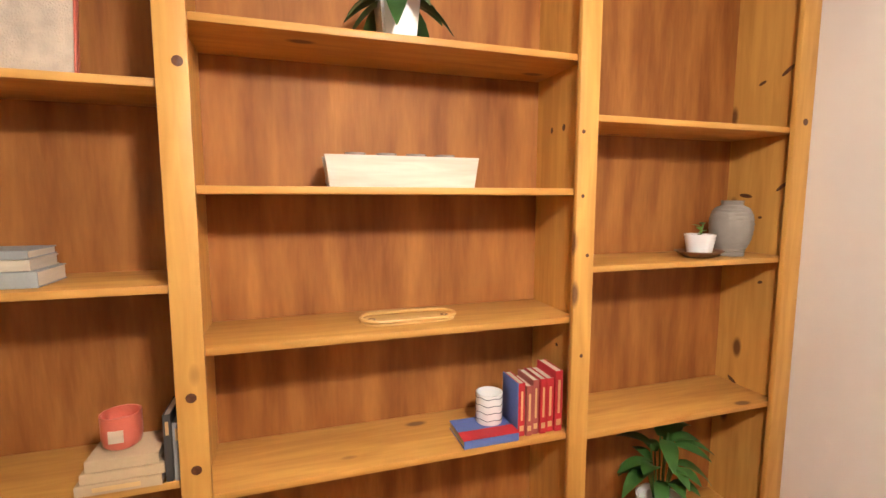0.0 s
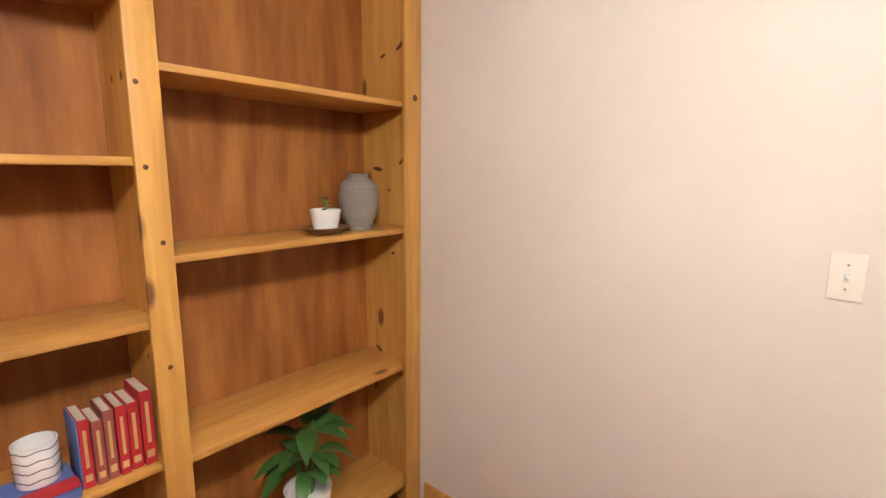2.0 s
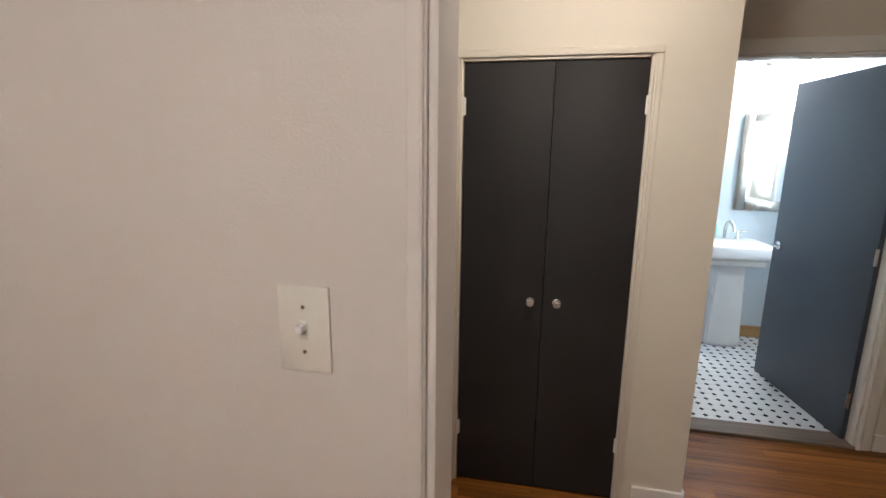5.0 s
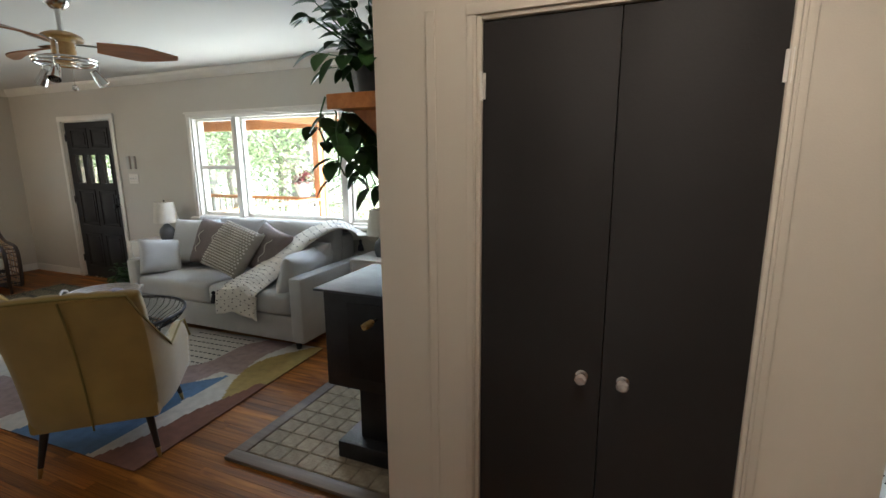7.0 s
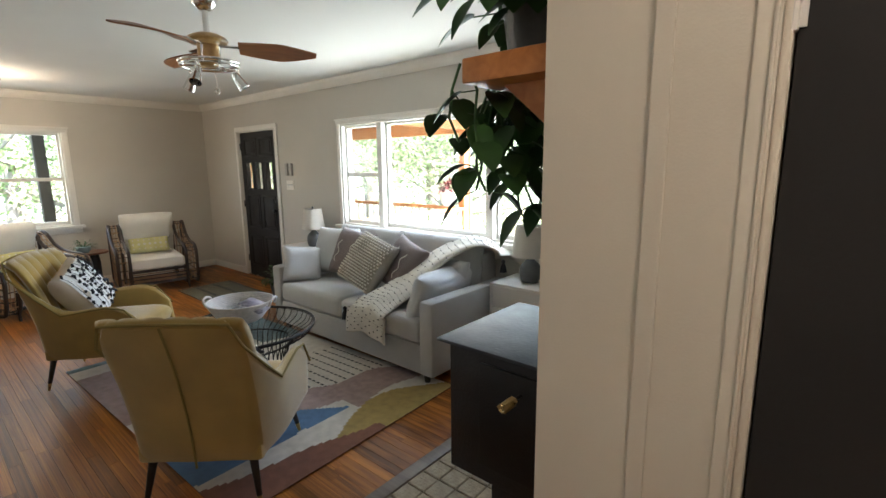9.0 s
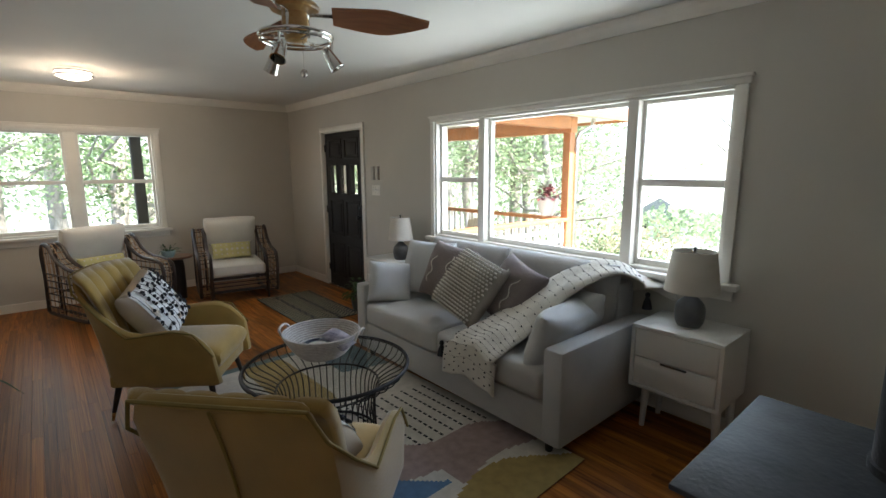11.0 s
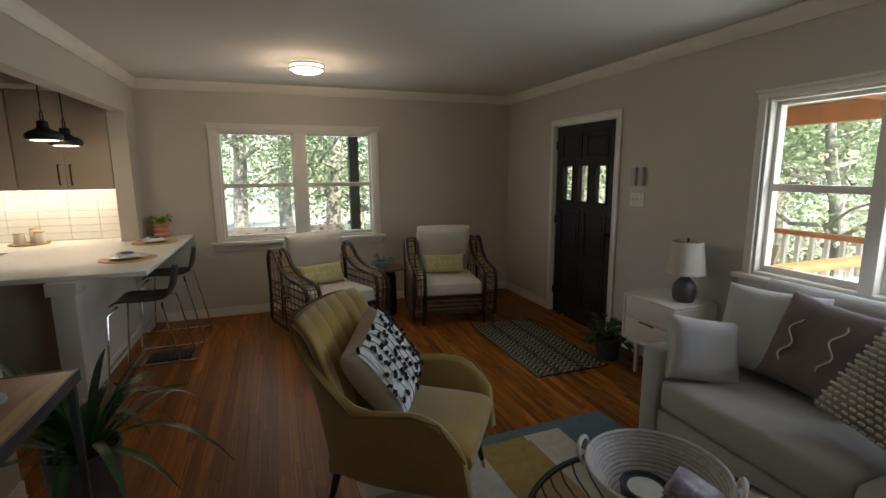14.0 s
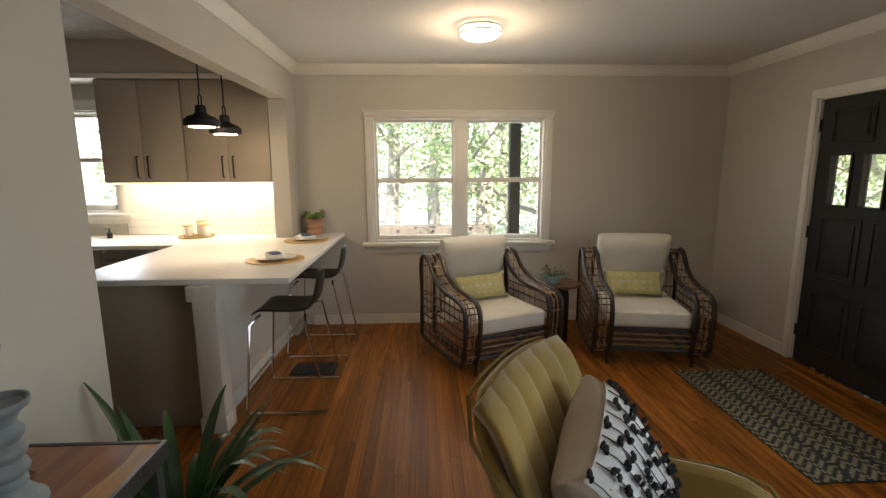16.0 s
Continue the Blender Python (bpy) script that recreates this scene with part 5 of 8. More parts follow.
pompom_pillow(CHAIRS[1] @ pose(0.0, -0.135, 0.645, -60, 0, 0) @ pose(0, 0, 0, 0, 0, 16), 11)
pompom_pillow(CHAIRS[0] @ pose(-0.03, -0.06, 0.575, -34, 0, 0) @ pose(0, 0, 0, 0, 0, -12), 12)


# ---- coffee table ----
def coffee_table():
    cx, cy, z = -2.63, 4.20, 0.455
    t = thing("coffee_table", "round black wire coffee table with a glass top", "coffee table", pose(cx, cy, 0.012))
    bm = B(); lathe(bm, [(0, z - 0.012), (0.438, z - 0.012), (0.44, z - 0.009), (0.44, z - 0.003), (0.438, z), (0, z)], 56)
    g = part("glass_top", bm, M["smoke"], t, "smoked glass top"); g.visible_shadow = False
    bm = B(); tube(bm, arc((0, 0), 0.452, 0, 360, 56, z=z - 0.008)[:-1], 0.011, 8, True); part("top_ring", bm, M["iron"], t)
    bm = B(); tube(bm, arc((0, 0), 0.27, 0, 360, 40, z=0.010)[:-1], 0.008, 8, True); part("base_ring", bm, M["iron"], t)
    bm = B(); tube(bm, arc((0, 0), 0.285, 0, 360, 40, z=z - 0.13)[:-1], 0.006, 8, True); part("middle_ring", bm, M["iron"], t)
    prof = smoothed([(0.448, 0, z - 0.015), (0.42, 0, z - 0.06), (0.33, 0, z - 0.105), (0.285, 0, z - 0.14), (0.262, 0, z - 0.22), (0.262, 0, 0.09), (0.27, 0, 0.012)], 5)
    for k in range(44):
        a = 2 * math.pi * k / 44
        bm = B(); tube(bm, [(p.x * math.cos(a), p.x * math.sin(a), p.z) for p in prof], 0.0036, 5)
        part("wire", bm, M["iron"], t)


coffee_table()


def basket():
    b = thing("rope_basket", "shallow woven white rope basket with looped handles on table", "basket", pose(-2.77, 4.24, 0.4685))
    for k in range(12):
        r = 0.125 + 0.095 * (k / 11) ** 0.75
        bm = B(); tube(bm, [(r * math.cos(a), r * math.sin(a), 0.008 + 0.012 * k) for a in [2 * math.pi * i / 40 for i in range(40)]], 0.0068, 6, True)
        part("rope_coil", bm, M["straw2"], b)
    bm = B(); lathe(bm, [(0, 0), (0.125, 0.001), (0.125, 0.006), (0, 0.007)], 28); part("bottom", bm, M["straw2"], b)
    for s in (0.7, 3.84):
        d = Vector((math.cos(s), math.sin(s), 0)); q = Vector((-d.y, d.x, 0))
        bm = B(); tube(bm, smoothed([d * 0.222 + q * 0.05 + Vector((0, 0, 0.11)), d * 0.24 + q * 0.05 + Vector((0, 0, 0.15)), d * 0.245 + Vector((0, 0, 0.165)), d * 0.24 - q * 0.05 + Vector((0, 0, 0.15)), d * 0.222 - q * 0.05 + Vector((0, 0, 0.11))], 5), 0.008, 8)
        part("handle", bm, M["straw2"], b)
    c = thing("candle", "dark blue bowl candle with cream wax in the basket", "candle", pose(-2.79, 4.22, 0.476))
    bm = B(); lathe(bm, [(0, 0), (0.06, 0), (0.075, 0.012), (0.08, 0.06), (0.074, 0.06), (0.07, 0.05), (0, 0.05)], 28); part("bowl", bm, M["navyc"], c)
    bm = B(); lathe(bm, [(0, 0.048), (0.071, 0.0485), (0.0, 0.056)], 24); part("wax", bm, M["ivory"], c)
    mg = thing("magazine", "open magazine with glossy pages resting in the basket", "magazine", pose(-2.63, 4.27, 0.585, 4, 10, 25) @ Matrix.Scale(0.72, 4))
    for k in range(2):
        bm = B()
        pts = [(-0.12 + 0.24 * i / 8, 0.03 * math.sin(math.pi * i / 8 + k)) for i in range(9)]
        for (u0, h0), (u1, h1) in zip(pts, pts[1:]):
            vv = [bm.verts.new(p) for p in ((u0, -0.09, h0 + k * 0.008), (u1, -0.09, h1 + k * 0.008), (u1, 0.09, h1 + k * 0.008), (u0, 0.09, h0 + k * 0.008))]
            bm.faces.new(vv)
        bmesh.ops.remove_doubles(bm, verts=bm.verts, dist=1e-5)
        o = part("page", bm, M["mag"], mg); sm = o.modifiers.new("thickness", "SOLIDIFY"); sm.thickness = 0.002


M["straw2"] = mat("white_cotton_rope", (0.60, 0.56, 0.53), 0.9, var=0.1, scale=40, fine=250, bump=0.3)
M["navyc"] = mat("dark_blue_ceramic", (0.028, 0.035, 0.05), 0.4, var=0.15, scale=20)
M["mag"] = mat("glossy_print", (0.42, 0.38, 0.42), 0.3, second=(0.07, 0.06, 0.10), scale=14, fine=60)
basket()


# ---- rugs ----
def rug():
    r = thing("area_rug", "flat-woven rug with rust, ochre, blue, rose and white abstract bands", "rug", pose(-2.76, 4.27, 0, 0, 0, 2.2))
    L, W, nx, ny = 2.50, 1.62, 156, 100
    mats = [M[k] for k in ("cream_w", "rust", "ochre", "bluew", "rose", "tealw", "black")]
    def kind(u, v):
        """u across from the kitchen end, v from the hall side; both 0 to 1."""
        x, y = u * L, v * W
        w = 0.03 * math.sin(y * 9 + x * 4)
        # bands fan out from the hall side towards the window
        q = (L - x)
        if q < 0.30 - 0.22 * (y / 0.95) + w * 0.5 and y < 0.95: return 1
        if q < 0.02 + 0.30 * math.sin(math.pi * min(1, max(0, (y - 0.55) / 1.15))) + w * 0.4 and y > 0.55: return 2
        if q < 0.34 - 0.02 * y / W + w: return 0
        if y < 0.98 and q < 1.02 - 0.62 * (y / 0.98) + w and q > 0.36 - 0.0 * y: return 3
        if q < 0.50 + w and y < 1.0: return 0
        if q < 1.12 - 0.35 * y + w * 1.5 and y > 0.15 and not (y < 0.55 and q > 0.95): return 4
        if 0.52 < y < 1.02 and 0.66 < q < 0.66 + 0.24 * (1.02 - y) / 0.5: return 5
        if y > 0.82 and q < 1.50 - 0.15 * y and q > 0.62:
            return 6 if (int(y * 62) % 5 == 0 and int(q * 62) % 3 != 0) else 0
        if q > 2.42: return 5
        if y > 1.25 and q > 1.75 + 0.25 * (W - y): return 5
        if y > 1.02 and q > 1.45: return 0
        if 0.70 < y < 1.02 + 0.1 * math.sin(q * 4) and q > 1.5: return 2
        if y < 0.42 + w and q > 1.25 - 0.2 * y and q < 2.25: return 4
        return 0
    me_bm = B()
    vs = [[me_bm.verts.new((-L / 2 + L * i / nx, -W / 2 + W * j / ny, 0.011 + 0.0007 * math.sin(i * 1.9) * math.sin(j * 2.3))) for j in range(ny + 1)] for i in range(nx + 1)]
    for i in range(nx):
        for j in range(ny):
            f = me_bm.faces.new((vs[i][j], vs[i + 1][j], vs[i + 1][j + 1], vs[i][j + 1]))
            f.material_index = kind((i + 0.5) / nx, (j + 0.5) / ny)
    part("woven_face", me_bm, mats, r)
    bm = B(); box(bm, -L / 2, L / 2, -W / 2, W / 2, 0.002, 0.0095, bev=0.003); part("backing", bm, M["rust"], r)


rug()


def door_mat():
    r = thing("entry_rug", "sage and charcoal woven diamond rug before the front door", "rug", pose(-5.25, 5.25, 0))
    L, W, nx, ny = 1.28, 0.66, 96, 44
    bm = B()
    vs = [[bm.verts.new((-L / 2 + L * i / nx, -W / 2 + W * j / ny, 0.009 + 0.0022 * ((i + j) % 2))) for j in range(ny + 1)] for i in range(nx + 1)]
    for i in range(nx):
        for j in range(ny):
            f = bm.faces.new((vs[i][j], vs[i + 1][j], vs[i + 1][j + 1], vs[i][j + 1]))
            f.material_index = 1 if (i + (j if (j // 3) % 2 else -j)) % 4 < 2 or (j // 3) % 5 == 4 and i % 3 else 0
    part("weave", bm, [M["mat1"], M["mat2"]], r)
    bm = B(); box(bm, -L / 2, L / 2, -W / 2, W / 2, 0.001, 0.007); part("backing", bm, M["mat2"], r)


door_mat()


# ---- rattan chairs ----
def rattan_chair(m):
    c = thing("rattan_chair", "dark rattan lounge chair with cream canvas cushions", "armchair", m, "rattan chairs")
    hw = 0.425
    for s in (-1, 1):
        loops = []
        for x, gr in ((s * hw, 1.0), (s * (hw - 0.12), 0.985)):
            loop = smoothed([(x, -0.42, 0.10), (x, -0.40, 0.45), (x, -0.42, 0.70), (x, -0.36, 0.80), (x, -0.26, 0.78), (x, -0.14, 0.66), (x, 0.05, 0.585), (x, 0.28, 0.565), (x, 0.385, 0.53), (x, 0.42, 0.43), (x, 0.40, 0.22), (x, 0.37, 0.12), (x, 0.28, 0.075), (x, -0.30, 0.075), (x, -0.42, 0.10)], 4)
            bm = B(); tube(bm, loop[:-1], 0.019, 8, True); part("side_loop", bm, M["rattan"], c)
            loops.append(loop)
        # wicker sides: pale uprights crossed by dark bars
        for k in range(9):
            y = -0.36 + 0.085 * k
            zt = np.interp(y, [-0.42, -0.36, -0.26, -0.14, 0.05, 0.28, 0.42], [0.70, 0.80, 0.78, 0.66, 0.585, 0.565, 0.45]) - 0.02
            bm = B(); tube(bm, [(s * hw, y, 0.08), (s * hw, y, float(zt))], 0.0048, 5); part("cane", bm, M["cane"], c)
        for z in (0.15, 0.22, 0.29, 0.36, 0.43, 0.50):
            bm = B(); tube(bm, [(s * hw, -0.40, z), (s * hw, 0.40, z)], 0.0072, 6); part("cross_bar", bm, M["rattan"], c)
        # slats over the arm, down the front and up the back
        a, b = loops
        for i in range(2, len(a) - 4, 2):
            bm = B(); tube(bm, [a[i], b[i]], 0.0058, 5); part("arm_slat", bm, M["cane"] if i % 3 == 0 else M["rattan"], c)
        for f in (0.33, 0.66):
            bm = B(); tube(bm, [p.lerp(q, f) + Vector((0, 0, 0.004)) for p, q in zip(a, b)][2:-6], 0.005, 5); part("arm_cane", bm, M["cane"], c)
    for k in range(7):
        z = 0.14 + 0.022 * k
        bm = B(); tube(bm, [(-hw + 0.11, 0.37, z), (hw - 0.11, 0.37, z)], 0.0055, 6); part("front_rod", bm, M["cane"] if k % 2 else M["rattan"], c)
    for y, z in ((0.37, 0.29), (-0.36, 0.29), (0.36, 0.12)):
        bm = B(); tube(bm, [(-hw + 0.11, y, z), (hw - 0.11, y, z)], 0.013, 8); part("seat_rail", bm, M["rattan"], c)
    for k in range(8):
        x = -0.26 + 0.074 * k
        bm = B(); tube(bm, [(x, -0.36, 0.29), (x, -0.42, 0.62), (x, -0.46, 0.80)], 0.007, 6); part("back_rod", bm, M["rattan"], c)
    bm = B(); tube(bm, [(-hw + 0.05, -0.44, 0.79), (hw - 0.05, -0.44, 0.79)], 0.012, 8); part("top_rail", bm, M["rattan"], c)
    for x in (-hw + 0.11, hw - 0.11):
        for y in (-0.36, 0.37):
            bm = B(); tube(bm, [(x, y, 0.30), (x, y, 0.0)], 0.014, 8); part("leg", bm, M["rattan"], c)
    bm = B(); box(bm, -0.297, 0.297, -0.30, 0.39, 0.305, 0.435, bev=0.03, seg=3); part("seat_cushion", bm, M["cushion"], c)
    bm = B(); tube(bm, [(-0.285, 0.39, 0.42), (0.285, 0.39, 0.42)], 0.004, 6); part("cushion_piping", bm, M["cushion"], c)
    bm = B(); puff(bm, 0.61, 0.56, 0.20, pose(0, -0.33, 0.675, 72, 0, 0), 14, 6, 0.3, lump=0.1); part("back_cushion", bm, M["cushion"], c)
    return c


def lumbar(m):
    p = thing("lumbar_cushion", "chartreuse and cream patterned lumbar cushion with corner tassels", "cushion", m, "patterned lumbar cushions")
    bm = B(); puff(bm, 0.46, 0.20, 0.13, n=14, crown=0.42, pinch=0.03); part("cover", bm, M["lemon"], p)
    bm = B()
    for i in range(7):
        for j in range(3):
            u, v = -0.81 + 1.62 * i / 6, -0.6 + 0.6 * j
            e = (max(0, 1 - abs(u) ** 4) * max(0, 1 - abs(v) ** 4)) ** 0.42
            q = Vector((u * 0.225, v * 0.097, 0.065 * e + 0.001))
            lathe(bm, [(0.0, 0), (0.019 if j % 2 else 0.011, 0.0008), (0, 0.002)], 4, q)
    part("diamond_pattern", bm, M["ivory"], p, "cream diamond motifs")["kind"] = "stuff"
    for sx in (-1, 1):
        for sy in (-1, 1):
            bm = B(); bmesh.ops.create_icosphere(bm, subdivisions=2, radius=0.02, matrix=Matrix.Translation((sx * 0.236, sy * 0.1, 0)))
            part("pompom", bm, M["ivory"], p)


R1, R2 = pose(-6.37, 3.57, 0, 0, 0, -68), pose(-6.39, 4.85, 0, 0, 0, -100)
for R in (R1, R2):
    rattan_chair(R)
    lumbar(R @ pose(0.02, -0.10, 0.545, -66, 0, 0))


def side_table():
    t = thing("side_table", "small round dark wood side table between chairs", "side table", pose(-6.62, 4.24, 0))
    bm = B(); lathe(bm, [(0, 0.505), (0.175, 0.505), (0.185, 0.512), (0.185, 0.522), (0.175, 0.53), (0, 0.53)], 32); part("top", bm, M["walnut"], t)
    bm = B(); lathe(bm, [(0.085, 0.0), (0.085, 0.40), (0.07, 0.505)], 24); part("pedestal", bm, M["ebony"], t)
    p = thing("small_plant", "pale blue pot with a leafy green plant", "potted plant", pose(-6.58, 4.16, 0.5305))
    bm = B(); lathe(bm, [(0, 0), (0.05, 0), (0.072, 0.03), (0.075, 0.075), (0.068, 0.078), (0.064, 0.065), (0, 0.06)], 24); part("pot", bm, M["celadon"], p)
    bm = B(); r = random.Random(3)
    for k in range(46):
        a, e = r.uniform(0, 6.28), r.uniform(-0.2, 1.2)
        d = Vector((math.cos(a), math.sin(a), e)).normalized()
        q = Vector((0, 0, 0.07)) + d * r.uniform(0.03, 0.12)
        leaf(bm, q, d, r.uniform(0.03, 0.055), 0.026, 0.4, 4)
        tube(bm, [(0, 0, 0.06), q], 0.0015, 4)
    part("leaves", bm, M["leaf"], p)


side_table()


# ---- nightstands and lamps ----
def nightstand(m, w, z):
    n = thing("nightstand", "white lacquered two-drawer nightstand on tapered legs", "nightstand", m, "white nightstands")
    d = 0.385
    bm = B()
    box(bm, -w / 2, w / 2, 0, d, z - 0.022, z, bev=0.003); box(bm, -w / 2, w / 2, 0, d, 0.29, 0.312, bev=0.003)
    for s in (-1, 1):
        a, b = sorted((s * w / 2, s * (w / 2 - 0.02)))
        box(bm, a, b, 0.0, d, 0.312, z - 0.022)
    box(bm, -w / 2 + 0.02, w / 2 - 0.02, d - 0.015, d, 0.312, z - 0.022)
    part("carcass", bm, M["lacq"], n)
    h = (z - 0.022 - 0.312) / 2
    for k in range(2):
        z0 = 0.312 + h * k
        dr = bpart("drawer", M["lacq"], n, (-w / 2 + 0.023, w / 2 - 0.023, 0.004, 0.02, z0 + 0.003, z0 + h - 0.003), bev=0.002)
        if k == 0:
            bpart("finger_pull", M["dark"], dr, (-0.07, 0.07, -0.001, 0.004, z0 + h - 0.016, z0 + h - 0.004), bev=0.001)
    for x in (-w / 2 + 0.05, w / 2 - 0.05):
        for y in (0.12, d - 0.05):
            bm = B(); tube(bm, [(x, y, 0.29), (x * 1.06, y, 0)], [0.026, 0.015], 10); part("leg", bm, M["lacq"], n)


def table_lamp(m, r):
    t = thing("table_lamp", "grey ceramic table lamp with tapered linen shade, unlit", "table lamp", m, "table lamps")
    bm = B(); p = smoothed([(0.062, 0, 0.0), (0.075, 0, 0.03), (0.08, 0, 0.085), (0.068, 0, 0.13), (0.035, 0, 0.165), (0.022, 0, 0.18), (0.022, 0, 0.195)], 5)
    lathe(bm, [(0, 0)] + [(q.x, q.z) for q in p] + [(0, 0.195)], 28); part("base", bm, M["ceram"], t)
    bm = B(); lathe(bm, [(0.128 * r, 0.20), (0.10 * r, 0.425), (0.098 * r, 0.425), (0.126 * r, 0.20)], 36, close=True); part("shade", bm, M["shade"], t)
    bm = B(); tube(bm, [(0, 0, 0.19), (0, 0, 0.43)], 0.004, 6)
    for a in (0, 120, 240):
        tube(bm, [(0, 0, 0.418), (0.099 * r * math.cos(radians(a)), 0.099 * r * math.sin(radians(a)), 0.42)], 0.002, 5)
    part("harp", bm, M["steel"], t)
    bm = B(); lathe(bm, [(0, 0.42), (0.009, 0.425), (0.006, 0.435), (0.01, 0.445), (0, 0.452)], 12); part("finial", bm, M["iron"], t)


nightstand(pose(-1.315, 5.585, 0), 0.485, 0.665)
nightstand(pose(-4.25, 5.585, 0), 0.485, 0.645)
table_lamp(pose(-1.33, 5.79, 0.666), 1.12)
table_lamp(pose(-4.14, 5.80, 0.646), 1.0)


# ---- wood stove ----
def stove():
    s = thing("wood_stove", "black steel wood stove on a pedestal with brass coil handle", "wood stove")
    x0, x1, y0, y1 = -0.63, -0.06, 3.95, 4.50
    bpart("body", M["stove"], s, (x0 + 0.02, x1, y0 + 0.02, y1 - 0.02, 0.43, 0.918), bev=0.006)
    bpart("top_plate", M["stovetop"], s, (x0 - 0.02, x1 + 0.01, y0 - 0.005, y1 + 0.005, 0.919, 0.932), bev=0.003)
    bpart("pedestal", M["stove"], s, (x0 + 0.15, x1, y0 + 0.10, y1 - 0.10, 0.115, 0.429), bev=0.006)
    bpart("foot", M["stove"], s, (x0 + 0.05, x1, y0 + 0.03, y1 - 0.03, 0.022, 0.114), bev=0.008)
    bpart("load_door", M["iron"], s, (x0 + 0.16, x1 - 0.06, y0 + 0.004, y0 + 0.019, 0.50, 0.88), bev=0.006)
    bm = B(); tube(bm, [(x0 + 0.325, y0 + 0.005, 0.815), (x0 + 0.325, y0 - 0.04, 0.815)], 0.006, 8); part("handle_rod", bm, M["iron"], s)
    bm = B(); tube(bm, [(x0 + 0.325 + 0.013 * math.cos(a * 0.9), y0 - 0.04 - 0.0011 * a, 0.815 + 0.013 * math.sin(a * 0.9)) for a in range(60)], 0.0042, 6); part("coil_handle", bm, M["brass"], s, "brass spring coil handle")
    for z in (0.80, 0.53):
        bm = B(); lathe(bm, [(0.0, 0), (0.018, 0), (0.022, 0.01), (0.02, 0.04), (0.0, 0.045)], 12); tube(bm, [(0.0, 0.0, 0.02), (0.03, 0, 0.035)], 0.008, 6)
        part("hinge_latch", bm, M["iron"], s, m=pose(x0 + 0.02, y0 + 0.10, z, 0, -90, 0))
    bm = B(); lathe(bm, [(0.078, 0.932), (0.078, 0.95), (0.072, 0.952), (0.072, H - 0.001)], 28, (-0.33, 4.33, 0)); part("stove_pipe", bm, M["stove"], s)
    cpm = thing("spring_tool", "small black coil-handled stove tool on the hearth", "stove tool", pose(-0.95, 4.62, 0.02))
    bm = B(); tube(bm, [(0.018 * math.cos(a * 0.8), 0.018 * math.sin(a * 0.8), 0.05 + 0.002 * a) for a in range(70)], 0.004, 5); tube(bm, [(0, 0, 0), (0, 0, 0.06)], 0.006, 6); part("coil", bm, M["iron"], cpm)


stove()


def leafy_vine(bm, r, start, steps, size, lean):
    p = Vector(start)
    d = Vector(lean)
    pts = [p.copy()]
    for k in range(steps):
        d = (d + Vector((r.uniform(-0.5, 0.5), r.uniform(-0.5, 0.5), -0.35))).normalized()
        p = p + d * 0.055
        p.x = max(p.x, -0.12)
        pts.append(p.copy())
        a = r.uniform(0, 6.28)
        q = Vector((math.cos(a), math.sin(a), r.uniform(-0.5, 0.3)))
        st = p + q * 0.035
        tube(bm, [p, st], 0.0018, 4)
        leaf(bm, st, q + Vector((0, 0, -0.5)), size * r.uniform(0.75, 1.2), size * r.uniform(0.7, 0.95), 0.35, 6)
    tube(bm, pts, 0.0032, 5)


def wall_shelf_plant():
    s = thing("wall_shelf", "orange-stained wooden wall shelf on brackets", "shelf")
    bpart("board", M["orange2"], s, (-0.21, -0.002, 3.535, 4.42, 1.705, 1.755), bev=0.004)
    for y in (3.62, 4.32):
        bm = B(); prism(bm, [(-0.15, 1.704), (-0.004, 1.704), (-0.004, 1.60), (-0.03, 1.60)], y - 0.02, y + 0.02, "y"); part("bracket", bm, M["orange2"], s)
    p = thing("trailing_plant", "trailing pothos with large dark heart-shaped leaves on a shelf", "hanging plant", pose(-0.13, 3.72, 1.756))
    bm = B(); lathe(bm, [(0, 0), (0.07, 0), (0.09, 0.14), (0.085, 0.14), (0.078, 0.12), (0, 0.12)], 24); part("pot", bm, M["ceram"], p)
    bm = B(); r = random.Random(8)
    for k in range(150):
        a, e = r.uniform(0, 6.28), r.uniform(-0.1, 1.5)
        d = Vector((math.cos(a) * 0.55 - 0.05, math.sin(a) * 0.9, e)).normalized()
        q = Vector((0, -0.03, 0.10)) + d * r.uniform(0.06, 0.27)
        q.x = max(-0.11, min(q.x, 0.10))
        tube(bm, [(0, 0, 0.11), q * 0.6 + Vector((0, 0, 0.05)), q], 0.002, 4)
        leaf(bm, q, d + Vector((r.uniform(-0.6, 0.3), r.uniform(-0.5, 0.5), -0.6)), r.uniform(0.055, 0.09), r.uniform(0.05, 0.078), 0.3, 6)
    for k in range(34):
        y = r.uniform(-0.2, 0.40)
        leafy_vine(bm, r, (-0.085, y, -0.01), r.randint(2, 6), 0.078, (-0.1, r.uniform(-0.3, 0.2), -0.7))
    part("leaves", bm, M["leaf"], p)


M["orange2"] = wood("orange_pine", (0.55, 0.22, 0.06), (0.38, 0.13, 0.03), 1, 9, 0.45, 0, 0.05)
wall_shelf_plant()


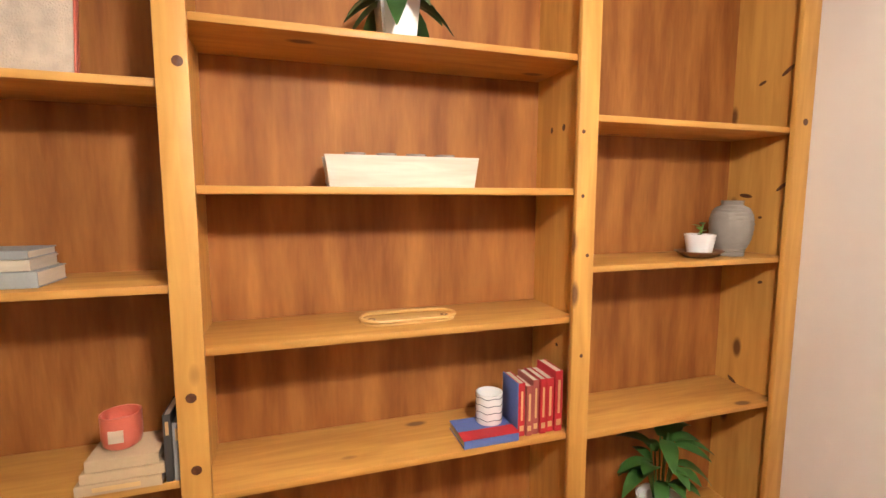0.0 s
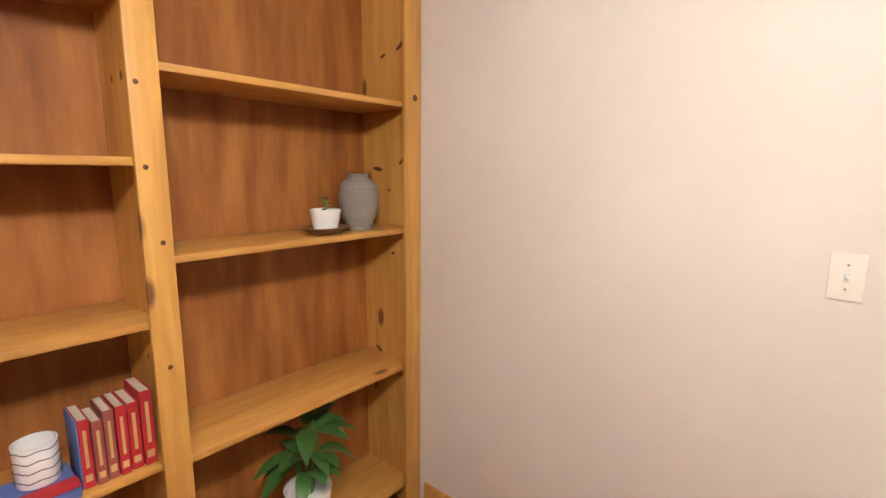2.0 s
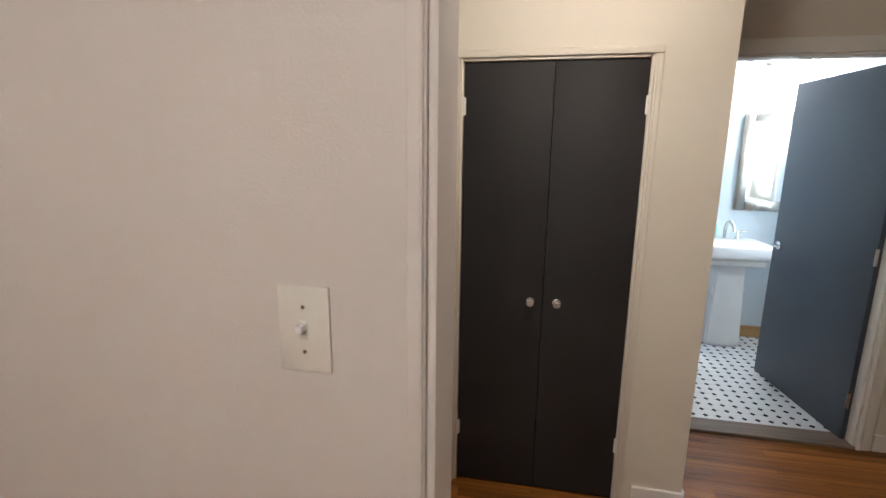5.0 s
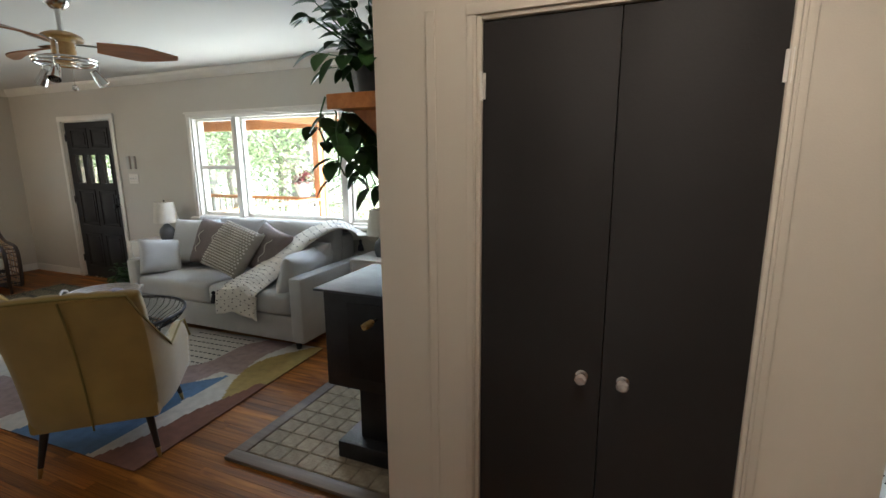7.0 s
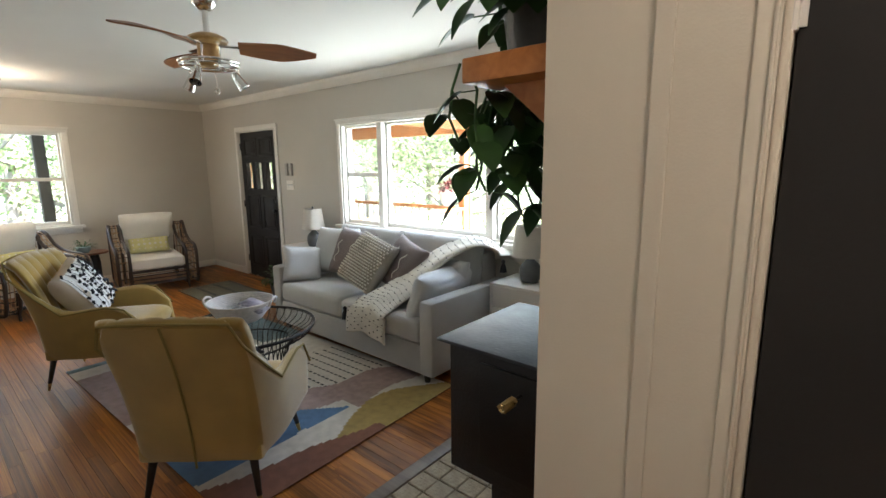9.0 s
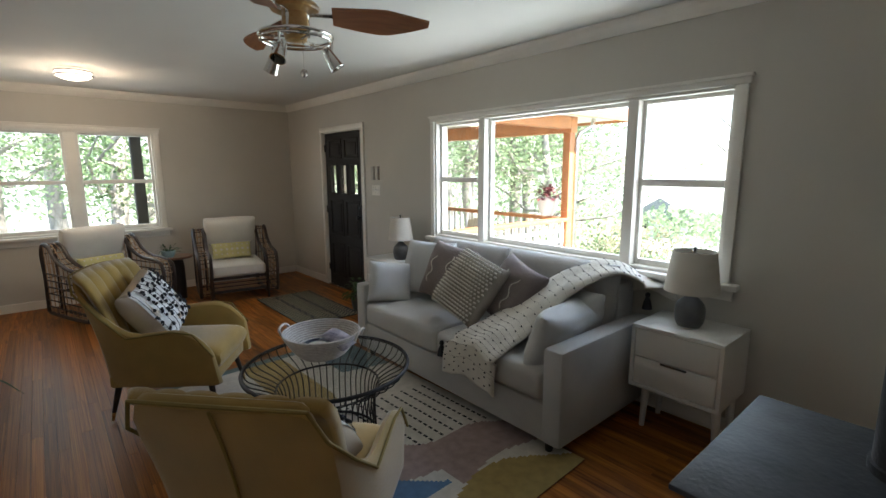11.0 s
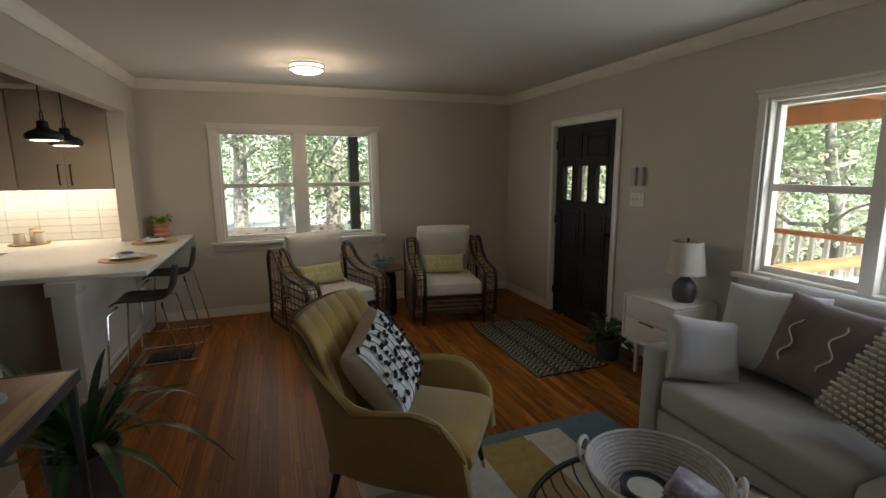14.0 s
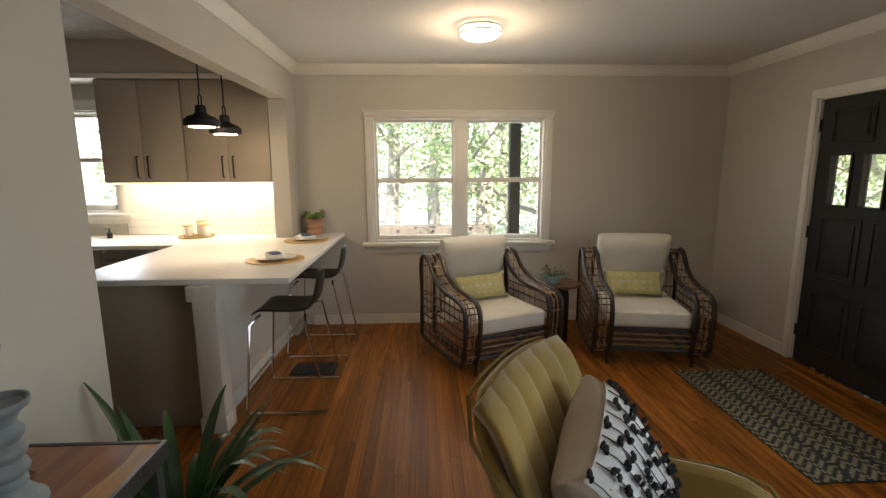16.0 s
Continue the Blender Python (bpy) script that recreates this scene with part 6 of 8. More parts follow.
# ---- ceiling fan and lights ----
def fan():
    f = thing("ceiling_fan", "chrome ceiling fan with three curved wooden blades and spotlights", "ceiling fan", pose(-2.37, 4.0, 0))
    bm = B(); lathe(bm, [(0.068, H - 0.001), (0.07, H - 0.02), (0.062, H - 0.05), (0.035, H - 0.075), (0.016, H - 0.08), (0.016, 2.265)], 28); part("canopy", bm, M["chrome"], f)
    bm = B(); lathe(bm, [(0.02, 2.275), (0.06, 2.268), (0.098, 2.25), (0.108, 2.235), (0.10, 2.222), (0.06, 2.212), (0, 2.21)], 32); part("motor", bm, M["hub"], f, "maple-toned motor housing")
    bm = B(); lathe(bm, [(0.055, 2.212), (0.058, 2.15), (0.045, 2.10), (0, 2.095)], 24); part("light_kit", bm, M["hub"], f)
    for a in (60, 180, 300):
        bm = B(); tube(bm, [(0.05 * math.cos(radians(a)), 0.05 * math.sin(radians(a)), 2.215), (0.05 * math.cos(radians(a)), 0.05 * math.sin(radians(a)), 2.115)], 0.01, 8); part("rod", bm, M["chrome"], f)
    for z, r in ((2.118, 0.155), (2.100, 0.150)):
        bm = B(); tube(bm, arc((0, 0), r, 0, 360, 40, z=z)[:-1], 0.0065, 8, True)
        for a in (0, 120, 240):
            tube(bm, [(0.05 * math.cos(radians(a)), 0.05 * math.sin(radians(a)), z), (r * math.cos(radians(a)), r * math.sin(radians(a)), z)], 0.005, 6)
        part("light_ring", bm, M["chrome"], f)
    for a in (55, 200, 310):
        q = Vector((0.15 * math.cos(radians(a)), 0.15 * math.sin(radians(a)), 2.10))
        bm = B(); tube(bm, [q, q + Vector((0, 0, -0.045))], 0.007, 8)
        sp = part("spot_arm", bm, M["chrome"], f)
        bm = B(); lathe(bm, [(0, 0.05), (0.018, 0.048), (0.024, 0.02), (0.033, -0.045), (0.029, -0.046), (0.02, 0.01), (0, 0.012)], 18)
        part("spot_head", bm, M["chrome"], sp, "chrome spotlight head", m=Matrix.Translation(q + Vector((0, 0, -0.075))) @ pose(0, 0, 0, 0, -32, a))
    bm = B(); tube(bm, [(0.02, 0.02, 2.10), (0.02, 0.02, 1.985)], 0.0012, 5); lathe(bm, [(0, -0.02), (0.012, -0.014), (0.016, 0), (0.012, 0.012), (0, 0.018)], 12, (0.02, 0.02, 1.965)); part("pull_chain", bm, M["steel"], f)
    for k, a in enumerate((59, 179, 299)):
        bm = B()
        n = 14
        top = []
        for i in range(n + 1):
            t = i / n
            x = 0.16 + 0.42 * t
            w = 0.055 + 0.032 * math.sin(math.pi * min(1, t * 0.8)) - 0.055 * max(0, t - 0.55) / 0.45
            y = 0.05 * math.sin(t * 2.6) - 0.02 - 0.05 * t * t
            z = 2.20 - 0.02 * t * t
            top.append((x, y, w, z))
        a0 = [[bm.verts.new((x, y + q * w, z - q * w * 0.30 + h)) for q in (-1, -0.33, 0.33, 1)] for h in (0.004, -0.004) for x, y, w, z in top]
        U, D = a0[:n + 1], a0[n + 1:]
        for i in range(n):
            for j in range(3):
                bm.faces.new((U[i][j], U[i + 1][j], U[i + 1][j + 1], U[i][j + 1])); bm.faces.new((D[i][j], D[i][j + 1], D[i + 1][j + 1], D[i + 1][j]))
            bm.faces.new((U[i][0], D[i][0], D[i + 1][0], U[i + 1][0])); bm.faces.new((U[i][3], U[i + 1][3], D[i + 1][3], D[i][3]))
        bm.faces.new((U[0][0], U[0][1], U[0][2], U[0][3], D[0][3], D[0][2], D[0][1], D[0][0])); bm.faces.new((U[n][3], U[n][2], U[n][1], U[n][0], D[n][0], D[n][1], D[n][2], D[n][3]))
        bl = part("blade", bm, M["blade"], f, "curved reddish wooden blade", m=pose(0, 0, 0, 0, 0, a))
        bm = B(); prism(bm, [(0.06, -0.016), (0.20, -0.028), (0.22, 0.0), (0.20, 0.028), (0.06, 0.016)], 2.206, 2.211); part("blade_iron", bm, M["chrome"], bl)


fan()


def flush_light(m, label):
    f = thing("ceiling_light", label, "ceiling light", m)
    bm = B(); lathe(bm, [(0, 0), (0.125, 0), (0.128, -0.006), (0.128, -0.014), (0, -0.014)], 40); part("base", bm, M["lacq"], f)
    bm = B(); lathe(bm, [(0, -0.092), (0.06, -0.09), (0.105, -0.08), (0.132, -0.062), (0.138, -0.045), (0.138, -0.0145), (0, -0.0145)], 40); part("diffuser", bm, M["bulb"], f, "glowing white glass drum")
    for z in (-0.022, -0.056):
        bm = B(); lathe(bm, [(0.139, z - 0.006), (0.148, z - 0.006), (0.148, z + 0.006), (0.139, z + 0.006)], 48, close=True); part("rim", bm, M["steel"], f)


flush_light(pose(-5.98, 3.44, H), "round flush ceiling light, lit, with metal rim")
flush_light(pose(0.5, 0.5, H), "round flush ceiling light, lit, with metal rim")
# the hall fixture is added and stays out of view
flush_light(pose(0.85, 2.8, H), "unseen flush ceiling light, lit, added to brighten the hall")
lamp("ceiling_lamp_light", "POINT", pose(-5.98, 3.44, H - 0.13), 4.2, WARM, 0.12)
lamp("bookroom_lamp_light", "POINT", pose(0.5, 0.5, H - 0.13), 6.5, (1.0, 0.92, 0.83), 0.13)
# added fill that brightens the closet wall, casing and hall
lamp("hall_fill_light", "POINT", pose(0.85, 2.8, H - 0.13), 1.95, (1.0, 0.88, 0.77), 0.12)


# ---- kitchen ----
def kitchen():
    w = thing("worktop", "white quartz peninsula worktop", "worktop")
    bm = B(); box(bm, -7.178, -5.245, 1.02, 2.28, 0.885, 0.92, bev=0.004); box(bm, -7.178, -6.50, -2.2, 1.02, 0.885, 0.92, bev=0.004); part("slab", bm, M["quartz"], w)
    p = thing("peninsula_base", "taupe peninsula base with white knee wall and post", "cabinet")
    bpart("end_panel", M["cab"], p, (-5.34, -5.32, 1.08, 1.745, 0.0, 0.884))
    bpart("knee_wall", M["trim"], p, (-7.17, -5.345, 1.75, 1.80, 0.0, 0.884))
    bpart("carcass", M["cab"], p, (-6.55, -5.345, 1.10, 1.745, 0.08, 0.884))
    bpart("skirting", M["trim"], p, (-7.165, -5.345, 1.801, 1.815, 0.0, 0.10))
    po = bpart("post", M["trim"], p, (-5.345, -5.225, 1.745, 1.875, 0.0, 0.884), bev=0.003)
    bpart("post_cap", M["trim"], po, (-5.36, -5.205, 1.725, 1.895, 0.80, 0.883), bev=0.003)
    bpart("post_foot", M["trim"], po, (-5.355, -5.215, 1.735, 1.885, 0.0, 0.09), bev=0.003)
    bc = thing("base_cabinet", "taupe base cabinet under the worktop", "cabinet")
    bpart("body", M["cab"], bc, (-7.17, -6.54, 1.021, 1.74, 0.08, 0.884))
    rg = thing("dishwasher", "stainless dishwasher front under the worktop", "dishwasher")
    bpart("front", M["steel"], rg, (-7.17, -6.53, 0.40, 1.015, 0.08, 0.884), bev=0.006)
    bm = B(); tube(bm, [(-6.50, 0.46, 0.80), (-6.50, 0.95, 0.80)], 0.009, 8); tube(bm, [(-6.50, 0.48, 0.80), (-6.535, 0.48, 0.80)], 0.006, 6); tube(bm, [(-6.50, 0.93, 0.80), (-6.535, 0.93, 0.80)], 0.006, 6); part("bar_handle", bm, M["chrome"], rg)
    sc = thing("base_cabinet", "taupe sink base cabinet under the window", "cabinet")
    bpart("body", M["cab"], sc, (-7.17, -6.54, -2.2, 0.395, 0.08, 0.884))
    for y0, y1 in ((0.285, 0.985), (0.995, 1.715)):
        c = thing("wall_cabinet", "taupe slab-front wall cabinet with black bar handles", "cabinet", group="wall cabinets")
        bpart("body", M["cab"], c, (-7.175, -6.895, y0, y1, 1.42, 2.28), bev=0.001)
        ym = (y0 + y1) / 2
        for a, b, hy in ((y0 + 0.002, ym - 0.002, ym - 0.045), (ym + 0.002, y1 - 0.002, ym + 0.045)):
            d = bpart("door", M["cab"], c, (-6.894, -6.872, a, b, 1.415, 2.275), bev=0.0015)
            bm = B(); tube(bm, [(-6.872, hy, 1.46), (-6.842, hy, 1.46), (-6.842, hy, 1.64), (-6.872, hy, 1.64)], 0.0065, 6); part("handle", bm, M["iron"], d, "black bar handle")
    bm = B(); box(bm, -7.17, -6.92, 0.30, 1.70, 1.405, 1.419, bev=0.002)
    ul = thing("under_cabinet_light", "lit strip light under the wall cabinets", "strip light")
    part("strip", bm, M["strip"], ul)
    bm = B(); box(bm, -7.178, -6.87, -0.6, 1.717, 2.285, HK - 0.002); struct("soffit", bm, M["wall"], "greige soffit above wall cabinets")
    bm = B(); box(bm, -6.868, -6.852, -0.6, 1.717, 2.283, 2.325, bev=0.003); struct("trim_soffit", bm, M["trim"], "white trim strip above cabinets")
    lamp("under_cabinet_lamp", "AREA", look((-7.0, 1.0, 1.40), (-7.02, 1.0, 0.9)), 1.15, (1.0, 0.9, 0.74), 1.3, 0.12)
    for k, (x, y, z) in enumerate(((-5.87, 1.60, 1.80), (-6.24, 1.60, 1.78))):
        pn = thing("pendant_light", "black industrial dome pendant light, lit, over the peninsula", "pendant light", pose(x, y, z), "pendant lights")
        bm = B(); lathe(bm, [(0.105, 0.0), (0.112, 0.012), (0.11, 0.04), (0.085, 0.062), (0.05, 0.075), (0.035, 0.09), (0.035, 0.125), (0.028, 0.135), (0.0, 0.136)], 32); part("shade", bm, M["iron"], pn)
        bm = B(); lathe(bm, [(0, -0.004), (0.08, -0.004), (0.08, 0.004), (0, 0.004)], 28); part("diffuser", bm, M["bulb2"], pn, "glowing round lens")
        bm = B(); tube(bm, [(-0.022, 0, 0.13), (-0.022, 0, 0.19), (0, 0, 0.205), (0.022, 0, 0.19), (0.022, 0, 0.13)], 0.005, 6); part("yoke", bm, M["iron"], pn)
        bm = B(); tube(bm, [(0, 0, 0.2), (0, 0, HK - z - 0.02)], 0.0045, 6); lathe(bm, [(0.05, HK - z - 0.022), (0.05, HK - z - 0.001)], 20); part("cord", bm, M["iron"], pn)
        lamp("pendant_lamp", "POINT", pose(x, y, z - 0.05), 0.9, WARM, 0.06)
    for k, (x, y) in enumerate(((-5.80, 2.04), (-6.68, 2.04))):
        ps = thing("place_setting", "woven placemat with stacked plates and napkin", "place setting", pose(x, y, 0.921), "place settings")
        bm = B(); lathe(bm, [(0, 0), (0.19, 0), (0.19, 0.006), (0, 0.007)], 32); part("placemat", bm, M["bamboo"], ps, "round woven placemat")
        bm = B(); lathe(bm, [(0, 0.007), (0.09, 0.007), (0.135, 0.022), (0.13, 0.024), (0.085, 0.012), (0, 0.012)], 32); part("plate", bm, M["porc"], ps)
        bm = B(); puff(bm, 0.26, 0.13, 0.03, pose(0, 0, 0.03, 0, 0, 20), 8, 4, 0.5); part("napkin", bm, M["white"], ps, "folded white napkin")
        bm = B(); puff(bm, 0.10, 0.07, 0.015, pose(0.02, 0, 0.05, 0, 0, 35), 6, 4, 0.5); part("napkin_band", bm, M["bluew"], ps)
    pl = thing("zigzag_planter", "terracotta zigzag pot with a bright green plant", "potted plant", pose(-7.08, 2.02, 0.921))
    bm = B(); lathe(bm, [(0, 0), (0.06, 0), (0.078, 0.025), (0.063, 0.05), (0.08, 0.078), (0.064, 0.105), (0.08, 0.13), (0.068, 0.155), (0.062, 0.155), (0.058, 0.13), (0, 0.13)], 26); part("pot", bm, M["terra"], pl)
    bm = B(); r = random.Random(6)
    for k in range(34):
        a = r.uniform(0, 6.28); d = Vector((math.cos(a), math.sin(a), r.uniform(0.1, 0.9))).normalized(); q = Vector((0, 0, 0.15)) + d * r.uniform(0.03, 0.10)
        tube(bm, [(0, 0, 0.13), q], 0.002, 4); leaf(bm, q, d, r.uniform(0.05, 0.08), 0.05, 0.5, 5)
    part("leaves", bm, M["leaf2"], pl)
    tr = thing("serving_tray", "thin gold tray on the worktop", "tray", pose(-6.98, 0.97, 0.921))
    bm = B(); lathe(bm, [(0, 0), (0.15, 0), (0.155, 0.012), (0.15, 0.012), (0.147, 0.004), (0, 0.004)], 32); part("tray", bm, M["brass"], tr)
    for x, y, h in ((-7.0, 0.89, 0.09), (-7.06, 0.99, 0.125), (-6.98, 1.05, 0.10)):
        cn = thing("ceramic_canister", "white ceramic canister with a wooden lid on tray", "canister", pose(x, y, 0.926), "canisters")
        bm = B(); lathe(bm, [(0, 0), (0.04, 0), (0.043, 0.004), (0.043, h), (0, h)], 24); part("body", bm, M["porc"], cn)
        bm = B(); lathe(bm, [(0, h), (0.042, h), (0.042, h + 0.012), (0, h + 0.014)], 24); part("lid", bm, M["bamboo"], cn)
    fc = thing("soap_pump", "black soap pump bottle by the sink", "soap pump", pose(-6.95, 0.22, 0.921))
    bm = B(); lathe(bm, [(0, 0), (0.022, 0), (0.022, 0.05), (0.008, 0.06), (0.008, 0.09), (0, 0.09)], 16); tube(bm, [(0, 0, 0.09), (0.05, 0, 0.092)], 0.006, 6); part("bottle", bm, M["iron"], fc)


kitchen()


def stool(m):
    s = thing("counter_stool", "black moulded counter stool on a chrome sled frame", "stool", m, "counter stools")
    bm = B()
    prof = smoothed([(0.20, 0.60), (0.17, 0.635), (0.05, 0.63), (-0.10, 0.628), (-0.17, 0.66), (-0.205, 0.76), (-0.22, 0.90)], 5) if False else [(0.205, 0.605), (0.19, 0.632), (0.14, 0.64), (0.03, 0.632), (-0.09, 0.63), (-0.15, 0.645), (-0.185, 0.69), (-0.205, 0.76), (-0.215, 0.83), (-0.222, 0.90)]
    rows = []
    for i, (y, z) in enumerate(prof):
        w = 0.19 - (0.025 * max(0, i - 5))
        rows.append([bm.verts.new((w * q, y + (0.02 * q * q if i > 5 else 0), z + (0.012 * q * q if i <= 5 else 0))) for q in (-1, -0.6, 0, 0.6, 1)])
    for a, b in zip(rows, rows[1:]):
        for j in range(4):
            bm.faces.new((a[j], a[j + 1], b[j + 1], b[j]))
    sh = part("seat_shell", bm, M["stool"], s)
    sm = sh.modifiers.new("thickness", "SOLIDIFY"); sm.thickness = 0.014
    sb = sh.modifiers.new("soften", "SUBSURF"); sb.levels = sb.render_levels = 1
    for x in (-0.25, 0.25):
        bm = B(); tube(bm, [(x * 0.6, 0.16, 0.62), (x * 0.95, 0.20, 0.58), (x, 0.245, 0.012), (x, 0.22, 0.01), (x, -0.24, 0.01), (x, -0.255, 0.03), (x * 0.95, -0.14, 0.60), (x * 0.6, -0.12, 0.62)], 0.0085, 8); part("leg_frame", bm, M["chrome"], s)
    bm = B(); tube(bm, [(-0.245, 0.225, 0.20), (0.245, 0.225, 0.20)], 0.0085, 8); part("foot_bar", bm, M["chrome"], s)


stool(pose(-5.67, 2.17, 0, 0, 0, 180))
stool(pose(-6.58, 2.17, 0, 0, 0, 180))

fv = thing("floor_vent", "dark metal floor register set in the boards", "floor vent", pose(-6.22, 2.02, 0))
bpart("frame", M["iron"], fv, (0.0, 0.24, 0.0, 0.34, 0.0005, 0.006))
for k in range(9):
    bpart("louvre", M["stove"], fv, (0.02, 0.22, 0.025 + 0.034 * k, 0.043 + 0.034 * k, 0.0062, 0.009), bev=0)

# ---- console table, candlesticks and spiky plant ----
M["gunmetal"] = mat("dull_grey_steel", (0.10, 0.10, 0.105), 0.5, 0.7, var=0.15, scale=12)


def console():
    t = thing("console_table", "live-edge wooden console table with black metal legs", "console table")
    r = random.Random(2)
    e = [(-3.80 + 1.5 * k / 18, 2.285 + 0.012 * math.sin(k * 1.1) + r.uniform(-0.006, 0.006)) for k in range(19)]
    bm = B(); prism(bm, [(-3.80, 1.90), (-2.30, 1.90)] + e[::-1], 0.775, 0.812); part("slab_top", bm, M["slab"], t)
    bm = B(); prism(bm, e + [(-2.30, 2.343), (-3.80, 2.343)], 0.775, 0.812); part("sapwood_edge", bm, M["slabedge"], t, "pale sapwood streak along the edge")
    bpart("edge_rail", M["gunmetal"], t, (-3.815, -2.285, 2.344, 2.356, 0.765, 0.814), bev=0.002); bpart("edge_rail", M["gunmetal"], t, (-3.815, -3.8005, 1.90, 2.3435, 0.765, 0.814), bev=0.002)
    for x in (-3.79, -2.31):
        for y in (1.92, 2.33):
            bpart("leg", M["gunmetal"], t, (x - 0.014, x + 0.014, y - 0.012, y + 0.012, 0.0, 0.764), bev=0.002)
    for x, y, s in ((-3.57, 2.165, 0.85), (-3.67, 2.03, 1.12)):
        c = thing("candlestick", "turned wooden candlestick painted chalky blue-grey", "candlestick", pose(x, y, 0.813), "candlesticks")
        bead = [(0.045 + 0.019 * math.sin(math.pi * k / 6), 0.085 + 0.046 * q + 0.046 * k / 6) for q in range(3) for k in range(6)]
        bm = B(); lathe(bm, [(0, 0), (0.094, 0), (0.098, 0.008), (0.096, 0.018), (0.078, 0.026), (0.072, 0.036), (0.058, 0.05), (0.048, 0.062), (0.054, 0.07), (0.052, 0.08)] + bead + [(0.046, 0.224), (0.05, 0.238), (0.066, 0.256), (0.084, 0.266), (0.088, 0.276), (0.086, 0.284), (0.078, 0.284), (0.07, 0.272), (0, 0.27)], 36)
        for v in bm.verts:
            v.co.x, v.co.y, v.co.z = v.co.x * 0.64, v.co.y * 0.64, v.co.z * s
        part("stem", bm, M["bluegrey"], c)


console()


def spiky_plant(m, n=70, L=0.6, seed=5):
    p = thing("spiky_plant", "large spiky green plant with arching strap leaves", "potted plant", m)
    bm = B(); lathe(bm, [(0, 0), (0.12, 0), (0.15, 0.36), (0.14, 0.36), (0.13, 0.33), (0, 0.33)], 28); part("pot", bm, M["ceram"], p)
    bm = B(); lathe(bm, [(0, 0.332), (0.128, 0.333), (0, 0.335)], 20); part("soil", bm, M["soil"], p)
    r = random.Random(seed)
    bm = B()
    for k in range(n):
        a, e = r.uniform(0, 6.28), r.uniform(0.35, 2.6)
        d = Vector((math.cos(a), math.sin(a), e)).normalized()
        leaf(bm, (0.04 * math.cos(a), 0.04 * math.sin(a), 0.33), d, L * r.uniform(0.65, 1.15), 0.044, r.uniform(0.15, 0.75), 8)
    part("leaves", bm, M["leaf"], p)


spiky_plant(pose(-4.05, 2.24, 0.0), 50, 0.78)
dp = thing("bushy_plant", "dark bushy plant in a dark pot beside the door", "potted plant", pose(-4.76, 5.68, 0))
bm = B(); lathe(bm, [(0, 0), (0.09, 0), (0.12, 0.18), (0.11, 0.18), (0.1, 0.15), (0, 0.15)], 24); part("pot", bm, M["ceram"], dp)
bm = B(); r = random.Random(14)
for k in range(90):
    a, e = r.uniform(0, 6.28), r.uniform(-0.3, 1.3)
    d = Vector((math.cos(a), math.sin(a), e)).normalized(); q = Vector((0, 0, 0.18)) + d * r.uniform(0.05, 0.2)
    tube(bm, [(0, 0, 0.15), q], 0.002, 4); leaf(bm, q, d, r.uniform(0.06, 0.10), 0.055, 0.5, 5)
part("leaves", bm, M["leaf"], dp)


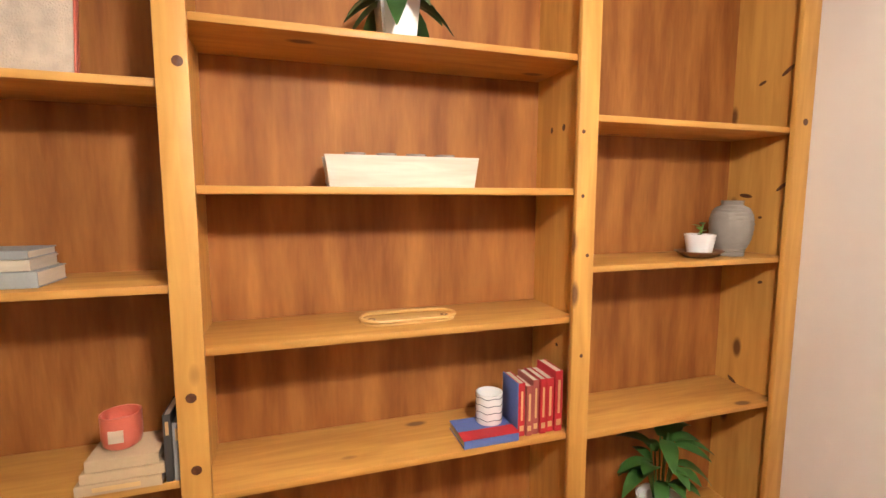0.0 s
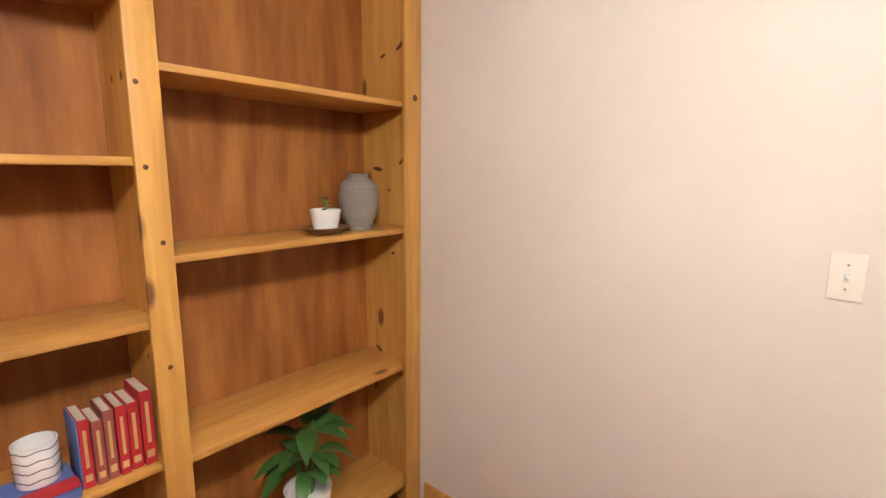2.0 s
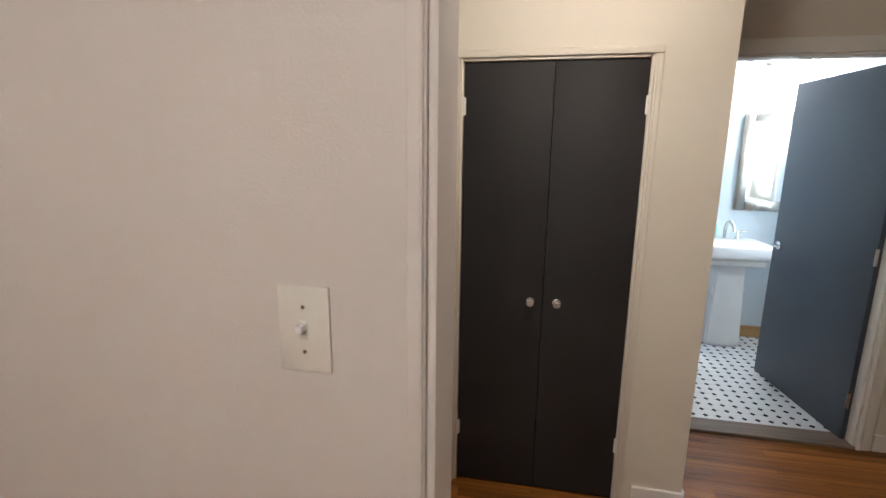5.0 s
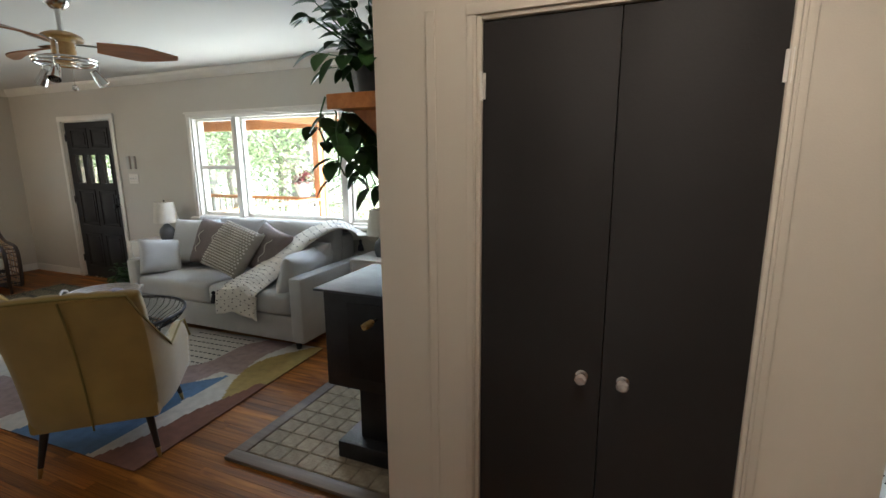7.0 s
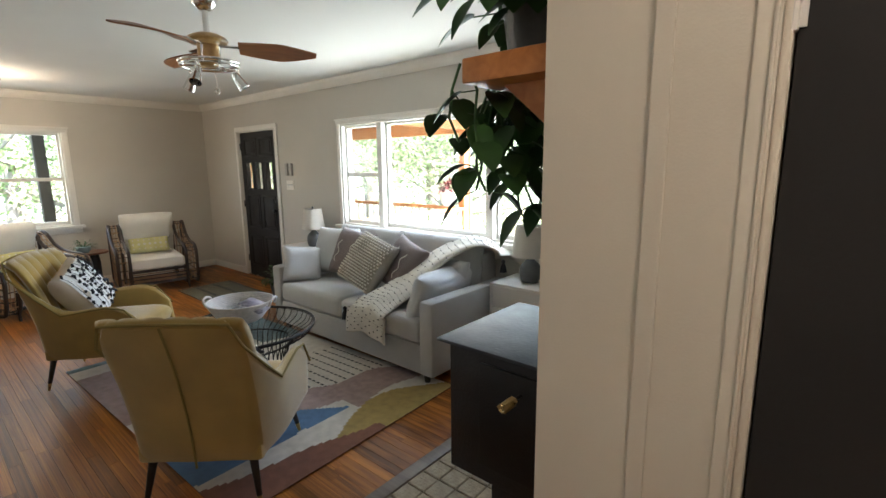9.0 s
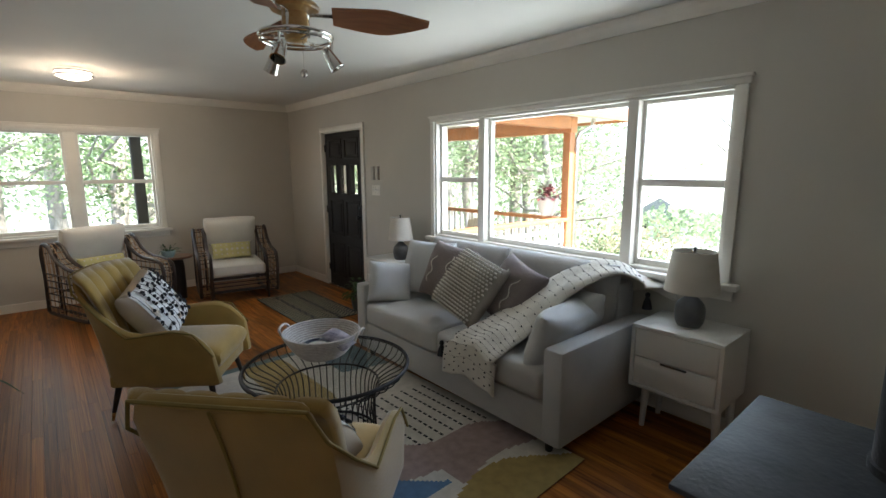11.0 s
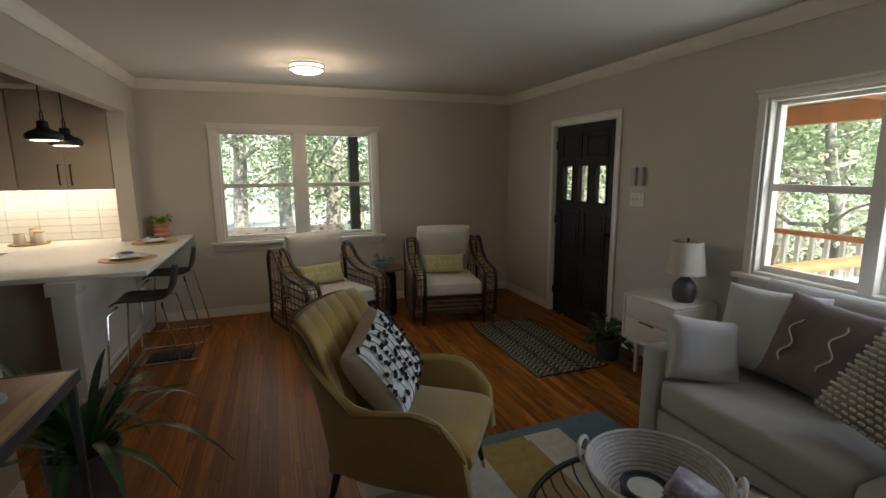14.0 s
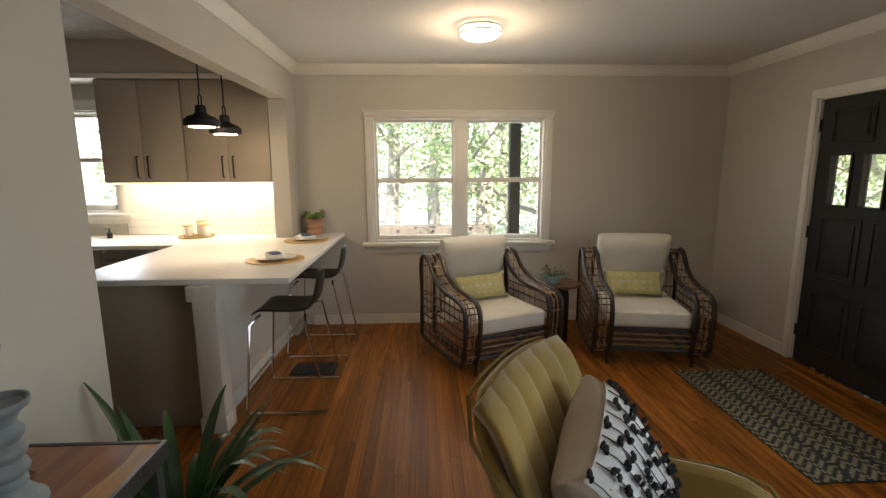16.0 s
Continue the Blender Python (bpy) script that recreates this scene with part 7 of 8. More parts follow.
# ---- bathroom ----
def bathroom():
    s = thing("pedestal_sink", "white porcelain pedestal sink", "sink", pose(2.22, 5.64, 0))
    bm = B(); prism(bm, [(-0.12, -0.09), (0.12, -0.09), (0.12, 0.12), (-0.12, 0.12)], 0.0, 0.72)
    for v in bm.verts:
        if v.co.z > 0.5: v.co.x *= 0.9
        else: v.co.x *= 1.15; v.co.y *= 1.1
    bmesh.ops.bevel(bm, geom=bm.edges[:], offset=0.02, segments=3, affect="EDGES"); part("pedestal", bm, M["porc"], s)
    bm = B(); box(bm, -0.26, 0.26, -0.22, 0.21, 0.76, 0.88, bev=0.03, seg=3); box(bm, -0.22, 0.22, -0.18, 0.2, 0.70, 0.77, bev=0.03, seg=3); part("basin", bm, M["porc"], s)
    bm = B(); tube(bm, smoothed([(0, 0.13, 0.88), (0, 0.13, 0.98), (0, 0.06, 1.03), (0, -0.03, 1.0), (0, -0.05, 0.96)], 6), 0.013, 10); part("faucet", bm, M["steel"], s, "brushed nickel faucet")
    for x in (-0.1, 0.1):
        bm = B(); lathe(bm, [(0.025, 0.88), (0.014, 0.90), (0.014, 0.94), (0, 0.95)], 12, (x, 0.13, 0)); tube(bm, [(x, 0.13, 0.94), (x * 1.5, 0.10, 0.955)], 0.007, 6); part("tap", bm, M["steel"], s)
    bm = B(); tube(bm, [(0.14, 0.10, 0.70), (0.16, 0.10, 0.55), (0.18, 0.16, 0.52), (0.18, 0.21, 0.52)], 0.016, 8); tube(bm, [(0.14, 0.21, 0.45), (0.22, 0.15, 0.45)], 0.012, 8); part("drain_pipe", bm, M["chrome"], s)
    b = thing("soap_bottle", "clear aqua soap bottle with a pump on the sink", "soap bottle", pose(2.13, 5.78, 0.8805))
    bm = B(); lathe(bm, [(0, 0), (0.03, 0), (0.03, 0.09), (0.012, 0.11), (0.012, 0.13), (0, 0.13)], 18); part("bottle", bm, M["teal2"], b)
    bm = B(); lathe(bm, [(0.008, 0.13), (0.008, 0.15), (0, 0.15)], 10); tube(bm, [(0, 0, 0.15), (0.03, -0.01, 0.15)], 0.005, 6); part("pump", bm, M["porc"], b)
    mr = thing("wall_mirror", "rectangular mirror in a pale silver moulded frame", "mirror", pose(2.58, 5.86, 1.51))
    bpart("mirror_glass", M["mirror"], mr, (-0.23, 0.23, -0.014, -0.008, -0.33, 0.33), bev=0)
    bm = B()
    for q in ((-0.30, -0.22, -0.40, 0.40), (0.22, 0.30, -0.40, 0.40)):
        box(bm, q[0], q[1], -0.035, -0.001, q[2], q[3], bev=0.008)
    for q in ((-0.22, 0.22, 0.32, 0.40), (-0.22, 0.22, -0.40, -0.32)):
        box(bm, q[0], q[1], -0.035, -0.001, q[2], q[3], bev=0.008)
    part("frame", bm, M["steel"], mr, "silver-green moulded frame")
    v = thing("vanity_light", "chrome vanity light with three white glass bells, lit", "wall light", pose(2.50, 5.86, 2.27))
    bm = B(); box(bm, -0.24, 0.24, -0.02, -0.001, -0.03, 0.03, bev=0.006); part("back_plate", bm, M["chrome"], v)
    for x in (-0.2, 0, 0.2):
        bm = B(); tube(bm, smoothed([(x, -0.01, 0), (x, -0.06, 0.06), (x, -0.11, 0.04), (x, -0.12, 0.0)], 4), 0.008, 8); ar = part("arm", bm, M["chrome"], v)
        bm = B(); lathe(bm, [(0.028, 0.0), (0.04, -0.05), (0.065, -0.11), (0.06, -0.11), (0.036, -0.05), (0.024, 0.0)], 20, (x, -0.12, 0), True); part("bell_shade", bm, M["bulb3"], ar, "glowing white glass bell")
    lamp("vanity_lamp", "POINT", pose(2.45, 5.70, 2.08), 1.6, (1.0, 0.95, 0.9), 0.1)
    bm = B(); box(bm, 1.52, 2.42, 4.18, 4.32, 0.0, 0.016, bev=0.004); struct("threshold", bm, M["hborder"], "worn wooden doorway threshold")
    bm = B(); box(bm, 1.371, 2.779, 5.845, 5.862, 0.0, 0.10); struct("baseboard_bath_north", bm, M["hub"], "wooden bathroom baseboard")
    tv = thing("teal_vase", "tall teal glass vase on the bathroom window sill", "vase", pose(2.752, 4.72, 1.051))
    bm = B(); lathe(bm, [(0, 0), (0.02, 0), (0.023, 0.10), (0.01, 0.20), (0.011, 0.28), (0, 0.28)], 16); part("body", bm, M["teal"], tv)


M["teal2"] = mat("aqua_plastic", (0.30, 0.62, 0.55), 0.2, var=0.04)
M["bulb3"] = glow("lit_bell_glass", (1.0, 0.96, 0.9), 3.0)
bathroom()


# ---- outdoors ----
bm = B()
n = 40
gv = {}
def ground_z(x, y):
    d = max(0, y - 9) * 0.10 + max(0, -9 - x) * 0.03
    return -0.75 - min(d, 5.0)
xs = [-600, -200, -90] + [-60 + 3.0 * i for i in range(41)] + [90, 200, 600]
for i, x in enumerate(xs):
    for j, y in enumerate(xs):
        gv[i, j] = bm.verts.new((x, y, ground_z(x, y) + 0.15 * noise.noise((x * 0.2, y * 0.2, 0))))
for i in range(len(xs) - 1):
    for j in range(len(xs) - 1):
        bm.faces.new((gv[i, j], gv[i + 1, j], gv[i + 1, j + 1], gv[i, j + 1]))
struct("ground", bm, M["grass"], "rough sloping lawn", True)
bm = B(); box(bm, -8.6, 4.0, -4.0, 6.5, H + 0.12, H + 0.3); struct("roof", bm, M["roofg"], "house roof slab")


def porch():
    p = thing("porch", "covered front porch with orange-stained posts and fascia", "porch")
    for k in range(16):
        y0 = 6.14 + 0.128 * k
        bpart("deck_board", M["deck"], p, (-10.0, -3.72, y0, y0 + 0.122, -0.13, -0.09), bev=0.004)
    bm = B(); box(bm, -10.0, -3.74, 6.14, 8.18, -0.75, -0.131); part("deck_skirt", bm, M["greyp"], p)
    bpart("fascia_beam", M["orange"], p, (-10.0, -3.66, 7.99, 8.11, 1.98, 2.16))
    bpart("end_beam", M["orange"], p, (-3.80, -3.66, 6.6, 7.985, 2.02, 2.16))
    bpart("porch_ceiling", M["outw"], p, (-10.4, -3.4, 6.14, 8.85, 2.165, 2.20))
    bm = B(); box(bm, -10.4, -3.37, 8.85, 8.88, 2.13, 2.27); box(bm, -3.4, -3.37, 6.14, 8.85, 2.13, 2.27); part("eave_board", bm, M["orange"], p)
    bm = B(); box(bm, -10.4, -3.4, 6.14, 8.85, 2.201, 2.30); part("roof_deck", bm, M["roofg"], p)
    for x in (-3.73, -6.9, -9.9):
        bpart("post", M["orange"], p, (x - 0.05, x + 0.05, 8.0, 8.10, -0.13, 1.98))
    bm = B(); tube(bm, [(-3.60, 8.36, 2.15), (-3.60, 8.34, 2.07), (-3.66, 8.16, 1.97), (-3.67, 8.13, 1.9), (-3.67, 8.13, -0.6)], 0.028, 8); part("downpipe", bm, M["steel"], p, "grey metal downpipe")
    bpart("top_rail", M["orange"], p, (-3.80, -3.66, 6.16, 7.99, 0.905, 0.945))
    bpart("bottom_rail", M["outw"], p, (-3.77, -3.69, 6.16, 7.97, 0.02, 0.06))
    for k in range(15):
        y = 6.2 + 0.125 * k
        bpart("lattice_bar", M["outw"], p, (-3.745, -3.715, y, y + 0.032, 0.06, 0.905), bev=0)
    for k in range(6):
        z = 0.14 + 0.128 * k
        bpart("lattice_cross", M["outw"], p, (-3.755, -3.70, 6.2, 7.97, z, z + 0.03), bev=0)
    bpart("long_rail", M["orange"], p, (-10.0, -3.80, 8.0, 8.10, 0.90, 0.945))
    for k in range(46):
        x = -9.9 + 0.132 * k
        bpart("baluster", M["outw"], p, (x, x + 0.035, 8.03, 8.065, -0.05, 0.90), bev=0)
    pl = thing("urn_planter", "white urn planter with dark red foliage on the porch rail", "planter", pose(-4.02, 8.05, 0.946))
    bm = B(); lathe(bm, [(0, 0), (0.07, 0), (0.10, 0.05), (0.125, 0.13), (0.13, 0.22), (0.12, 0.23), (0.11, 0.21), (0, 0.20)], 22); part("urn", bm, M["outw"], pl)
    bm = B(); r = random.Random(9)
    for k in range(130):
        d = Vector((r.uniform(-1, 1), r.uniform(-1, 1), r.uniform(0, 1.2))).normalized()
        leaf(bm, Vector((0, 0, 0.22)) + d * r.uniform(0.02, 0.17), d, 0.075, 0.055, 0.4, 4)
    part("foliage", bm, M["redleaf"], pl)
    for x, rz in ((-5.2, 160), (-6.3, 185)):
        c = thing("porch_chair", "weathered pale wooden slat chair on the porch", "chair", pose(x, 7.35, -0.09, 0, 0, rz), "porch chairs")
        for k in range(6):
            bm = B(); box(bm, -0.27 + 0.09 * k, -0.19 + 0.09 * k, -0.02, 0.0, 0.30, 0.98 - 0.02 * abs(k - 2.5)); part("back_slat", bm, M["deckl"], c, m=pose(0, -0.25, 0, 12, 0, 0))
        for k in range(5):
            bpart("seat_slat", M["deckl"], c, (-0.27, 0.27, -0.25 + 0.11 * k, -0.16 + 0.11 * k, 0.36, 0.38))
        for s in (-1, 1):
            bpart("arm", M["deckl"], c, (s * 0.33 - 0.06, s * 0.33 + 0.06, -0.3, 0.34, 0.58, 0.605)); bpart("leg", M["deckl"], c, (s * 0.31 - 0.03, s * 0.31 + 0.03, 0.22, 0.30, 0, 0.58)); bpart("leg", M["deckl"], c, (s * 0.31 - 0.03, s * 0.31 + 0.03, -0.3, -0.22, 0, 0.58))


M["redleaf"] = mat("dark_red_leaf", (0.22, 0.045, 0.055), 0.5, var=0.2)
M["deckl"] = mat("pale_weathered_wood", (0.70, 0.62, 0.50), 0.7, var=0.12, stretch=(1, 1, 0.2))
porch()


def side_stairs():
    s = thing("side_porch", "grey-brown side porch post with white stair rail", "porch")
    bpart("post", M["greyp"], s, (-9.0, -8.86, 4.20, 4.34, -0.75, 2.6))
    bpart("header", M["greyp"], s, (-9.1, -8.8, 4.0, 8.0, 2.25, 2.45))
    bm = B(); tube(bm, [(-8.95, 4.35, 1.02), (-9.35, 5.25, 0.72)], 0.045, 4); tube(bm, [(-8.95, 4.35, 0.62), (-9.35, 5.25, 0.35)], 0.03, 4); part("hand_rail", bm, M["outw"], s)
    bpart("newel", M["greyp"], s, (-9.42, -9.32, 5.2, 5.3, -0.75, 0.95))
    # plain block for a low dark bar outdoors whose kind is not known
    f = thing("dark_bar", "low dark bar beyond the side porch", "wall")
    bpart("coping", M["greyp"], f, (-13.0, -12.6, 0.5, 4.6, -1.0, 0.32), bev=0.02)


side_stairs()


def tree(at, h, r0, crown_r, seed, material, leaves=2600, low=0.35):
    t = thing("tree", "tall leafy deciduous tree", "tree", pose(*at), "trees round the house")
    r = random.Random(seed)
    bm, lf = B(), []
    trunk = [Vector((0, 0, -0.3))]
    for k in range(1, 9):
        trunk.append(Vector((trunk[-1].x + r.uniform(-0.12, 0.12), trunk[-1].y + r.uniform(-0.12, 0.12), h * k / 8)))
    tube(bm, trunk, [r0 * (1.25 if k == 0 else 1 - 0.1 * k) for k in range(9)], 10)
    ends = []
    for k in range(20):
        f = r.uniform(low, 0.98)
        p = trunk[min(8, int(f * 8))].lerp(trunk[min(8, int(f * 8) + 1)], (f * 8) % 1)
        a = r.uniform(0, 6.28)
        L = crown_r * r.uniform(0.5, 1.0) * (1.15 - 0.6 * abs(f - 0.6))
        pts = [p]
        for q in range(4):
            pts.append(p + Vector((math.cos(a + 0.2 * q), math.sin(a + 0.2 * q), 0.25 + 0.1 * q)) * L * (q + 1) / 4 + Vector((r.uniform(-.2, .2), r.uniform(-.2, .2), r.uniform(-.3, .2))))
        tube(bm, pts, [r0 * 0.34 * (1 - 0.2 * q) for q in range(5)], 5)
        ends += pts[1:]
    part("trunk", bm, M["bark"], t)
    V, F = [], []
    for k in range(leaves):
        e = ends[r.randrange(len(ends))]
        c = e + Vector((r.gauss(0, 0.55), r.gauss(0, 0.55), r.gauss(0, 0.42)))
        s = r.uniform(0.032, 0.068)
        u = Vector((r.uniform(-1, 1), r.uniform(-1, 1), r.uniform(-0.6, 0.6))).normalized()
        v = u.orthogonal().normalized()
        v = (v + u.cross(v) * r.uniform(-1, 1)).normalized()
        i = len(V)
        V += [c - u * s, c - v * s * 0.55, c + u * s, c + v * s * 0.55]
        F.append((i, i + 1, i + 2, i + 3))
    me = bpy.data.meshes.new("crown"); me.from_pydata(V, [], F); me.materials.append(material)
    ob = new("crown", me); ob.parent = t; ob["label"] = "airy crown of small green leaves"


k = 0
rt = random.Random(21)
for x, y, h, cr, mt, lv in ((-9.5, 14.5, 11, 3.2, "tleaf", 3800), (-8.6, 13.0, 10, 2.4, "tleaf2", 4200), (-12.5, 11, 12, 3.6, "tleaf", 3300), (-14.5, 6.5, 12, 3.6, "tleaf2", 4000), (-15.5, 2.2, 12, 3.8, "tleaf2", 4200), (-13.5, 4.4, 11, 3.0, "tleaf", 3300), (-18, 9, 14, 4, "tleaf", 3300), (-17.5, -1.0, 12, 4, "tleaf2", 3300),
                           (-11.5, 20, 14, 4.2, "tleaf2", 3300), (-16, 16, 14, 4.4, "tleaf", 3300), (-7.9, 10.4, 8, 1.9, "tleaf2", 3000), (-20, 3.5, 15, 4.5, "tleaf", 3300), (-12.6, 14, 12, 3.4, "tleaf2", 3600), (-10.5, 8.8, 10, 2.4, "tleaf", 3600), (-7.0, 12.4, 5.4, 2.5, "tleaf2", 1100), (-14.2, 5.3, 5.0, 2.2, "tleaf2", 1500), (-16.5, 12.0, 13, 4.0, "tleaf2", 3300)):
    tree((x, y, ground_z(x, y)), h, 0.10 + 0.009 * h, cr, 30 + k, M[mt], int(lv * 3.4), 0.16 if x < -12 else 0.22)
    k += 1


def bare_tree(at, h, seed):
    t = thing("bare_tree", "slim bare young tree with thin branches", "tree", pose(*at))
    r = random.Random(seed)
    bm = B()
    tube(bm, [(0, 0, -0.2), (0.03, 0, h * 0.5), (0, 0.05, h)], [0.06, 0.035, 0.008], 7)
    for k in range(26):
        z = h * r.uniform(0.3, 0.95); a = r.uniform(0, 6.28); L = (h - z) * 0.7 + 0.3
        p = Vector((0, 0, z)); q = p + Vector((math.cos(a), math.sin(a), 0.9)) * L * 0.5; w = q + Vector((math.cos(a + .4), math.sin(a + .4), 0.7)) * L * 0.5
        tube(bm, [p, q, w], [0.016, 0.009, 0.003], 5)
    part("branches", bm, M["bark"], t)


bare_tree((-3.0, 11.8, ground_z(-3.0, 11.8)), 4.4, 2)


def shrub(at, rad, n, seed, material):
    s = thing("shrub", "loose leafy shrub on the slope", "shrub", pose(*at), "shrubs on the slope")
    r = random.Random(seed)
    V, F = [], []
    for k in range(n):
        d = Vector((r.gauss(0, 1), r.gauss(0, 1), abs(r.gauss(0, 0.7)))).normalized()
        c = d * rad * r.uniform(0.5, 1.05) * (1 + 0.25 * noise.noise(d * 2.5 + Vector((seed, 0, 0))))
        u = Vector((r.uniform(-1, 1), r.uniform(-1, 1), r.uniform(-1, 1))).normalized(); v = u.orthogonal().normalized(); q = r.uniform(0.022, 0.05)
        i = len(V); V += [c - u * q, c - v * q * 0.6, c + u * q, c + v * q * 0.6]; F.append((i, i + 1, i + 2, i + 3))
    me = bpy.data.meshes.new("foliage"); me.from_pydata(V, [], F); me.materials.append(material)
    ob = new("foliage", me); ob.parent = s
    bm = B()
    for k in range(7):
        a = k * 0.9
        tube(bm, [(0, 0, -0.15), (math.cos(a) * rad * 0.4, math.sin(a) * rad * 0.4, rad * 0.4), (math.cos(a) * rad * 0.75, math.sin(a) * rad * 0.75, rad * 0.65)], [0.03, 0.02, 0.008], 5)
    part("stems", bm, M["bark"], s)


for k, (x, y, q, mt) in enumerate(((-3.9, 10.6, 1.0, "tleaf2"), (-2.6, 12.5, 1.3, "tleaf2"), (-5.2, 11.6, 1.2, "tleaf"), (-7.6, 11.2, 1.3, "tleaf"), (-1.0, 14, 1.5, "tleaf2"), (-12, 4.8, 1.2, "tleaf2"), (-12.6, 6.2, 1.3, "tleaf"), (-3.6, 16, 1.6, "tleaf2"), (-4.6, 11.9, 1.45, "maple"), (-9.4, 17.5, 2.0, "maple"))):
    shrub((x, y, ground_z(x, y)), q, 5200, 60 + k, M[mt])


def far_house():
    h = thing("neighbour_house", "pale house with a grey gabled roof down the slope", "house", pose(-20.8, 50, ground_z(-20.8, 50), 0, 0, 12))
    bm = B(); box(bm, -2.8, 2.8, -3, 3, 0, 2.2); part("wall", bm, M["outw"], h)
    bm = B(); prism(bm, [(-3.2, 2.1), (3.2, 2.1), (0, 4.1)], -3.4, 3.4, "y"); part("roof", bm, M["roofg"], h)
    for x in (-1.4, 1.4):
        w = bpart("window", M["outw"], h, (x - 0.5, x + 0.5, -3.06, -3.001, 1.0, 2.1)); bpart("pane", M["dark"], w, (x - 0.42, x + 0.42, -3.075, -3.061, 1.08, 2.02), bev=0)
    s = thing("shed", "pale shed with a low roof down the slope", "shed", pose(-0.6, 21, ground_z(-0.6, 21), 0, 0, -15))
    bm = B(); box(bm, -2.2, 2.2, -1.8, 1.8, 0, 2.0); part("wall", bm, M["outw"], s)
    bm = B(); prism(bm, [(-2.6, 2.0), (2.6, 2.0), (0, 3.4)], -2.1, 2.1, "y"); part("roof", bm, M["roofl"], s)


M["roofl"] = mat("pale_metal_roof", (0.5, 0.5, 0.5), 0.5, var=0.08)
far_house()


def woods():
    r = random.Random(77)
    V, F = [], []
    for k in range(30000):
        a = r.uniform(radians(60), radians(215))
        d = r.uniform(34, 60)
        x, y = -3 + d * math.cos(a), 4 + d * math.sin(a)
        z = ground_z(x, y) + r.uniform(0, 1) ** 0.8 * (7 + 3 * noise.noise((a * 6, 0, 0))) * (0.32 if a < radians(116) else 1.3)
        u = Vector((r.uniform(-1, 1), r.uniform(-1, 1), r.uniform(-1, 1))).normalized(); v = u.orthogonal().normalized(); q = r.uniform(0.12, 0.3)
        c = Vector((x, y, z)); i = len(V)
        V += [c - u * q, c - v * q * 0.6, c + u * q, c + v * q * 0.6]; F.append((i, i + 1, i + 2, i + 3))
    me = bpy.data.meshes.new("far_woods"); me.from_pydata(V, [], F); me.materials.append(M["tleaf2"])
    tagged(new("far_woods", me), "distant leafy woods around the house", "woods", kind="stuff")


woods()


# ---- pieces: floor strips, hearth, splashback and bathroom tiles ----
def unit_box(name, material, bev=0.0):
    bm = B(); box(bm, 0, 1, 0, 1, 0, 1)
    return mesh_of(name, bm, material, False)


def strip_floor():
    r = random.Random(11)
    w = 0.0572
    near, rest = [], []
    y = -2.5
    while y < 5.97:
        x0 = -7.17 if y > -2.6 else -1.3
        x = x0 - r.uniform(0, 1.0)
        while x < 3.2:
            L = r.uniform(0.45, 1.5)
            a, b = max(x, x0), min(x + L, 3.19)
            c, d = y, min(y + w, 5.975)
            x += L
            if b - a < 0.03: continue
            if 4.25 < (c + d) / 2 and (a + b) / 2 > 1.3: continue
            (near if (-6.2 < (a + b) / 2 < -1.0 and 1.9 < y < 4.4) or (0.0 < (a + b) / 2 < 2.6 and 2.3 < y < 4.2) else rest).append((a, b, c, d))
        y += w
    me = unit_box("floor_strip", M["oak"])
    for a, b, c, d in near[:300]:
        o = new("floor_strip", me)
        bm_len = b - a
        o.parent = floor
        o.matrix_basis = Matrix.Translation((a + 0.0006, c + 0.0006, -0.0115)) @ Matrix.Diagonal((bm_len - 0.0012, d - c - 0.0012, 0.0115, 1))
    V, F = [], []
    for a, b, c, d in rest + near[300:]:
        i = len(V)
        V += [(u, v, z) for u in (a + 0.0006, b - 0.0006) for v in (c + 0.0006, d - 0.0006) for z in (-0.0115, 0)]
        F += [tuple(i + q for q in f) for f in ((0, 1, 3, 2), (4, 6, 7, 5), (0, 4, 5, 1), (2, 3, 7, 6), (0, 2, 6, 4), (1, 5, 7, 3))]
    m2 = bpy.data.meshes.new("floor_strips"); m2.from_pydata(V, [], F); m2.materials.append(M["oaki"])
    o = new("floor_strips", m2); o.parent = floor; o["kind"] = "stuff"


strip_floor()


def hearth():
    h = thing("hearth", "tumbled stone tile hearth with a worn wooden border", "hearth")
    x0, x1, y0, y1 = -1.14, -0.02, 3.755, 4.72
    bm = B(); box(bm, x0 + 0.075, x1, y0 + 0.075, y1 - 0.075, 0.0005, 0.012); part("bed", bm, M["hgrout"], h, smooth=False)
    for q in ((x0, x1, y0, y0 + 0.075), (x0, x1, y1 - 0.075, y1), (x0, x0 + 0.075, y0 + 0.0755, y1 - 0.0755)):
        bpart("border", M["hborder"], h, (*q, 0.0005, 0.021), bev=0.005)
    r = random.Random(5)
    shapes = []
    for k in range(4):
        bm = B(); vs = box(bm, 0.0, 0.1035, 0.0, 0.1085, 0, 0.009)
        for v in bm.verts: v.co.x += r.uniform(-0.0018, 0.0018); v.co.y += r.uniform(-0.0018, 0.0018); v.co.z += r.uniform(-0.0012, 0.0012) if v.co.z > 0 else 0
        bmesh.ops.bevel(bm, geom=[e for e in bm.edges if e.verts[0].co.z > 0.004 and e.verts[1].co.z > 0.004], offset=0.004, segments=1, affect="EDGES")
        shapes.append(mesh_of("hearth_tile", bm, M["hearth"]))
    i = 0
    for a in range(9):
        for b in range(7):
            x, y = x0 + 0.082 + 0.106 * a, y0 + 0.082 + 0.1135 * b
            if x + 0.1 > x1: continue
            o = new("hearth_tile", shapes[r.randrange(4)]); o.parent = h; o.location = (x, y, 0.0118)


hearth()


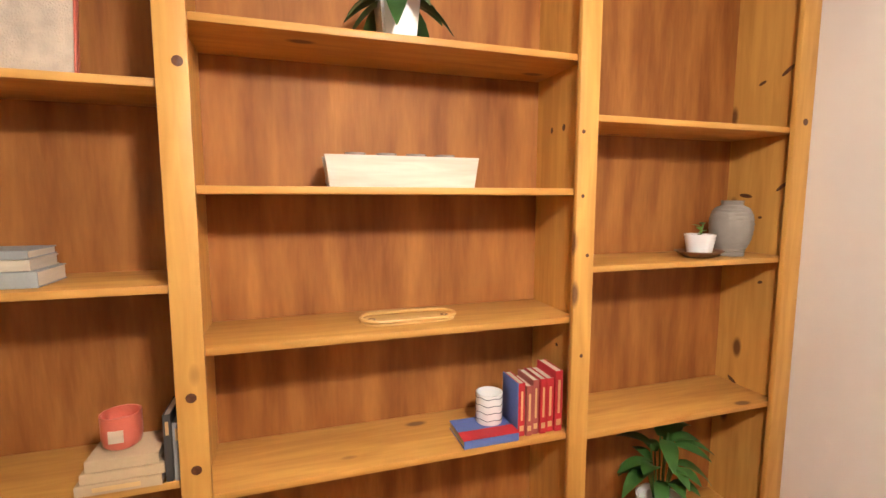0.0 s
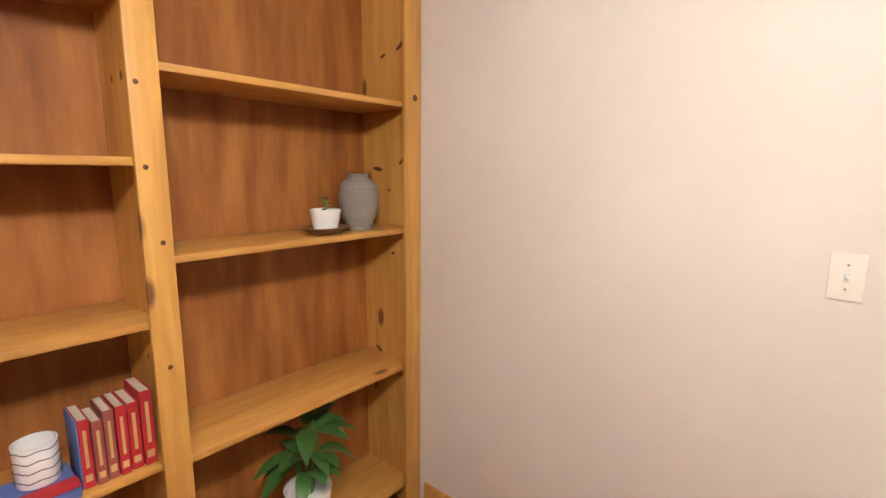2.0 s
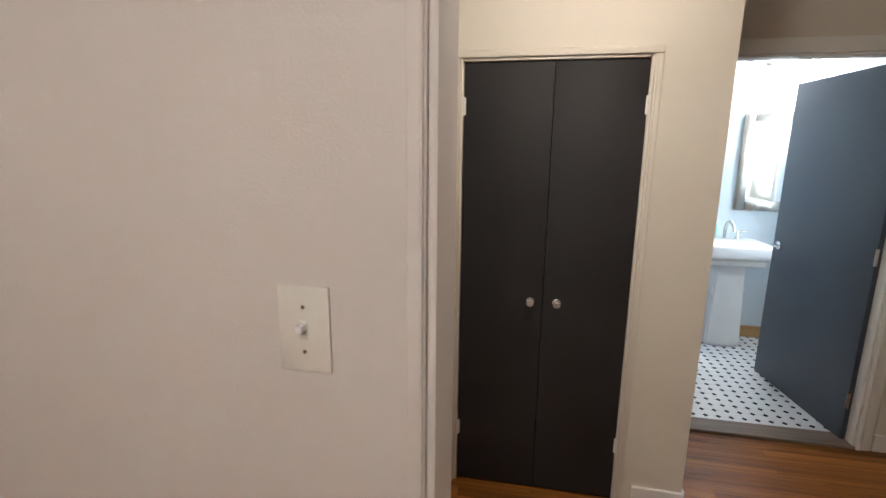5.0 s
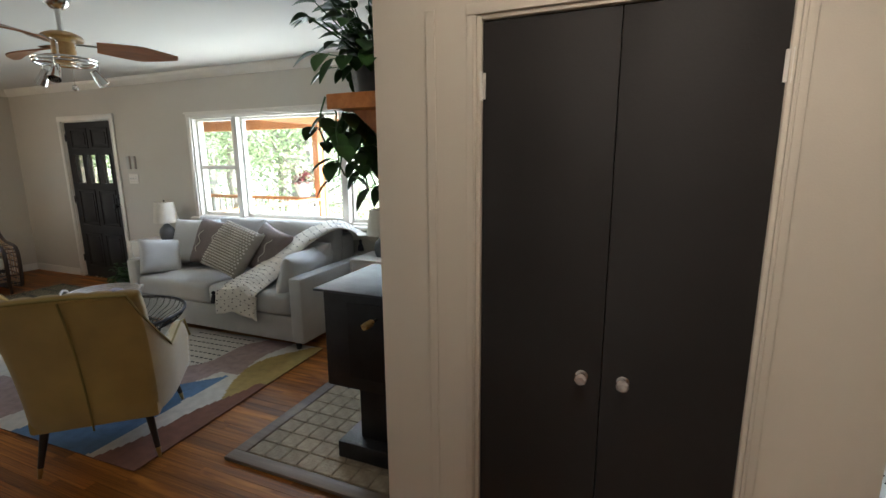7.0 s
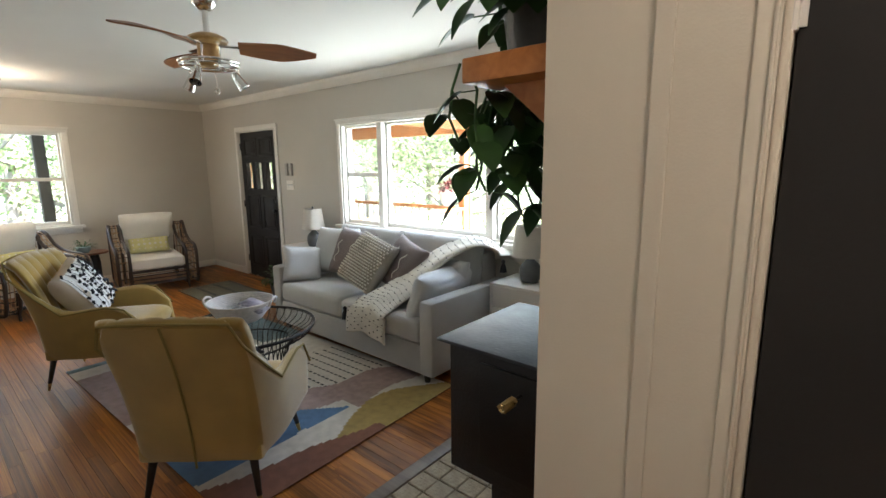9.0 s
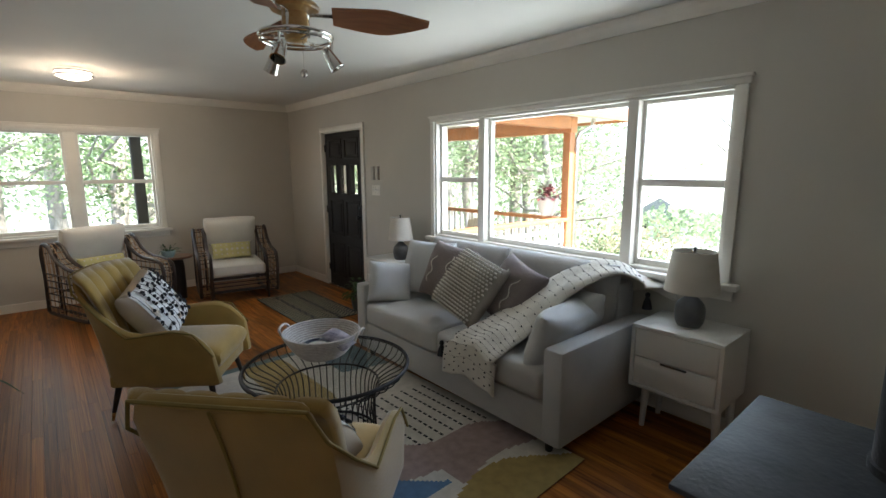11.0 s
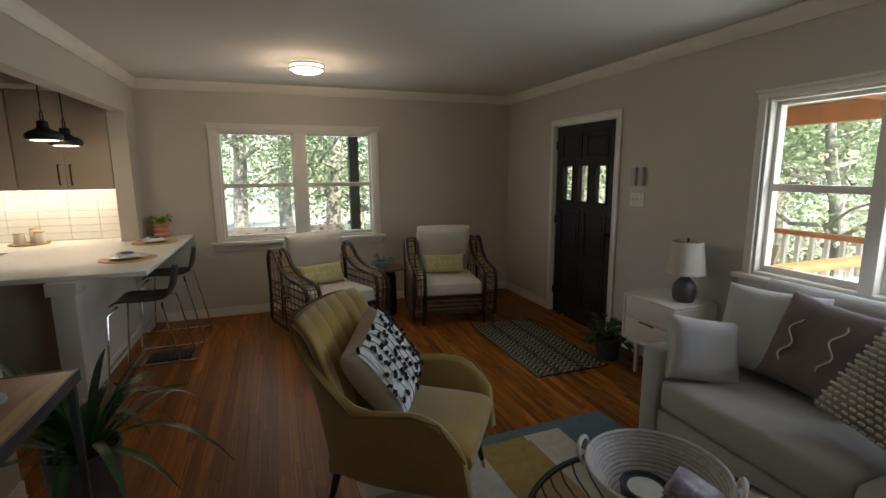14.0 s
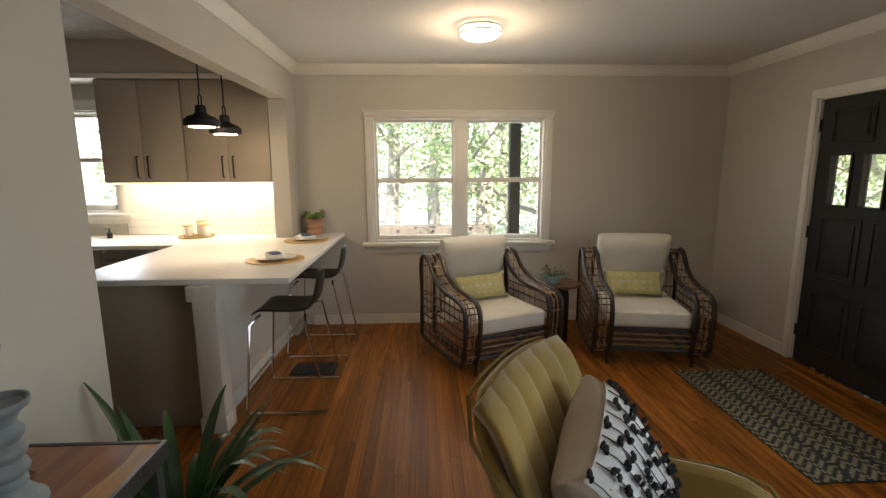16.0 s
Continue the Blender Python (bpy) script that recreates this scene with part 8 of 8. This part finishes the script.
def splashback():
    bm = B(); box(bm, -7.182, -7.176, 0.24, 1.718, 0.921, 1.42); s = struct("splashback", bm, M["grout"], "white stacked subway tile splashback")
    me = unit_box("splash_tile", M["tile"])
    for i in range(6):
        for j in range(7):
            y = 0.255 + 0.245 * i; z = 0.925 + 0.0705 * j
            w = min(0.241, 1.716 - y)
            o = new("splash_tile", me); o.parent = s; o.matrix_basis = Matrix.Translation((-7.176, y, z)) @ Matrix.Diagonal((0.006, w, 0.067, 1))


splashback()


def bath_floor():
    bm = B(); box(bm, 1.371, 2.779, 4.30, 5.86, -0.011, 0.0015)
    s = struct("bath_floor", bm, M["grout2"], "white octagon and black dot mosaic floor")
    Vw, Fw, Vb, Fb = [], [], [], []
    p = 0.072
    for i in range(19):
        for j in range(21):
            cx, cy = 1.41 + p * i, 4.34 + p * j
            if cx > 2.73 or cy > 5.81: continue
            c, q = p * 0.485, p * 0.27
            ring = [(-q, -c), (q, -c), (c, -q), (c, q), (q, c), (-q, c), (-c, q), (-c, -q)]
            k = len(Vw); Vw += [(cx + a, cy + b, 0.0055) for a, b in ring] + [(cx + a * 1.02, cy + b * 1.02, 0.0016) for a, b in ring]
            Fw.append(tuple(range(k, k + 8))); Fw += [(k + a, k + 8 + a, k + 8 + (a + 1) % 8, k + (a + 1) % 8) for a in range(8)]
            d = p * 0.225; x, y = cx + p / 2, cy + p / 2
            k = len(Vb); Vb += [(x - d, y, 0.0057), (x, y - d, 0.0057), (x + d, y, 0.0057), (x, y + d, 0.0057), (x - d, y, 0.0016), (x, y - d, 0.0016), (x + d, y, 0.0016), (x, y + d, 0.0016)]
            Fb += [(k, k + 1, k + 2, k + 3)] + [(k + a, k + 4 + a, k + 4 + (a + 1) % 4, k + (a + 1) % 4) for a in range(4)]
    for nm, V, F, mt in (("white_tiles", Vw, Fw, M["porc"]), ("black_tiles", Vb, Fb, M["blackt"])):
        me = bpy.data.meshes.new(nm); me.from_pydata(V, [], F); me.materials.append(mt)
        o = new(nm, me); o.parent = s; o["kind"] = "stuff"


M["grout2"] = mat("pale_grout", (0.5, 0.5, 0.48), 0.9, var=0.1)
M["blackt"] = mat("black_glazed_tile", (0.015, 0.015, 0.017), 0.2, var=0.1)
bath_floor()
